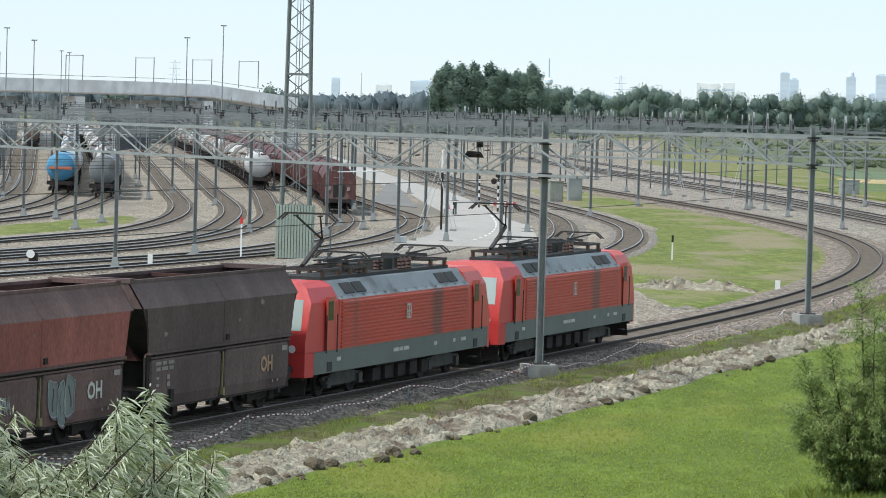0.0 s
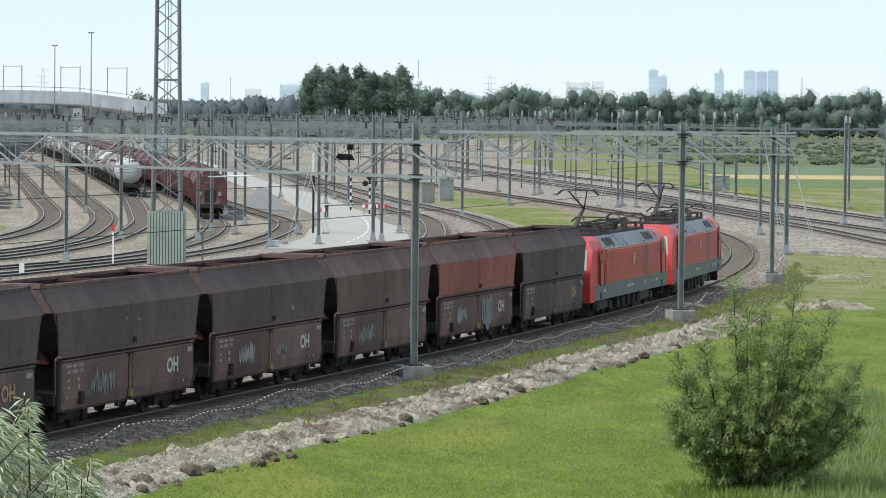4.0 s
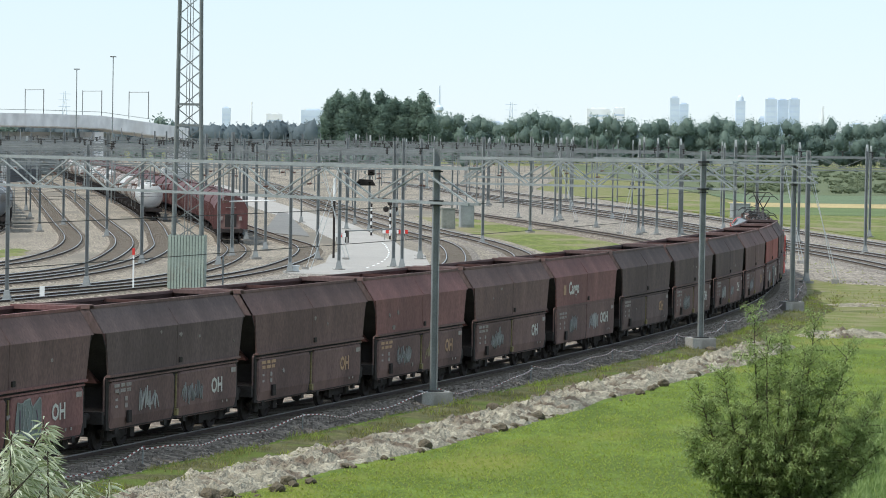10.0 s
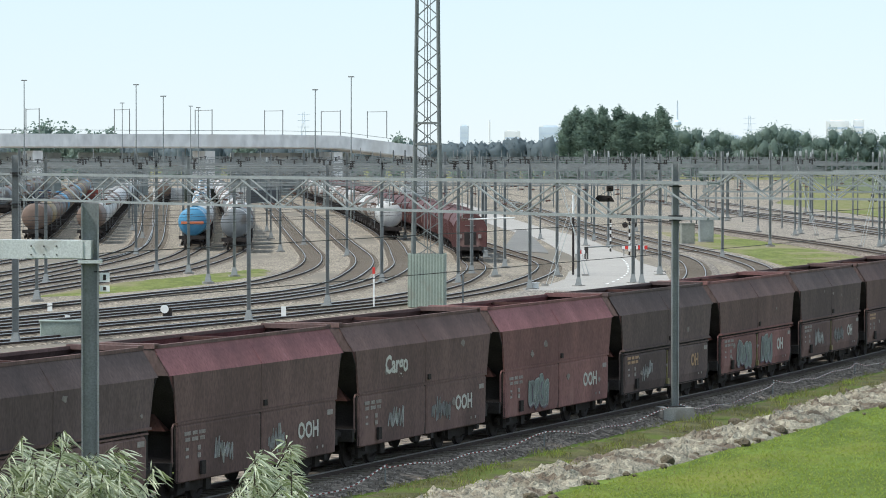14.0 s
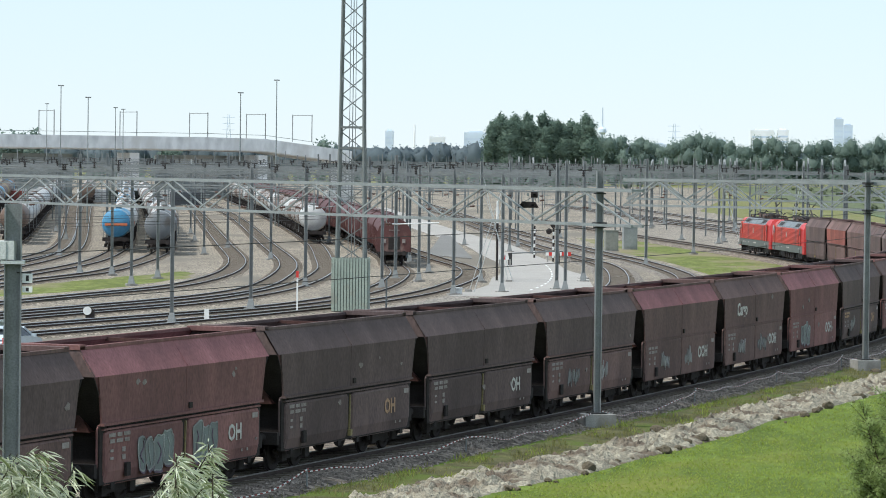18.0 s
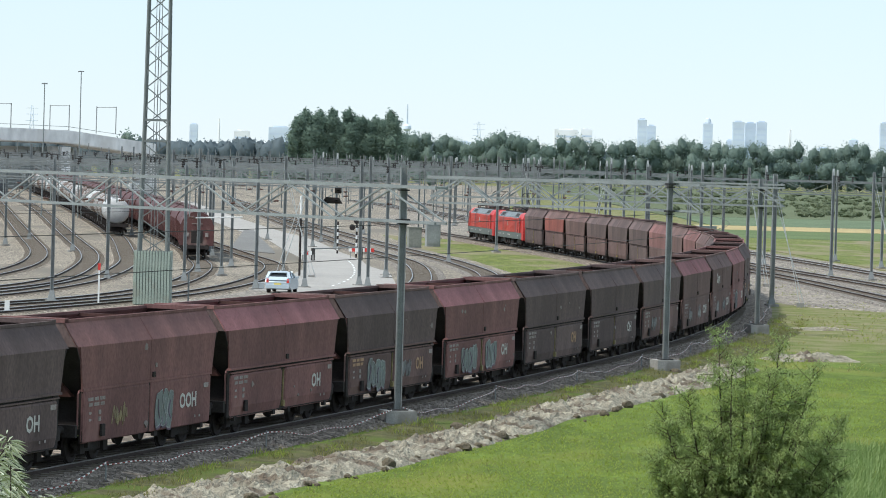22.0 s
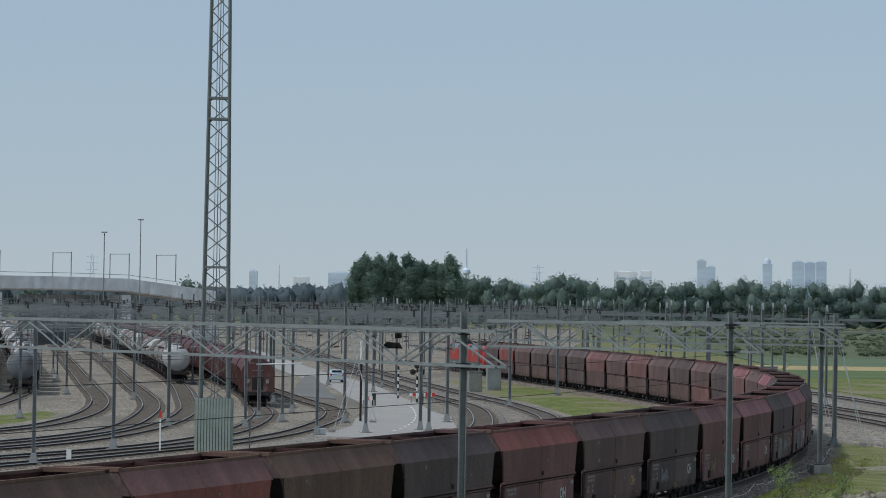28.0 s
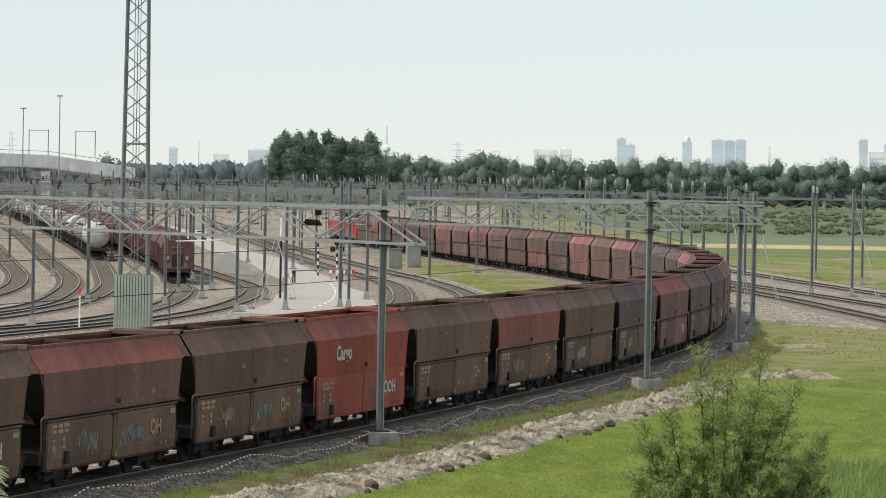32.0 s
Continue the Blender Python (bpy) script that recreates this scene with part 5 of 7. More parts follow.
# the nearest mast, with its pale box beam
root = thing("gantry_post", "thick grey steel post carrying a pale box beam", "catenary mast", at=pose(-13.05, 84.0, -0.35))
part("post", h_section(Shape(), 0, 0, 0, 8.45, 0.40, 0.12), M["steel"], root, "weathered grey H-beam")
part("beam", Shape().box((-4.6, 0.4, 7.37), (9.4, 0.5, 0.44), -0.09), M["pale_paint"], root, "pale painted box beam")
part("gusset", Shape().box((-0.8, 0.05, 7.37), (1.4, 0.56, 0.40), -0.09).box((0, 0, 7.09), (0.55, 0.55, 0.08), 0.1), M["pale_paint"], root)
for i in range(6):
    part("bolt", Shape().tube((-1.35 + 0.3 * (i % 3), -0.25, 7.25 + 0.2 * (i // 3)), (-1.35 + 0.3 * (i % 3), -0.20, 7.25 + 0.2 * (i // 3)), 0.017, 8), M["dark_steel"], root)
for z, h in ((6.72, 0.22), (6.46, 0.14)):
    part("sign", Shape().box((0.36, -0.12, z), (0.24, 0.012, h), -0.09), M["white"], root, "small white sign plate")
    tagged(part("sign_bar", Shape().box((0.36, -0.13, z), (0.07, 0.008, h * 0.6), -0.09), M["under"], root), kind="stuff")
part("sign_bracket", Shape().beam((0.1, -0.05, 6.85), (0.45, -0.11, 6.85), 0.03), M["dark_steel"], root)
part("sticker", Shape().box((-1.9, -0.02, 7.40), (0.15, 0.01, 0.13), -0.09), M["white"], root)


# ---- lattice radio mast with its clad foot ----
def radio_mast():
    root = thing("radio_mast", "tall grey-green lattice radio mast with clad base", "lattice mast", at=pose(-13.75, 224.5, -0.2))
    hgt = 36.0
    half = lambda z: float(np.interp(z, (0.0, 3.3, 11.5, 36.0), (0.92, 0.86, 0.73, 0.49)))
    steel = surface("mast_steel", (0.22, 0.24, 0.225), (0.16, 0.175, 0.165), 0.6, 0.1, 1.0, 20, 0.02)
    for sx in (-1, 1):
        for sy in (-1, 1):
            leg = Shape()
            for za, zb, r0, r1 in ((0, 3.3, 0.10, 0.10), (3.3, 11.5, 0.10, 0.085), (11.5, hgt, 0.085, 0.07)):
                leg.tube((sx * half(za), sy * half(za), za), (sx * half(zb), sy * half(zb), zb), r0, 8, r1)
            part("leg", leg, steel, root)
    z, up = 3.0, 0
    while z < hgt - 1.2:
        h = 1.16
        sh = Shape()
        a, b = half(z), half(z + h)
        for i in range(4):
            c0, c1 = [((-1, -1), (1, -1)), ((1, -1), (1, 1)), ((1, 1), (-1, 1)), ((-1, 1), (-1, -1))][i]
            if up % 2:
                c0, c1 = c1, c0
            sh.beam((c0[0] * a, c0[1] * a, z), (c1[0] * b, c1[1] * b, z + h), 0.065)
        part("bracing", sh, steel, root)
        z += h
        up += 1
    for z in (3.2, 10.1, 11.4, 20.6, 21.9):
        w = half(z)
        sh = Shape()
        for s in (-1, 1):
            sh.beam((-w, s * w, z), (w, s * w, z), 0.13).beam((s * w, -w, z), (s * w, w, z), 0.13)
        part("girt", sh, steel, root)
    part("ladder", Shape().beam((-0.2, 0, 0), (-0.15, 0, hgt), 0.04).beam((0.2, 0, 0), (0.15, 0, hgt), 0.04).beam((0.0, 0.1, 0), (0.0, 0.1, hgt), 0.05), M["steel"], root)
    green = surface("cladding", (0.40, 0.46, 0.38), (0.33, 0.39, 0.33), 0.6, 0, 1.0, 25.0, 0.02, stain=(0.30, 0.32, 0.26), stain_scale=1.3)
    for s in (-1, 1):
        for k in range(12):
            x = -1.02 + k * 0.185
            for p, q in (((x, s * 1.12), (0.13, 0.05)), ((s * 1.12, x), (0.05, 0.13))):
                part("cladding_panel", Shape().box((*p, 1.65), (*q, 3.3)), green, root)
    # darker green core puts shade into the grooves between panels
    part("cladding_core", Shape().box((0, 0, 1.6), (2.2, 2.2, 3.2)), surface("cladding_shade", (0.16, 0.19, 0.16), None, 0.7), root)


radio_mast()


# ---- red and white rope along the ballast ----
def rope():
    root = thing("barrier_rope", "red and white rope sagging between low stakes", "barrier")
    stations = list(np.arange(-38.3, 130, 13.9))
    red_m, white_m = plain("rope_red", (0.22, 0.035, 0.03), 0.8), M["white"]
    pts = []
    for i, s in enumerate(stations):
        x, y, h = on_line(s, 2.75)
        z = 0.26
        part("stake", Shape().tube((x, y, -0.9), (x, y, z + 0.05), 0.025, 6), M["steel"], root)
        pts.append((x, y, z))
    r, w = Shape(), Shape()
    n = 0
    for i0, (a, b) in enumerate(zip(pts, pts[1:])):
        a, b = Vector(a), Vector(b)
        prev = None
        for j in range(81):
            t = j / 80
            p = a.lerp(b, t) - Vector((0, 0, (0.36 + 0.12 * math.sin(i0 * 2.1)) * 4 * t * (1 - t) + 0.05 * math.sin(t * 17 + i0))) + Vector((0.12 * math.sin(t * 9), 0, 0))
            if prev is not None:
                (r if n % 2 else w).beam(prev, p, 0.03)
            prev = p
            n += 1
    tagged(part("white_rope", w, white_m, root), kind="stuff")
    tagged(part("red_rope", r, red_m, root), kind="stuff")


rope()


# ---- level crossing, signals, cabinets, markers ----
def crossing_signal(x, y, high, label, striped=True, heads=True):
    root = thing("crossing_signal", label, "railway signal", "signals at the crossing", at=pose(x, y, -0.2))
    n = int(high / 0.35)
    for i in range(n):
        pale = i % 2 if striped else i > 0.7 * n
        part("pole_band", Shape().tube((0, 0, i * 0.35), (0, 0, i * 0.35 + 0.35), 0.09, 10), M["white"] if pale else M["under"], root)
    if heads:
        for s in (-1, 1):
            part("lamp", Shape().turned((s * 0.42, -0.05, high - 0.75), (s * 0.42, -0.22, high - 0.75), [(0, 0.27), (0.4, 0.28), (1, 0.2)], 14), M["under"], root, smooth=40)
        part("top_lamp", Shape().turned((0, -0.05, high - 0.15), (0, -0.25, high - 0.15), [(0, 0.3), (1, 0.22)], 14), M["under"], root, smooth=40)
        part("bracket", Shape().beam((-0.45, 0, high - 0.75), (0.45, 0, high - 0.75), 0.07), M["under"], root)
    return root


crossing_signal(-1.8, 340.7, 3.6, "black and white banded crossing signal with dark lamps")
crossing_signal(-3.7, 352.0, 3.2, "white and dark banded post by the crossing", True, False)
crossing_signal(-5.9, 283.4, 6.4, "tall slender post with white top by the road", False, False)
crossing_signal(33.8, 549.7, 3.4, "dark line signal beside the main line")
for x, y, w in ((-1.3, 338.0, 2.4), (-6.0, 322.5, 1.1)):
    root = thing("crossing_barrier", "red and white block barrier at the crossing", "barrier", "crossing barriers", at=pose(x, y, -0.15))
    k = int(w / 0.3)
    for i in range(k):
        part("block", Shape().box((-w / 2 + (i + 0.5) * 0.3, 0, 0.75), (0.29, 0.2, 0.35)), M["red"] if i % 2 else M["white"], root)
    for s in (-1, 1):
        part("post", Shape().box((s * w * 0.42, 0, 0.3), (0.12, 0.12, 0.62)), M["concrete"], root)
root = thing("barrier_boom", "long thin boom across the road", "barrier", at=pose(-5.6, 326.0, -0.1))
part("boom", Shape().tube((0, 0, 1.0), (4.4, 4.0, 1.15), 0.06, 8), M["steel"], root)
part("pivot", Shape().box((0, 0, 0.5), (0.35, 0.35, 1.1)), M["dark_steel"], root)
part("rest", Shape().box((4.4, 4.0, 0.5), (0.1, 0.1, 1.1)), M["dark_steel"], root)


def cabinet(x, y, w, d, h, material, label):
    root = thing("trackside_cabinet", label, "cabinet", "trackside cabinets", at=pose(x, y, -0.28, 0, 0, 12))
    part("body", Shape().box((0, 0, h / 2), (w, d, h)), material, root)
    part("roof", Shape().box((0, 0, h + 0.04), (w + 0.12, d + 0.12, 0.08)), material, root)
    part("door", Shape().box((0, -d / 2 - 0.012, h * 0.52), (w * 0.86, 0.025, h * 0.8)), material, root)
    part("plinth", Shape().box((0, 0, 0.06), (w + 0.1, d + 0.1, 0.18)), M["concrete"], root)


grey_green = surface("cabinet_green", (0.36, 0.42, 0.36), None, 0.6, 0, 1.0, 20, 0.01)
grey_box = surface("cabinet_grey", (0.36, 0.38, 0.37), None, 0.6, 0, 1.0, 20, 0.01)
cabinet(4.1, 385.3, 1.4, 0.9, 2.2, surface("cabinet_stone", (0.34, 0.35, 0.30), None, 0.8), "weathered stone-grey trackside cabinet in the grass")
cabinet(6.2, 393.0, 1.5, 0.9, 2.5, grey_box, "light grey trackside cabinet in the grass")
cabinet(-30.2, 184.6, 2.1, 0.9, 0.9, grey_green, "low pale green cabinet beside the tracks")
cabinet(-8.0, 253.5, 0.55, 0.4, 0.5, M["white"], "small white box between the tracks")
cabinet(43.0, 470.0, 2.4, 1.2, 1.8, grey_box, "grey relay box beside the main line")
root = thing("disc_signal", "white disc signal on a pale concrete plinth", "shunting signal", at=pose(-27.7, 206.0, -0.25))
part("plinth", Shape().box((0, 0, 0.1), (1.3, 0.5, 0.2)), M["concrete"], root)
part("disc", Shape().turned((0, -0.02, 0.62), (0, -0.08, 0.62), [(0, 0.24), (1, 0.24)], 18), M["white"], root)
part("case", Shape().box((0.15, 0.1, 0.45), (0.5, 0.25, 0.5)), M["under"], root)
for x, y, h, top in ((-16.7, 219.5, 2.4, "red"), (-20.9, 206.5, 0.75, "white"), (-11.6, 226.0, 2.0, "steel"), (-36.0, 216.0, 0.5, "white"), (-33, 204, 0.3, "white"), (10.3, 238, 1.2, "black"), (14.6, 201, 0.5, "white")):
    root = thing("marker_post", "thin white marker post beside the track", "marker post", "marker posts", at=pose(x, y, -0.22))
    part("post", Shape().box((0, 0, h / 2), (0.1 if h > 1 else 0.28, 0.1, h)), M["white"] if top != "steel" else M["steel"], root)
    if top == "black":
        part("cap", Shape().box((0, 0, h + 0.2), (0.14, 0.14, 0.45)), M["under"], root, "black cap")
    if top == "red":
        part("cap", Shape().box((0, 0, h), (0.16, 0.16, 0.4)), M["red"], root, "red cap")


# ---- wagons standing in the yard ----
TANK = {
    "white": surface("tank_white", (0.62, 0.62, 0.60), (0.45, 0.44, 0.42), 0.5, 0, 0.8, 20, 0.02, stain=(0.28, 0.24, 0.20), stain_scale=0.7, stain_at=0.62),
    "grey": surface("tank_grey", (0.20, 0.215, 0.225), (0.14, 0.15, 0.155), 0.55, 0, 0.8, 20, 0.02, stain=(0.10, 0.09, 0.08), stain_scale=0.7),
    "brown": surface("tank_brown", (0.20, 0.132, 0.095), (0.135, 0.092, 0.07), 0.6, 0, 0.8, 20, 0.02, stain=(0.30, 0.27, 0.24), stain_scale=0.6, stain_at=0.64),
    "blue": surface("tank_blue", (0.09, 0.31, 0.50), (0.07, 0.24, 0.40), 0.45, 0, 0.8, 20, 0.01),
    "ochre": surface("tank_ochre", (0.34, 0.25, 0.10), (0.22, 0.16, 0.08), 0.6, 0, 0.8, 20, 0.02),
}
M["cover_red"] = surface("cover_red", (0.125, 0.043, 0.037), (0.08, 0.032, 0.029), 0.65, 0, 0.6, 15, 0.03, stain=(0.26, 0.17, 0.14), stain_scale=0.4, stain_at=0.6)
M["band"] = surface("band", (0.66, 0.66, 0.63), (0.5, 0.5, 0.48), 0.5)
M["orange"] = plain("orange_stripe", (0.55, 0.16, 0.07), 0.5)


def tank_wagon(shell, label, bands=2, stripe=None, length=14.6, r=1.42):
    root = thing("tank_wagon", label, "freight wagon", "tank wagons in the yard")
    zc, h = 2.62, length / 2 - 1.0
    rings = [(0, 0.05), (0.004, r * 0.45), (0.012, r * 0.75), (0.025, r * 0.93), (0.045, r), (0.955, r), (0.975, r * 0.93), (0.988, r * 0.75), (0.996, r * 0.45), (1, 0.05)]
    part("shell", Shape().turned((-h, 0, zc), (h, 0, zc), rings, 24), TANK[shell], root, smooth=35)
    for i in range(bands):
        x = -h * 0.8 + i * (1.6 * h) / max(1, bands - 1)
        part("band", Shape().turned((x - 0.45, 0, zc), (x + 0.45, 0, zc), [(0, r), (0, r + 0.012), (1, r + 0.012), (1, r)], 24), M["band"], root, "white painted ring", smooth=35)
    if stripe:
        for s in (-1, 1):
            part("stripe", Shape().box((0, s * (r + 0.004), zc - 0.1), (2 * h - 1.5, 0.02, 0.26)), M["orange"], root, "orange warning stripe")
            part("end_stripe", Shape().box((s * (h - 0.02), 0, zc - 0.1), (0.16, 2.2, 0.26)), M["orange"], root, "orange warning stripe")
    part("dome", Shape().tube((0, 0, zc + r - 0.1), (0, 0, zc + r + 0.22), 0.32, 14), TANK[shell], root)
    part("walkway", Shape().box((0, 0, zc + r + 0.12), (2.6, 0.9, 0.04)).beam((-1.3, -0.45, zc + r + 0.9), (1.3, -0.45, zc + r + 0.9), 0.04).beam((-1.3, -0.45, zc + r + 0.1), (-1.3, -0.45, zc + r + 0.9), 0.04).beam((1.3, -0.45, zc + r + 0.1), (1.3, -0.45, zc + r + 0.9), 0.04), M["steel"], root)
    sh = Shape()
    for s in (-1, 1):
        for o in (-0.22, 0.22):
            sh.beam((0.6 + o, s * (r + 0.08), 1.0), (0.6 + o, s * (r + 0.08), zc + 1.0), 0.04)
    part("ladder", sh, M["steel"], root)
    sh = Shape()
    for s in (-1, 1):
        sh.box((0, s * 0.55, 1.12), (length - 1.3, 0.18, 0.28)).box((s * (length / 2 - 0.65), 0, 1.08), (0.2, 2.6, 0.36))
        for x in (-h * 0.6, h * 0.6):
            sh.box((x, s * 0.7, 1.4), (0.5, 0.3, 0.4))
    part("underframe", sh, M["under"], root)
    for s in (-1, 1):
        buffers(root, s * (length / 2 - 0.62), s)
        bogie(root, s * (length / 2 - 2.6))
    return root


def covered_wagon(label, length=14.0):
    """A covered hopper with a rounded roof and ribbed sides."""
    root = thing("covered_wagon", label, "freight wagon", "covered wagons in the yard")
    prof = [(-1.42, 1.15), (-1.45, 2.9), (-1.30, 3.35), (-1.0, 3.75), (-0.5, 4.02), (0, 4.1), (0.5, 4.02), (1.0, 3.75), (1.30, 3.35), (1.45, 2.9), (1.42, 1.15)]
    h = length / 2 - 0.75
    part("body", Shape().loft([[(x, y, z) for y, z in prof] for x in (-h, h)]), M["cover_red"], root, smooth=30)
    for s in (-1, 1):
        for k in range(8):
            x = -h + 0.4 + k * (2 * h - 0.8) / 7
            part("rib", Shape().box((x, s * 1.455, 2.05), (0.09, 0.08, 1.8)), M["cover_red"], root)
        part("hatch", Shape().box((s * (h + 0.02), 0.0, 1.9), (0.06, 1.0, 1.1)), M["under"], root)
        tagged(part("end_panel", Shape().box((s * (h + 0.03), 0.0, 3.05), (0.05, 0.9, 0.06)).box((s * (h + 0.04), 0.85, 2.1), (0.04, 0.28, 0.34)).box((s * (h + 0.04), -0.85, 2.1), (0.04, 0.28, 0.34)), M["faded"], root), kind="stuff")
        part("roof_walk", Shape().box((0, s * 0.35, 4.13), (length - 2, 0.25, 0.05)), M["cover_red"], root)
    part("underframe", Shape().box((0, 0, 1.02), (length - 1.3, 2.2, 0.3)).box((0, 0, 0.75), (3, 1.6, 0.4)), M["under"], root)
    for s in (-1, 1):
        buffers(root, s * (length / 2 - 0.62), s)
        bogie(root, s * (length / 2 - 2.7))
    return root


def rank(pts, start_y, count, pitch, kinds, before=300):
    """Stand wagons one behind another on a yard track, from the plan depth start_y backwards."""
    way = spline(pts, 3.0, before, 45)
    way = way[::-1]
    acc, marks = 0.0, []
    started = False
    need = pitch / 2
    for (x0, y0, _), (x1, y1, _) in zip(way, way[1:]):
        if not started:
            if y1 < start_y:
                continue
            started = True
        d = math.hypot(x1 - x0, y1 - y0)
        while need <= acc + d and len(marks) < count:
            t = (need - acc) / d
            marks.append((x0 + (x1 - x0) * t, y0 + (y1 - y0) * t, math.degrees(math.atan2(y1 - y0, x1 - x0))))
            need += pitch
        acc += d
    for i, (x, y, a) in enumerate(marks):
        k = kinds[i % len(kinds)]
        if y > 430 and k != "cover":
            k = "far_" + k
        made = STOCK.get(k)
        if made is None:
            STOCK[k] = made = MAKERS[k]()
            made.matrix_basis = pose(x, y, 0, 0, 0, a)
        else:
            copy_thing(made, pose(x, y, 0, 0, 0, a))


def far_tank(shell, label, bands=0, length=14.6, r=1.42):
    """A tank wagon deep in the yard: shell, rings, dome and underframe on its wheels."""
    root = thing("tank_wagon", label, "freight wagon", "tank wagons in the yard")
    zc, h = 2.62, length / 2 - 1.0
    rings = [(0, 0.05), (0.006, r * 0.55), (0.022, r * 0.9), (0.045, r), (0.955, r), (0.978, r * 0.9), (0.994, r * 0.55), (1, 0.05)]
    part("shell", Shape().turned((-h, 0, zc), (h, 0, zc), rings, 16), TANK[shell], root, smooth=35)
    for i in range(bands):
        x = -h * 0.8 + i * (1.6 * h) / max(1, bands - 1)
        part("band", Shape().turned((x - 0.45, 0, zc), (x + 0.45, 0, zc), [(0, r), (0, r + 0.015), (1, r + 0.015), (1, r)], 16), M["band"], root, "white painted ring", smooth=35)
    part("dome", Shape().tube((0, 0, zc + r - 0.1), (0, 0, zc + r + 0.22), 0.32, 8).box((0, 0, zc + r + 0.14), (2.6, 0.9, 0.04)), TANK[shell], root)
    sh = Shape().box((0, 0, 1.12), (length - 1.3, 1.3, 0.28))
    for s in (-1, 1):
        sh.box((s * (length / 2 - 0.65), 0, 1.08), (0.2, 2.6, 0.36)).box((s * (length / 2 - 2.6), 0, 0.6), (2.7, 2.1, 0.3))
        for d in (-0.9, 0.9):
            sh.tube((s * (length / 2 - 2.6) + d, -0.8, 0.46), (s * (length / 2 - 2.6) + d, 0.8, 0.46), 0.46, 10)
    part("underframe", sh, M["under"], root)
    return root


STOCK = {}
MAKERS = {
    "far_white": lambda: far_tank("white", "dirty white tank wagon standing deep in the yard"),
    "far_banded": lambda: far_tank("brown", "brown tank wagon with white rings deep in the yard", 4),
    "far_grey": lambda: far_tank("grey", "dark grey tank wagon standing deep in the yard"),
    "far_blue": lambda: far_tank("blue", "blue tank wagon standing deep in the yard"),
    "far_ochre": lambda: far_tank("ochre", "ochre tank wagon standing deep in the yard"),
    "far_rust": lambda: far_tank("brown", "rust-brown tank wagon standing deep in the yard"),
    "white": lambda: tank_wagon("white", "dirty white tank wagon standing in the yard", 0),
    "banded": lambda: tank_wagon("brown", "brown tank wagon with white rings in the yard", 4),
    "grey": lambda: tank_wagon("grey", "dark grey tank wagon standing on a siding", 1),
    "blue": lambda: tank_wagon("blue", "blue tank wagon with an orange stripe", 2, "orange"),
    "ochre": lambda: tank_wagon("ochre", "ochre tank wagon standing in the yard", 0),
    "rust": lambda: tank_wagon("brown", "rust-brown tank wagon standing in the yard", 0),
    "cover": lambda: covered_wagon("faded red covered wagon with rounded roof"),
}
rank(YARD_TRACKS["c"], 398, 24, 15.9, ["white", "banded", "banded", "rust", "white", "banded", "rust", "banded"])
rank(YARD_TRACKS["d"], 315, 36, 15.0, ["cover"])
rank(YARD_TRACKS["h"], 352, 26, 15.9, ["blue", "white", "white", "rust", "white", "white", "rust"])
rank(YARD_TRACKS["i"], 344, 26, 15.9, ["grey", "rust", "white", "white", "rust", "white", "grey"])
rank(YARD_TRACKS["g"], 668, 8, 15.9, ["rust", "white"])
rank(YARD_TRACKS["j"], 378, 25, 15.9, ["rust", "white", "white", "white", "white", "rust", "white"])
rank(YARD_TRACKS["k"], 378, 25, 15.9, ["rust", "ochre", "rust", "rust", "grey", "rust", "blue", "rust"])
rank(YARD_TRACKS["l"], 560, 14, 15.9, ["grey", "rust", "grey", "rust", "ochre"])


# ---- viaduct on the horizon ----
def viaduct_deck(way, fall, prof):
    return Shape().loft([[(x + o * math.cos(h), y - o * math.sin(h), max(z - fall(x), 0.0)) for o, z in prof] for x, y, h in way])


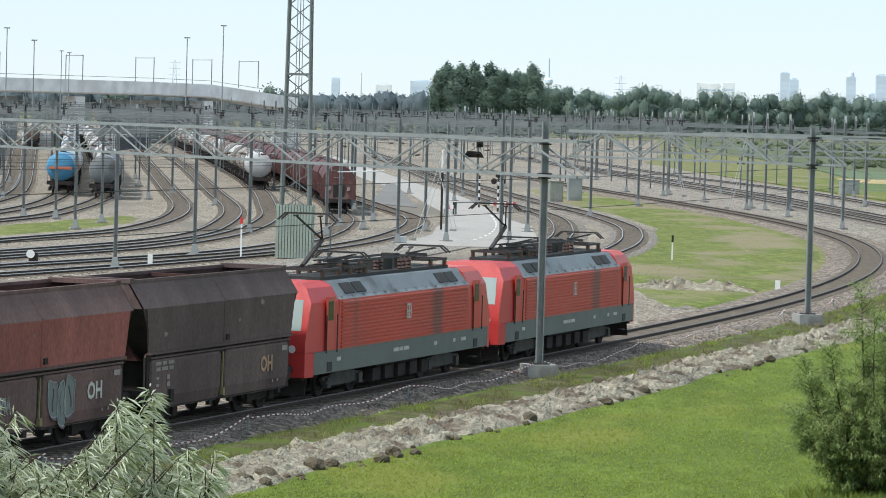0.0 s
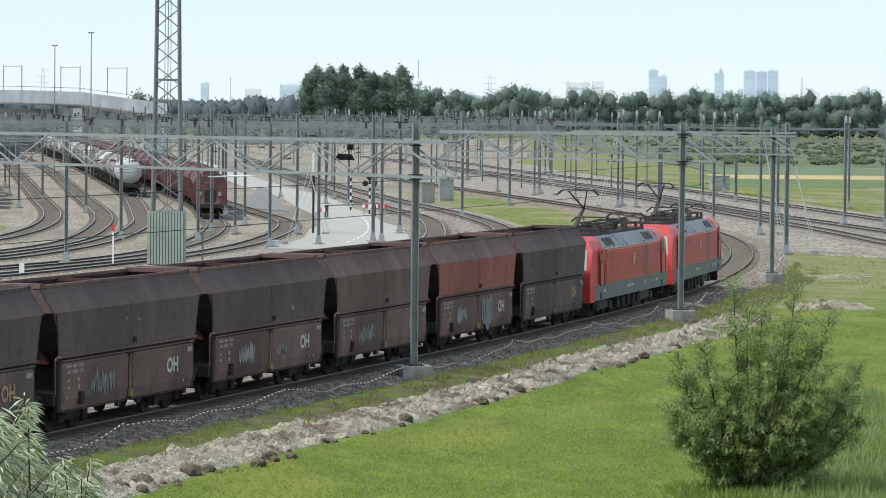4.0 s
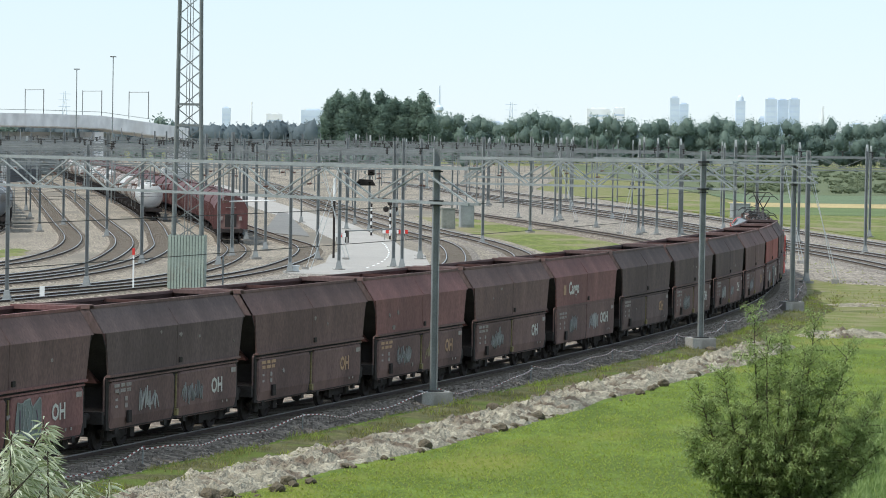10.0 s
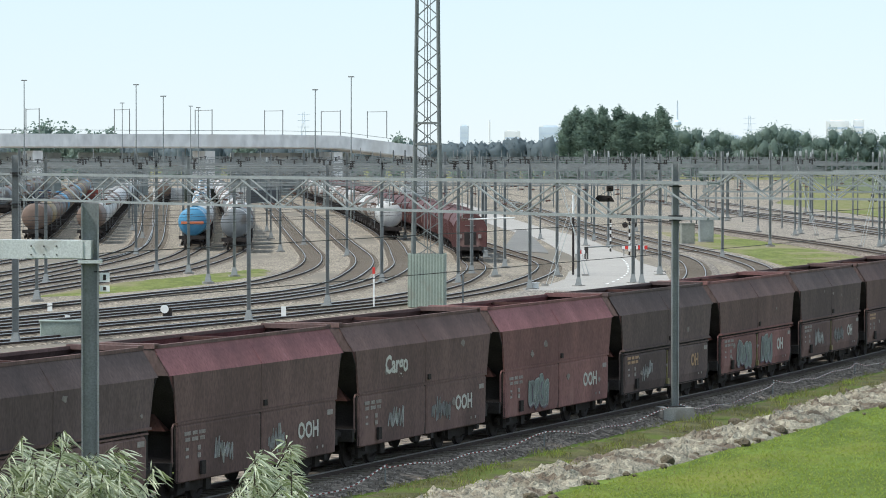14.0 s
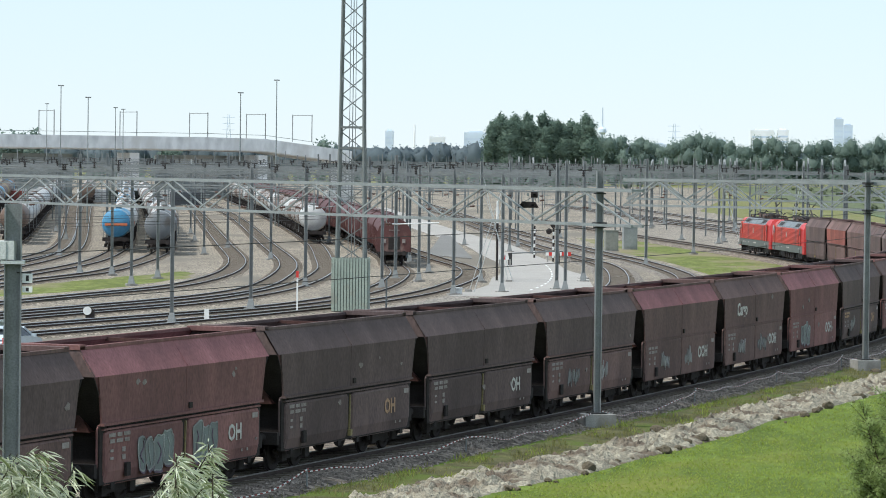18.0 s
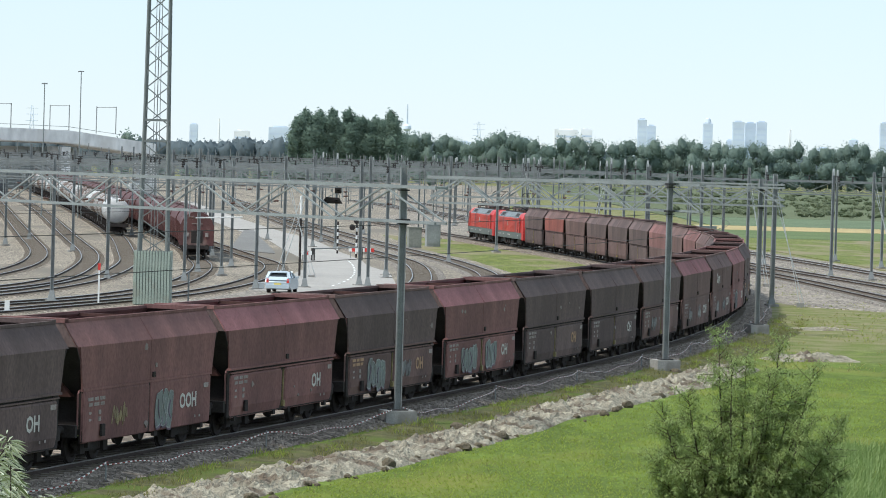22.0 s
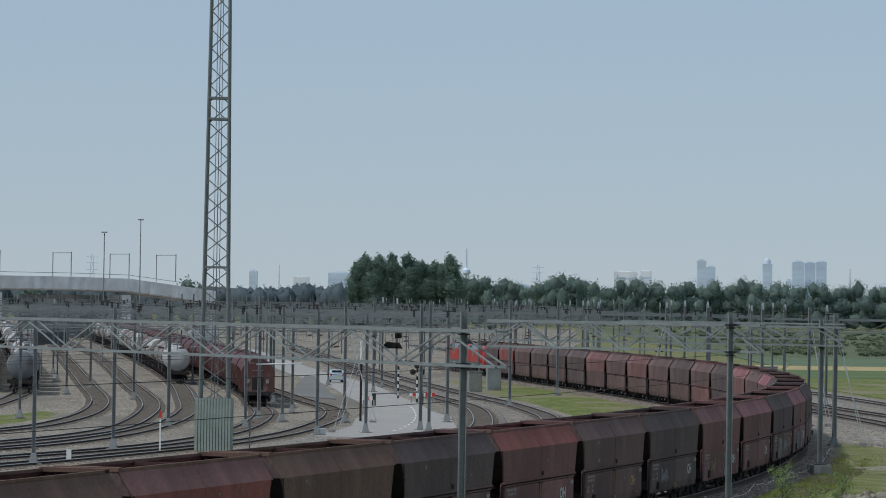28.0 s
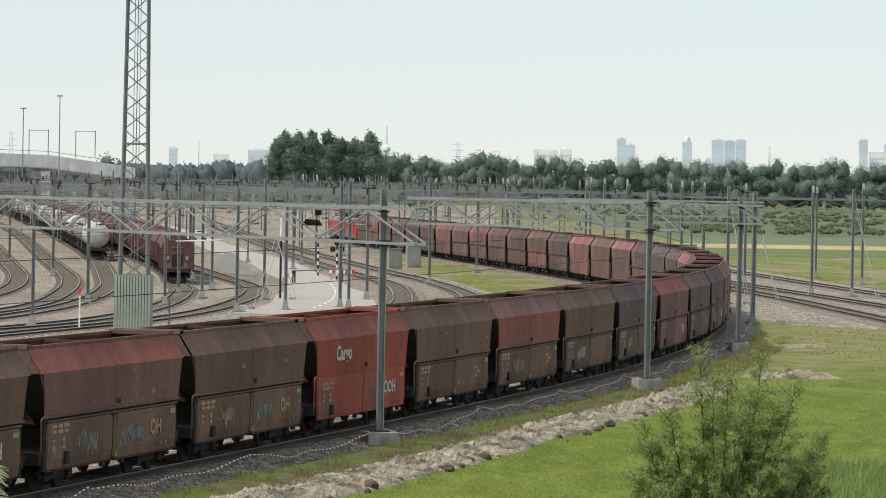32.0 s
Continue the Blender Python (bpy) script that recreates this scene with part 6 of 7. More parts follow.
def viaduct():
    root = thing("viaduct", "pale concrete railway viaduct behind the yard", "viaduct", kind="structure")
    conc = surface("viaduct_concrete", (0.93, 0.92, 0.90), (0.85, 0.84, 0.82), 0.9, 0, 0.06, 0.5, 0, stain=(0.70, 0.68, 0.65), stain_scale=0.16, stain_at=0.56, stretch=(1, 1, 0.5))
    way = spline([(-420, 690), (-260, 745), (-142, 800), (-98, 826), (-70, 848), (-55, 858)], 20)
    fall = lambda x: max(0.0, x + 76) * 0.13
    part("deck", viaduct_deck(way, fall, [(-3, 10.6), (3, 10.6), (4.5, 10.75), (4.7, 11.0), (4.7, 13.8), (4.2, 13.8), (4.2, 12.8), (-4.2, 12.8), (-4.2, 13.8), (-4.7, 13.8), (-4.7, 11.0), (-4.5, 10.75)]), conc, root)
    n = 0
    for i in range(0, len(way), 2):
        x, y, h = way[i]
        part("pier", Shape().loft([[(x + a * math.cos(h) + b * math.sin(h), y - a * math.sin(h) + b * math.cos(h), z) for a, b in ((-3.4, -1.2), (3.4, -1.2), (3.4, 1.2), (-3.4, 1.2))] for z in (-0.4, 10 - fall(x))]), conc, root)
    panel = surface("screen_panel", (0.40, 0.43, 0.41), (0.32, 0.345, 0.33), 0.85, 0, 0.1, 1.0, 0, stain=(0.5, 0.5, 0.47), stain_scale=0.08)
    for i in range(1, len(way) - 1):
        x, y, h = way[i]
        if fall(x) < 1.5 and i % 4:
            part("screen_wall", Shape().loft([[(x + a * math.sin(h) - 5 * math.cos(h), y + a * math.cos(h) + 5 * math.sin(h), z) for a in (-8.6, 8.6)] + [(x + a * math.sin(h) - 5.3 * math.cos(h), y + a * math.cos(h) + 5.3 * math.sin(h), z) for a in (8.6, -8.6)] for z in (-0.4, 9.6)]), panel, root, "grey concrete screen wall")
    part("railing", viaduct_deck(way, fall, [(4.45, 14.6), (4.5, 14.6), (4.5, 14.7), (4.45, 14.7)]), M["galvanised"], root)
    for i in range(1, len(way)):
        x, y, h = way[i]
        sh = Shape()
        if fall(x) > 2:
            continue
        for o in (-4.4, 4.4):
            sh.box((x + o * math.cos(h), y - o * math.sin(h), 16.3), (0.2, 0.2, 6.4))
        sh.beam((x - 4.4 * math.cos(h), y + 4.4 * math.sin(h), 19.3), (x + 4.4 * math.cos(h), y - 4.4 * math.sin(h), 19.3), 0.14)
        part("line_mast", sh, M["steel"], root)


viaduct()

# dark containers and machines under the viaduct, pale boxes added for white walls
for x, y, c in ((-118, 690, (0.05, 0.08, 0.14)), (-108, 690, (0.30, 0.07, 0.05)), (-104, 640, (0.06, 0.07, 0.09)), (-90, 720, (0.07, 0.09, 0.07)), (-60, 760, (0.35, 0.10, 0.05)), (-75, 700, (0.10, 0.11, 0.12)), (-112, 730, (0.75, 0.75, 0.73)), (-98, 735, (0.72, 0.73, 0.72)), (-84, 745, (0.75, 0.74, 0.70)), (-66, 750, (0.70, 0.72, 0.73)), (-125, 720, (0.74, 0.74, 0.72)), (-50, 770, (0.72, 0.72, 0.70))):
    root = thing("container", "weathered freight container standing at the yard's end", "container", "containers under the viaduct", at=pose(x, y, -0.25, 0, 0, 20))
    m = surface("container_paint", c, None, 0.6, 0, 0.5, 8, 0.05)
    part("box", Shape().box((0, 0, 1.3), (6.0, 2.4, 2.6)), m, root)
    for k in range(10):
        part("rib", Shape().box((-2.7 + k * 0.6, -1.22, 1.3), (0.25, 0.06, 2.4)), m, root)

# tall floodlight masts
for x, y, top in ((-41.2, 500, 20.1), (-46.2, 500, 18.3), (-71.2, 500, 19.0), (-67.4, 500, 17.4), (-86.9, 500, 19.6), (-102.4, 700, 19.3), (-89.0, 700, 18.7), (-87.5, 700, 18.4)):
    root = thing("light_mast", "slender grey floodlight mast over the yard", "light mast", "yard floodlight masts", at=pose(x, y, -0.2))
    part("pole", Shape().tube((0, 0, 0), (0, 0, top), 0.11, 8, 0.06), M["galvanised"], root)
    part("lamp_head", Shape().box((0, 0, top + 0.1), (0.8, 0.3, 0.16)), M["steel"], root)


# ---- trees of the distance ----
def rand_dir(r):
    while True:
        v = Vector((r.uniform(-1, 1), r.uniform(-1, 1), r.uniform(-1, 1)))
        if 0.05 < v.length < 1:
            return v.normalized()


def foliage(sh, r, centre, radii, count, size, heart=0.68):
    """Leaf clumps on and inside an uneven ellipsoid, closed within by a rough heart."""
    rows = []
    for i in range(6):
        a = math.pi * (i + 0.5) / 6
        row = []
        for j in range(9):
            b = 2 * math.pi * j / 9
            d = Vector((math.sin(a) * math.cos(b), math.sin(a) * math.sin(b), math.cos(a)))
            k = heart * (0.72 + 0.42 * noise.noise(Vector(centre) * 0.31 + d * 2.2)) * r.uniform(0.85, 1.15)
            row.append((centre[0] + d.x * radii[0] * k, centre[1] + d.y * radii[1] * k, centre[2] + d.z * radii[2] * k))
        rows.append(row)
    sh.loft(rows)
    for _ in range(count):
        d = rand_dir(r)
        lump = 0.72 + 0.42 * noise.noise(Vector(centre) * 0.31 + d * 2.2)
        k = lump * r.uniform(0.68, 1.02)
        p = Vector((centre[0] + d.x * radii[0] * k, centre[1] + d.y * radii[1] * k, centre[2] + d.z * radii[2] * k))
        n = (d + rand_dir(r) * 0.9).normalized()
        a = n.orthogonal().normalized()
        b = n.cross(a)
        s = size * r.uniform(0.6, 1.3)
        sh.add([p + a * s, p + b * s * 0.8 + n * s * 0.3, p - a * s * 0.9, p - b * s * 0.7 - n * s * 0.2], [(0, 1, 2, 3)])


# leaf greens are lifted and blued to carry the haze of distance
M["wood_leaf_hazed"] = leafy("wood_leaf_hazed", (0.15, 0.215, 0.17), (0.20, 0.27, 0.205), 0.7, 0.5)
M["belt_leaf_hazed"] = leafy("belt_leaf_hazed", (0.185, 0.25, 0.215), (0.24, 0.31, 0.255), 0.7, 0.5)
M["far_leaf_hazed"] = leafy("far_leaf_hazed", (0.17, 0.215, 0.235), (0.20, 0.245, 0.265), 0.8, 0.5)
M["bark"] = surface("bark", (0.11, 0.085, 0.06), (0.06, 0.05, 0.04), 0.9, 0, 3, 20, 0.3)


def poplar(seed, high):
    r = random.Random(seed)
    root = thing("poplar", "tall dense dark green poplar in a group", "tree", "poplars of the wood")
    part("trunk", Shape().tube((0, 0, 0), (0.2, 0, high * 0.8), 0.4, 8, 0.1), M["bark"], root)
    sh = Shape()
    for i in range(7):
        a = r.uniform(0, 6.28)
        sh.tube((0, 0, high * (0.2 + 0.08 * i)), (math.cos(a) * 2.2, math.sin(a) * 2.2, high * (0.34 + 0.08 * i)), 0.14, 5, 0.04)
    part("limb", sh, M["bark"], root)
    sh = Shape()
    for i in range(10):
        z = high * (0.10 + 0.096 * i)
        w = 4.6 * (0.85 if i < 1 else 1.0) * (1 - 0.38 * (max(0, i - 5) / 4) ** 2)
        foliage(sh, r, (r.uniform(-0.9, 0.9), r.uniform(-0.9, 0.9), z), (w, w, high * 0.18), 460, 0.32)
    part("crown", sh, M["wood_leaf_hazed"], root, smooth=True)
    return root


protos = [poplar(s, h) for s, h in ((1, 29.4), (2, 30.2), (3, 28.8))]
r = random.Random(9)
for i in range(22):
    x = -32.0 + i * 1.82 + r.uniform(-0.6, 0.6)
    m = pose(x, 1400 + (i % 2) * 9 + r.uniform(-2, 2), -0.4, 0, 0, r.uniform(0, 360)) @ Matrix.Diagonal((1.2, 1.0, r.uniform(0.9, 1.03) * (0.74, 0.86, 0.95, 1.0)[min(i, 3)] * (1.0 if i < 21 else 0.9), 1.0))
    if i < 3:
        protos[i].matrix_basis = m
    else:
        copy_thing(protos[i % 3], m)

belt = Shape()
x = 8.0
while x < 420:
    h = 20.5 + 5 * noise.noise((x * 0.045, 1.0, 0)) + r.uniform(-2, 2.4)
    for k in range(3):
        foliage(belt, r, (x + r.uniform(-1, 1), 1500 + r.uniform(-10, 10), h * (0.2 + 0.27 * k)), (5.0, 4.6, h * 0.28), 330, 0.31)
    x += r.uniform(2.2, 4.0)
solo("tree_belt", belt, M["belt_leaf_hazed"], "long belt of green trees across the polder", "trees", kind="stuff", smooth=True)
belt = Shape()
x = -560.0
while x < 900:
    h = 21 + 6 * noise.noise((x * 0.02, 5.0, 0)) + r.uniform(0, 3)
    foliage(belt, r, (x, 2500 + r.uniform(-30, 30), h * 0.4), (11, 8, h * 0.6), 130, 0.75, 0.84)
    x += r.uniform(2.8, 5.2)
solo("far_woods", belt, M["far_leaf_hazed"], "pale distant woods along the horizon", "trees", kind="stuff", smooth=True)
belt = Shape()
for i in range(760):
    y = 715 + 600 * r.random() ** 1.5
    x = 40 + 0.03 * y + (20 + 0.16 * y) * r.random()
    foliage(belt, r, (x, y, 0.35), (r.uniform(1.2, 2.6), 1.1, r.uniform(0.5, 1.1)), 26, 0.28)
# bush greens are dulled and lightened in place of haze
solo("orchard_bushes", belt, leafy("orchard_leaf_hazed", (0.165, 0.20, 0.115), (0.22, 0.25, 0.155), 0.7, 0.5), "low dull green orchard bushes on the polder", "orchard", kind="stuff")
belt = Shape()
x = -330.0
while x < 30:
    foliage(belt, r, (x, 1300 + r.uniform(-20, 20), 2.6), (4.0, 3.5, 3.6 + r.uniform(0, 2.4)), 60, 0.4)
    x += r.uniform(3.0, 5.0)
solo("scrub", belt, M["belt_leaf_hazed"], "low scrub closing the far end of the yard", "shrubs", kind="stuff")
# single trees at the left over the viaduct
belt = Shape()
for x, y, h in ((-175, 1000, 19), (-168, 1000, 21), (-160, 1000, 18), (-150, 1000, 18), (-164, 1006, 20), (-171, 1004, 20), (-155, 1003, 18.5), (-112, 1000, 16), (-69, 1000, 17)):
    foliage(belt, r, (x, y, h * 0.6), (5.0 if h < 20.5 else 4, 4, h * 0.4), 320, 0.5)
solo("trees_behind_viaduct", belt, M["belt_leaf_hazed"], "rounded dark trees behind the viaduct", "trees", kind="stuff")

# fields to the right of the main line
for x0, y0, y1, rgb, label in ((47, 492, 552, (0.15, 0.20, 0.085), "blue-green crop field"), (50, 553, 592, (0.50, 0.40, 0.20), "strip of ripe yellow corn"), (55, 593, 690, (0.16, 0.21, 0.12), "grey-green crop field"), (56, 691, 1490, (0.15, 0.175, 0.095), "dull green orchard ground")):
    sheet("field", [(x0, y0), (x0 + 420, y0 + 20), (x0 + 460, y1 + 20), (x0 + 2, y1)], -0.22, surface("field_crop", rgb, tuple(c * 0.75 for c in rgb), 0.95, 0, 0.08, 2.0, 0.3), label + " beyond the railway", 0.2)
sheet("rail_verge", [(52, 290), (80, 290), (120, 470), (100, 500), (36, 640), (29, 640), (40.5, 500), (46, 420)], -0.235, M["meadow"], "yellow-green verge beside the main line", 0.2)

# ---- city on the horizon ----
CITY = [(313.1, 10.8, 63.9, "blue"), (324.1, 10.8, 56.8, "blue"), (332.3, 4.7, 41.6, "pale"), (391.4, 11.4, 62.0, "blue"), (427.8, 14.1, 65.1, "blue"), (442.0, 12.8, 64.2, "deep"), (455.4, 12.8, 65.9, "blue"),
        (417.4, 8.1, 42.7, "blue"), (222.7, 28.2, 50.6, "pale"), (247.2, 14.1, 51.9, "pale"), (-219.3, 10.1, 44.8, "blue"), (-162.2, 19.5, 38.4, "pale"), (-116.7, 28.9, 44.3, "blue"), (172.9, 15.5, 38.4, "blue"),
        (601.8, 10.8, 70.7, "blue"), (618.4, 21.5, 56.1, "pale"), (565.5, 11.4, 49.1, "blue"), (632, 10.8, 66.3, "blue"), (340, 20, 34, "pale"), (196, 12, 33, "pale"), (100, 22, 33, "blue"), (-60, 24, 34, "blue"), (530, 18, 38, "blue")]
# distance haze is put into these pale bluish skyline colours
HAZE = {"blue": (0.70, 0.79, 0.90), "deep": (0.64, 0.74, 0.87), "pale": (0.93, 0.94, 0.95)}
HAZED_FACADE = {k: surface("hazed_facade_" + k, c, tuple(v * 0.9 for v in c), 0.7, 0, 0.02, 0.03, 0) for k, c in HAZE.items()}
HAZED_FACADE["pane"] = surface("hazed_facade_pane", (0.64, 0.73, 0.85), (0.61, 0.70, 0.83), 0.5, 0, 0.02, 0.03, 0)
for i, (x, w, top, tone) in enumerate(CITY):
    root = thing("tower_block", "hazy pale blue high-rise on the city skyline", "building", "city skyline", at=pose(x * (1 + 0.004 * i), 4300 * (1 + 0.004 * i), -0.4))
    part("block", Shape().box((0, 0, top / 2), (w, 9, top)), HAZED_FACADE[tone], root)
    part("roof", Shape().box((0, 0, top + 0.8), (w * 0.6, 6, 1.6)), HAZED_FACADE[tone], root)
    if i == 3:
        part("crown", Shape().turned((0, 0, 60), (0, 0, 69), [(0, 4.4), (0.4, 4.2), (0.8, 3.2), (1, 1.5)], 16), HAZED_FACADE[tone], root)
    n = max(2, int(top / 7))
    for k in range(n):
        part("window_band", Shape().box((0, -4.52, 4 + k * (top - 6) / n), (w * 0.86, 0.1, 2.2)), HAZED_FACADE["pane"], root)
root = thing("observation_tower", "slender hazy observation tower with a pod", "tower", at=pose(33.6, 4300, -0.4))
part("shaft", Shape().tube((0, 0, 0), (0, 0, 74), 2.2, 10, 0.7), HAZED_FACADE["blue"], root)
part("pod", Shape().turned((0, 0, 42), (0, 0, 51), [(0, 2.2), (0.3, 4.8), (0.7, 4.8), (1, 2.2)], 14), HAZED_FACADE["blue"], root)
root = thing("bridge_pylon", "white leaning bridge pylon on the skyline", "bridge", at=pose(488.7, 4300, -0.4))
part("leg", Shape().beam((-2.5, 0, 0), (1.5, 0, 57), 2.2), HAZED_FACADE["pale"], root)
part("brace", Shape().beam((3.0, 0, 0), (1.5, 0, 57), 1.4), HAZED_FACADE["pale"], root)
root = thing("chimney", "thin pale chimney on the horizon", "chimney", at=pose(-189.3, 4300, -0.4))
part("shaft", Shape().tube((0, 0, 0), (0, 0, 51), 1.3, 10, 0.8), HAZED_FACADE["pale"], root)
for x, h in ((83.0, 42.0), (-287.0, 45.0)):
    root = thing("power_pylon", "faint grey lattice power pylon far away", "pylon", "power pylons", at=pose(x, 3000, -0.4))
    for s in (-1, 1):
        part("leg", Shape().beam((s * 3.2, 0, 0), (s * 0.6, 0, h), 0.5), HAZED_FACADE["blue"], root)
    for z in (0.72, 0.84, 0.95):
        part("arm", Shape().beam((-5, 0, h * z), (5, 0, h * z), 0.4), HAZED_FACADE["blue"], root)
    for k in range(6):
        part("brace", Shape().beam((-2.8 + k * 0.4, 0, h * k / 7), (2.4 - k * 0.35, 0, h * (k + 1) / 7), 0.3), HAZED_FACADE["blue"], root)


# ---- the car on the road ----
def hatchback():
    root = thing("car", "small silver-blue hatchback driving along the road", "car")
    paint = surface("car_paint", (0.60, 0.68, 0.73), (0.56, 0.64, 0.69), 0.3, 0.2, 1.0, 30, 0)
    w = 0.86
    side = [(-1.98, 0.42), (-2.02, 0.75), (-1.9, 0.98), (-1.15, 1.02), (1.0, 0.98), (1.75, 0.82), (1.98, 0.62), (1.98, 0.34), (1.2, 0.24), (-1.5, 0.24)]
    part("body", Shape().loft([[(x * k, y, z) for x, z in side] for y, k in ((-w, 0.97), (-w * 0.8, 1.0), (w * 0.8, 1.0), (w, 0.97))]), paint, root, smooth=30)
    cabin = [(-1.88, 0.96), (-1.42, 1.38), (-0.6, 1.45), (0.2, 1.38), (1.05, 0.96)]
    part("cabin", Shape().loft([[(x, -w * 0.9, 0.96) if i in (0, 4) else (x, -w * 0.72, z) for i, (x, z) in enumerate(cabin)], [(x, w * 0.9, 0.96) if i in (0, 4) else (x, w * 0.72, z) for i, (x, z) in enumerate(cabin)]]), M["glass"], root, "dark tinted windows")
    part("roof", Shape().loft([[(x, y * k, z) for y in (-0.6, -0.35, 0.35, 0.6) for z in (1.40 + zz - 0.12 * abs(y),)] + [(x, y * k, 1.36) for y in (0.6, -0.6)] for x, k, zz in ((-1.45, 0.92, 0.03), (-1.1, 1, 0.09), (-0.5, 1, 0.11), (0.1, 0.98, 0.07), (0.25, 0.94, 0.03))]), paint, root, smooth=40)
    for s in (-1, 1):
        for a, b in (((-1.84, 0.97), (-1.44, 1.38)), ((-0.55, 0.97), (-0.5, 1.44)), ((0.98, 0.97), (0.22, 1.39))):
            part("pillar", Shape().beam((a[0], s * w * 0.88, a[1]), (b[0], s * w * 0.71, b[1]), 0.2 if a[0] < -1 else 0.1), paint, root)
        for x in (-1.2, 1.25):
            wh = part("wheel", Shape().turned((x, s * 0.62, 0.3), (x, s * 0.84, 0.3), [(0, 0.1), (0, 0.3), (0.9, 0.3), (1, 0.26)], 18), M["under"], root)
            part("hubcap", Shape().turned((x, s * 0.84, 0.3), (x, s * 0.855, 0.3), [(0, 0.2), (1, 0.18)], 14), M["galvanised"], wh)
        part("tail_light", Shape().box((-1.96, s * 0.7, 0.85), (0.12, 0.16, 0.26)), M["red"], root)
        part("headlight", Shape().box((1.9, s * 0.62, 0.66), (0.12, 0.35, 0.16)), M["white"], root)
        part("mirror", Shape().box((0.7, s * 0.95, 1.02), (0.12, 0.2, 0.14)), paint, root)
    part("number_plate", Shape().box((-2.03, 0, 0.62), (0.02, 0.5, 0.12)), plain("plate", (0.7, 0.55, 0.08)), root)
    part("bumper", Shape().box((-2.0, 0, 0.46), (0.14, 1.6, 0.26)), paint, root)
    part("hatch", Shape().loft([[(-2.03, -0.78, 0.9), (-2.03, 0.78, 0.9), (-1.78, 0.70, 1.12), (-1.78, -0.70, 1.12)], [(-1.9, -0.78, 0.9), (-1.9, 0.78, 0.9), (-1.7, 0.70, 1.12), (-1.7, -0.70, 1.12)]]), paint, root)
    part("spoiler", Shape().box((-1.5, 0, 1.4), (0.22, 1.1, 0.05)), paint, root)
    return root


CAR = hatchback()
CAR_T = [0, 17, 19, 20.5, 21.5, 23, 24, 25, 26, 28, 30, 32]
CAR_AT = [(-124, -190), (-32, 147), (-20.2, 187), (-12.0, 217), (-7.6, 238), (-3.8, 268), (-3.2, 297), (-4.3, 330), (-6.5, 360), (-11.6, 418), (-17.0, 478), (-23.2, 538)]


# ---- near plants ----
def blade(sh, p, way, length, width, droop=0.0):
    """A narrow leaf: two bent quads to a point."""
    way = way.normalized()
    side = way.cross(Vector((0, 0, 1)))
    side = (side if side.length > 0.05 else Vector((1, 0, 0))).normalized() * (width / 2)
    m = p + way * length * 0.5 - Vector((0, 0, droop * length * 0.36))
    e = p + way * length - Vector((0, 0, droop * length))
    sh.add([p, m - side, e, m + side], [(0, 1, 2), (0, 2, 3)])


M["willow_leaf"] = leafy("willow_leaf", (0.19, 0.235, 0.085), (0.82, 0.84, 0.68), 0.35, 0.4)
M["shrub_leaf"] = leafy("shrub_leaf", (0.20, 0.26, 0.09), (0.39, 0.47, 0.19), 0.6, 0.5)
M["blade"] = leafy("grass_blade", (0.215, 0.278, 0.044), (0.34, 0.39, 0.09), 0.7, 0.6)
M["dry_blade"] = leafy("dry_blade", (0.15, 0.165, 0.055), (0.28, 0.26, 0.11), 0.8, 0.6)
M["straw_blade"] = leafy("straw_blade", (0.25, 0.26, 0.085), (0.40, 0.38, 0.17), 0.8, 0.6)
M["reed"] = leafy("reed_blade", (0.17, 0.25, 0.07), (0.34, 0.42, 0.17), 0.6, 0.5)


def willow():
    r = random.Random(21)
    root = thing("willow", "pale grey-green willow with long narrow drooping leaves", "tree", at=pose(-4.97, 32.6, -0.30))
    part("trunk", Shape().tube((0, 0.6, 0), (0.1, 0.3, 3.2), 0.22, 10, 0.14), M["bark"], root)
    limbs, leaves, twigs = Shape(), Shape(), Shape()
    heads = []
    for i in range(16):
        a = r.uniform(0, 6.28)
        e = Vector((math.cos(a) * r.uniform(0.5, 1.9), math.sin(a) * r.uniform(0.3, 1.2), r.uniform(4.6, 6.3)))
        limbs.tube((0.1, 0.3, 3.1), e, 0.07, 6, 0.02)
        heads.append(e)
    tops = [(-2.4, 6.75), (-1.9, 7.0), (-1.4, 6.9), (-0.9, 6.75), (-0.5, 7.05), (-0.1, 6.9), (0.25, 6.75), (0.7, 6.45), (1.3, 6.5), (1.62, 6.95), (1.9, 6.3), (2.1, 6.45), (0.3, 6.3), (1.0, 6.1)]
    for i in range(840):
        if i < 200:
            tx, tz = tops[i % len(tops)]
            tip = Vector((tx + r.uniform(-0.25, 0.25), r.uniform(-0.9, 0.7), tz - r.uniform(0, 0.45)))
        else:
            tip = Vector((r.uniform(-2.8, 2.0), r.uniform(-1.4, 0.2), r.uniform(4.6, 6.5)))
            tip.z = min(tip.z, 6.55 - 0.18 * abs(tip.x + 0.8))
        src = tip + Vector((r.uniform(-0.6, 0.1), r.uniform(0, 0.4), -r.uniform(0.35, 0.75)))
        twigs.tube(src, tip, 0.012, 4, 0.004)
        for k in range(62):
            t = k / 62
            p = src.lerp(tip, t)
            a = r.uniform(0, 6.28)
            way = Vector((math.cos(a), math.sin(a), r.uniform(-0.6, 0.3))) * 0.8 + (tip - src).normalized() * 0.7 + Vector((0.45, -0.2, -0.25))
            blade(leaves, p, way, r.uniform(0.14, 0.25), r.uniform(0.014, 0.021), r.uniform(0.3, 0.9))
    part("limb", limbs, M["bark"], root)
    tagged(part("twig", twigs, M["bark"], root), kind="stuff")
    tagged(part("leaves", leaves, M["willow_leaf"], root, "long narrow silvery leaves"), kind="stuff")


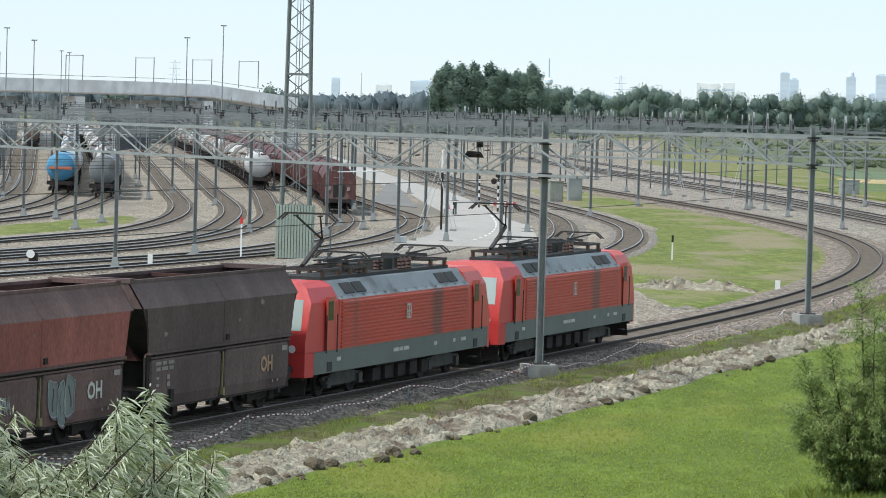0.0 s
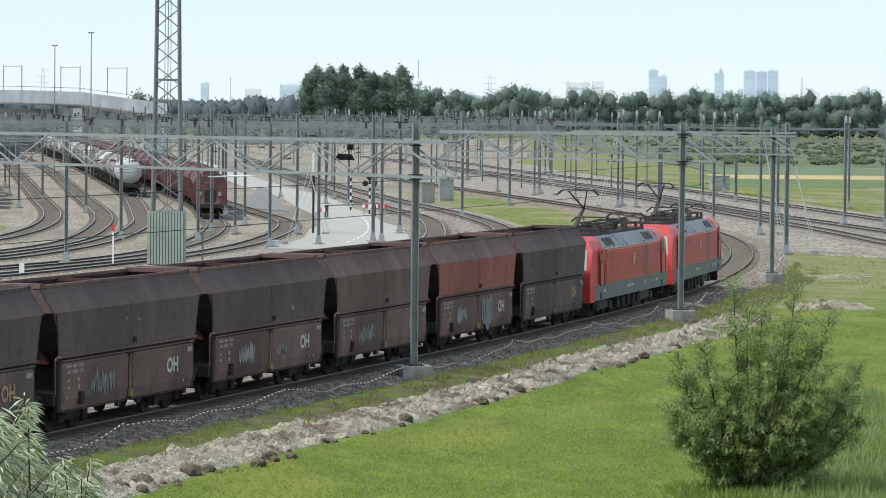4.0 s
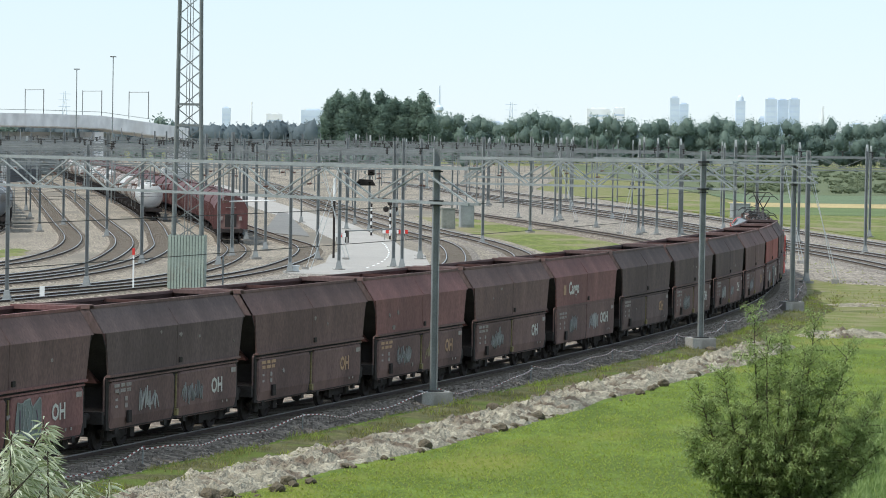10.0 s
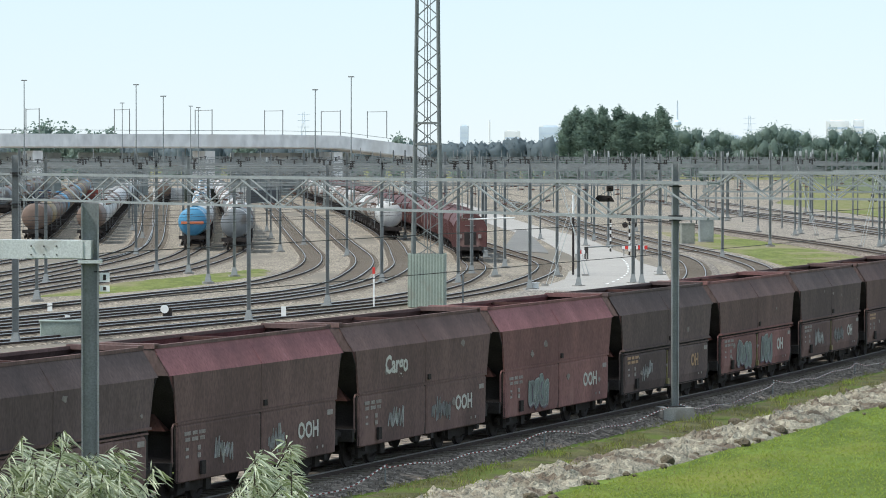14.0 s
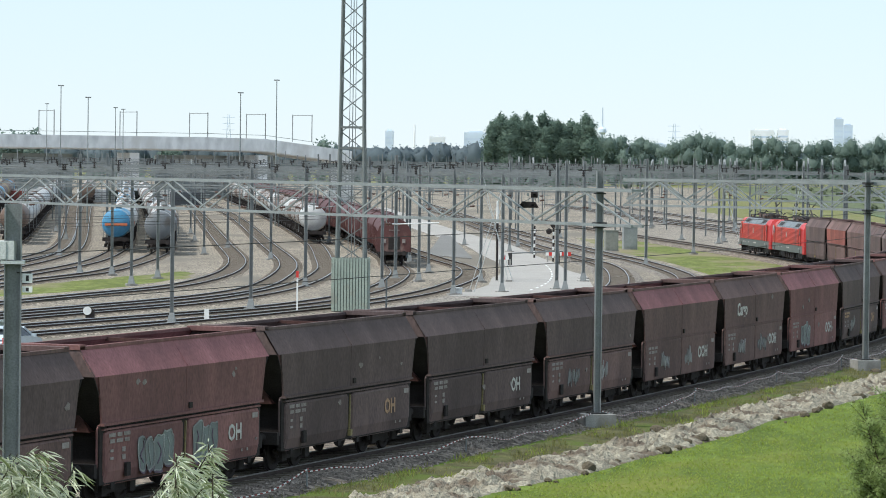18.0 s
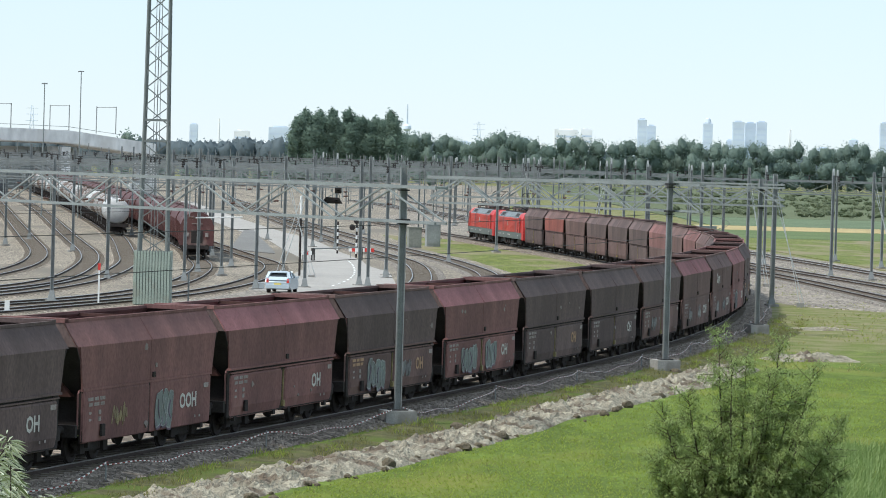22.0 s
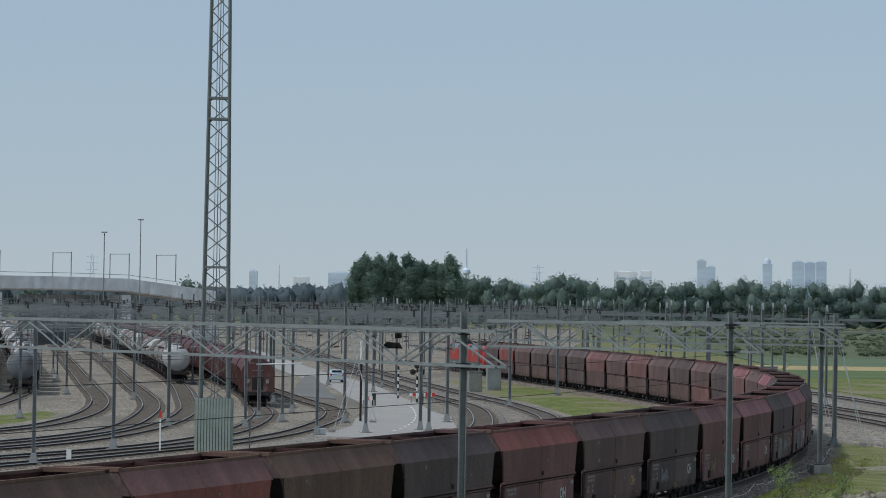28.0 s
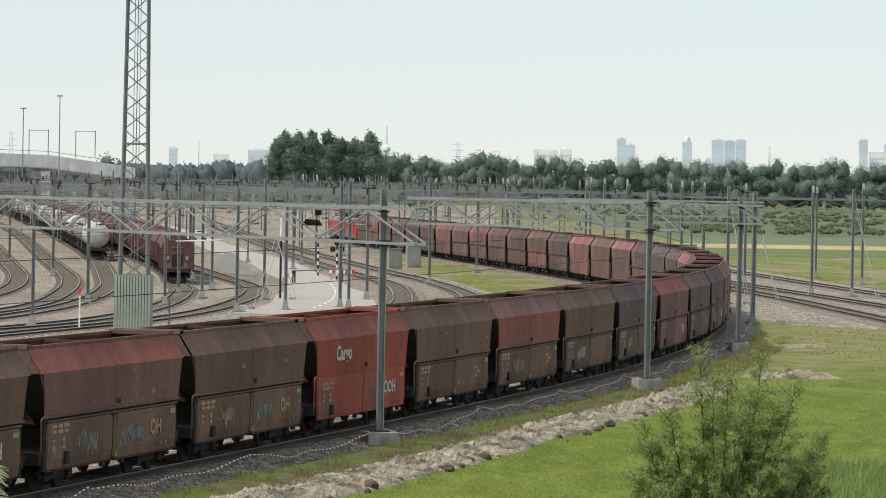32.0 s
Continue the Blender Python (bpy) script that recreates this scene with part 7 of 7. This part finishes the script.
LEADERS = [(-0.5, 0.1, 5.4), (-0.2, -0.4, 4.7), (1.1, 0.2, 5.2), (0.8, -0.3, 4.4), (1.95, -0.2, 4.6), (1.5, 0.5, 4.0), (-1.9, 0.0, 3.4), (-1.3, -0.5, 3.9), (-1.5, 0.6, 3.0), (2.75, 0.1, 3.2), (2.4, -0.6, 2.9),
           (0.3, 0.7, 4.8), (0.4, -0.9, 3.8), (-0.8, -1.0, 3.0), (1.6, -1.1, 3.1), (-2.1, -0.4, 2.2), (2.6, -0.7, 2.0), (0.0, -1.3, 2.4), (1.0, -1.4, 2.2), (-1.4, -1.0, 1.8)]


def shrub(name, x, y, z, seed, label, leaf):
    """Leaders rising and leaning from one root, with leafy side shoots that shorten towards each tip."""
    r = random.Random(seed)
    root = thing(name, label, "shrub", at=pose(x, y, z))
    leaves, shoots = Shape(), Shape()
    for dx, dy, high in LEADERS:
        a, tip = Vector((dx * 0.12, dy * 0.12, 0)), Vector((dx, dy, high))
        mid = a.lerp(tip, 0.5) + Vector((dx * 0.22, dy * 0.22, -0.1))
        bow = lambda t: a.lerp(mid, t).lerp(mid.lerp(tip, t), t)
        wood = Shape()
        for k in range(8):
            wood.tube(bow(k / 8), bow((k + 1) / 8), 0.05 * (1 - k / 9), 6, 0.05 * (1 - (k + 1) / 9))
        part("stem", wood, M["bark"], root)
        for i in range(56):
            t = 0.10 + 0.90 * (i / 55) ** 0.85
            p = bow(t)
            w = r.uniform(0, 6.28)
            reach = (0.34 + 0.85 * (1 - t) ** 0.7) * r.uniform(0.45, 1.15)
            e = p + Vector((math.cos(w) * reach, math.sin(w) * reach, reach * r.uniform(-0.1, 0.75) + (0.15 if t > 0.9 else 0)))
            if e.z < 0.1:
                e.z = r.uniform(0.1, 0.3)
            shoots.tube(p, e, 0.010, 4, 0.004)
            for k in range(int(44 + 36 * reach)):
                u = r.uniform(0.15, 1.0)
                q = p.lerp(e, u) + rand_dir(r) * 0.09
                d = rand_dir(r)
                blade(leaves, q, Vector((d.x, d.y, d.z * 0.6 - 0.1)) + (e - p).normalized() * 0.7, r.uniform(0.085, 0.15), r.uniform(0.024, 0.036), r.uniform(0.1, 0.7))
    tagged(part("shoot", shoots, M["bark"], root), kind="stuff")
    tagged(part("leaves", leaves, leaf, root), kind="stuff")
    return root


willow()
shrub("willow_shrub", 9.4, 92.8, -0.45, 4, "broad open grey-green willow shrub on the grass", M["shrub_leaf"])


def grass_cover():
    r = random.Random(8)
    lush, dry, reeds, straw = Shape(), Shape(), Shape(), Shape()
    for _ in range(110000):
        y = 78 + 90 * r.random() ** 1.7
        x = y * r.uniform(-0.13, 0.175)
        o = side_of_line(x, y)
        if o < 8.0:
            continue
        a = r.uniform(0, 6.28)
        blade(dry if r.random() < 0.05 else lush, Vector((x, y, ground_height(x, y) - 0.02)), Vector((math.cos(a) * 0.9 + 0.3, math.sin(a) * 0.9, 1)), r.uniform(0.12, 0.26), 0.04, 0.3)
    for _ in range(26000):
        s = -45 + 165 * r.random() ** 1.2
        o = 3.2 + 2.4 * r.random()
        x, y, _h = on_line(s, o)
        tuft = noise.noise((s * 0.5, o * 1.2, 4))
        if tuft < -0.1 + 0.3 * r.random():
            continue
        a = r.uniform(0, 6.28)
        blade(lush if tuft > 0.42 else dry, Vector((x, y, -0.36 + 0.05 * (4.6 - o) / 1.1)), Vector((math.cos(a) * 0.5, math.sin(a) * 0.5, 1)), r.uniform(0.08, 0.3) * (1.5 if tuft > 0.35 else 1), 0.03, 0.2)
    for _ in range(38000):
        y = r.uniform(74, 126)
        x = y * r.uniform(0.075, 0.175)
        edge = 8.2 + 1.2 * noise.noise((y * 0.3, 0, 0)) + (y - 82) * 0.165
        if x < edge and not (y < 88 and r.random() < 0.4):
            continue
        a = r.uniform(0, 6.28)
        blade(reeds, Vector((x, y, -0.5)), Vector((math.cos(a) * 0.45 + 0.3, math.sin(a) * 0.45, 1)), r.uniform(0.3, 0.85), 0.035, r.uniform(0.1, 0.5))
    for _ in range(15000):
        s, inner = 62 + 175 * r.random(), r.random() < 0.6
        o = -(4.6 + 17 * r.random()) if inner else 4.5 + 20 * r.random()
        x, y, _h = on_line(s, o)
        if abs(side_of_line(x, y)) < 4.4 or (inner and x < 6.5 + 0.02 * (y - 200)):
            continue
        tuft = noise.noise((x * 0.22, y * 0.1, 7)) + 0.5 * noise.noise((x * 0.7, y * 0.35, 2))
        if tuft < -0.25 + 0.25 * r.random():
            continue
        for k in range(3):
            a = r.uniform(0, 6.28)
            blade(lush if tuft > 0.18 + 0.3 * r.random() else straw, Vector((x + r.uniform(-0.1, 0.1), y + r.uniform(-0.1, 0.1), -0.32)), Vector((math.cos(a) * 0.6, math.sin(a) * 0.6, 1)), r.uniform(0.08, 0.26), 0.06, 0.25)
    for _ in range(2600):
        a, d = r.uniform(0, 6.28), 2.6 * r.random() ** 0.7
        x, y = 9.7 + d * math.cos(a), 92.2 + d * math.sin(a)
        w = r.uniform(0, 6.28)
        blade(lush if r.random() < 0.7 else reeds, Vector((x, y, -0.5)), Vector((math.cos(w) * 0.5, math.sin(w) * 0.5, 1)), r.uniform(0.25, 0.75), 0.035, 0.3)
    solo("straw_grass", straw, M["straw_blade"], "tufts of straw-coloured grass on the dry meadow", "grass", kind="stuff")
    solo("grass_blades", lush, M["blade"], "lush green grass blades of the meadow", "grass", kind="stuff")
    solo("dry_grass", dry, M["dry_blade"], "thin dry grass along the ballast foot", "grass", kind="stuff")
    solo("reeds", reeds, M["reed"], "tall wind-bent reeds by the ditch", "reeds", kind="stuff")


grass_cover()


def ballast_stones():
    """Loose stones on the shoulder of the near curve."""
    r = random.Random(17)
    sh = Shape()
    for _ in range(9000):
        o = r.uniform(1.5, 4.0)
        x, y, _h = on_line(-48 + 170 * r.random() ** 1.15, o)
        z = -0.17 if o < 2.35 else -0.17 - (o - 2.35) / 1.5 * 0.29
        d = r.uniform(0.035, 0.075)
        sh.add([(x + d * r.uniform(0.7, 1.4), y, z), (x, y + d * 1.2, z), (x - d * r.uniform(0.7, 1.4), y, z), (x, y - d * 1.2, z), (x + r.uniform(-0.03, 0.03), y, z + d * r.uniform(0.6, 1.3)), (x, y, z - d)],
               [(0, 1, 4), (1, 2, 4), (2, 3, 4), (3, 0, 4), (1, 0, 5), (2, 1, 5), (3, 2, 5), (0, 3, 5)])
    m, n, l, b = tree_of("ballast_stone")
    geo, x = n.new("ShaderNodeNewGeometry"), n.new("ShaderNodeMix")
    x.data_type = "RGBA"
    x.inputs[6].default_value, x.inputs[7].default_value = (0.10, 0.082, 0.066, 1), (0.34, 0.29, 0.24, 1)
    l.new(geo.outputs["Random Per Island"], x.inputs[0])
    l.new(x.outputs[2], b.inputs["Base Color"])
    b.inputs["Roughness"].default_value = 0.95
    solo("ballast_stones", sh, m, "loose brown-grey ballast stones beside the rails", "ballast", kind="stuff")


ballast_stones()


def clods():
    r = random.Random(31)
    for i in range(110):
        if i < 4:
            x, y, s = ((-6.3, 93.0, 0.34), (-6.8, 92.0, 0.28), (-5.2, 96.0, 0.3), (-4.8, 97.0, 0.22))[i]
        else:
            x, y, _ = on_line(r.uniform(-45, 58), r.choice((r.uniform(7.2, 8.3), r.uniform(7.4, 8.0), r.uniform(4.6, 5.3))))
            s = 0.07 + 0.22 * r.random() ** 2.5
        bm = bmesh.new()
        bmesh.ops.create_icosphere(bm, subdivisions=2, radius=s)
        for v in bm.verts:
            v.co *= 1 + 0.5 * noise.noise(v.co * (2.2 / s) + Vector((i, 0, 0)))
            v.co.z *= 0.75
        me = bpy.data.meshes.new("clod")
        bm.to_mesh(me)
        bm.free()
        me.materials.append(M["clod"])
        ob = new("earth_clod", me)
        ob.location = (x, y, -0.45 + s * 0.35)
        tagged(ob, "brown clod of turned earth beside the sand ridge", "clod", "earth clods")


M["clod"] = surface("clod", (0.19, 0.16, 0.11), (0.12, 0.10, 0.07), 0.95, 0, 2.0, 20, 0.4)
clods()


# ---- what moves ----
def tail(t):
    """Station of the rear engine's rear buffers; the train slows a little."""
    return -3.051 + 13.3567 * t + -0.04300 * t ** 2 + 0.001044 * t ** 3 + -0.00001158 * t ** 4



def on_rails(front, length, half):
    c = front - length / 2
    a, b = on_line(c + half), on_line(c - half)
    return pose((a[0] + b[0]) / 2, (a[1] + b[1]) / 2, 0, 0, 0, math.degrees(math.atan2(a[1] - b[1], a[0] - b[0])))


def motions():
    times = [float(t) for t in range(33)]
    for k, w in enumerate(TRAIN):
        walk(w, [(t, on_rails(tail(t) - WAGON * k, WAGON, 3.75)) for t in times])
    for k, e in enumerate(ENGINES):
        walk(e, [(t, on_rails(tail(t) + ENGINE * (k + 1), ENGINE, 4.95)) for t in times])

    walk(CAR, [(t, car_pose(t)) for t in times])


def car_pose(t):
    """Along the road: up the ramp, slowing for the bend, then over the crossing and away."""
    x, y = (float(np.interp(t, CAR_T, [p[i] for p in CAR_AT])) for i in (0, 1))
    x2, y2 = (float(np.interp(t + 0.4, CAR_T, [p[i] for p in CAR_AT])) for i in (0, 1))
    x1, y1 = (float(np.interp(t - 0.4, CAR_T, [p[i] for p in CAR_AT])) for i in (0, 1))
    return pose(x, y, -0.15, 0, 0, math.degrees(math.atan2(y2 - y1, x2 - x1)))


motions()
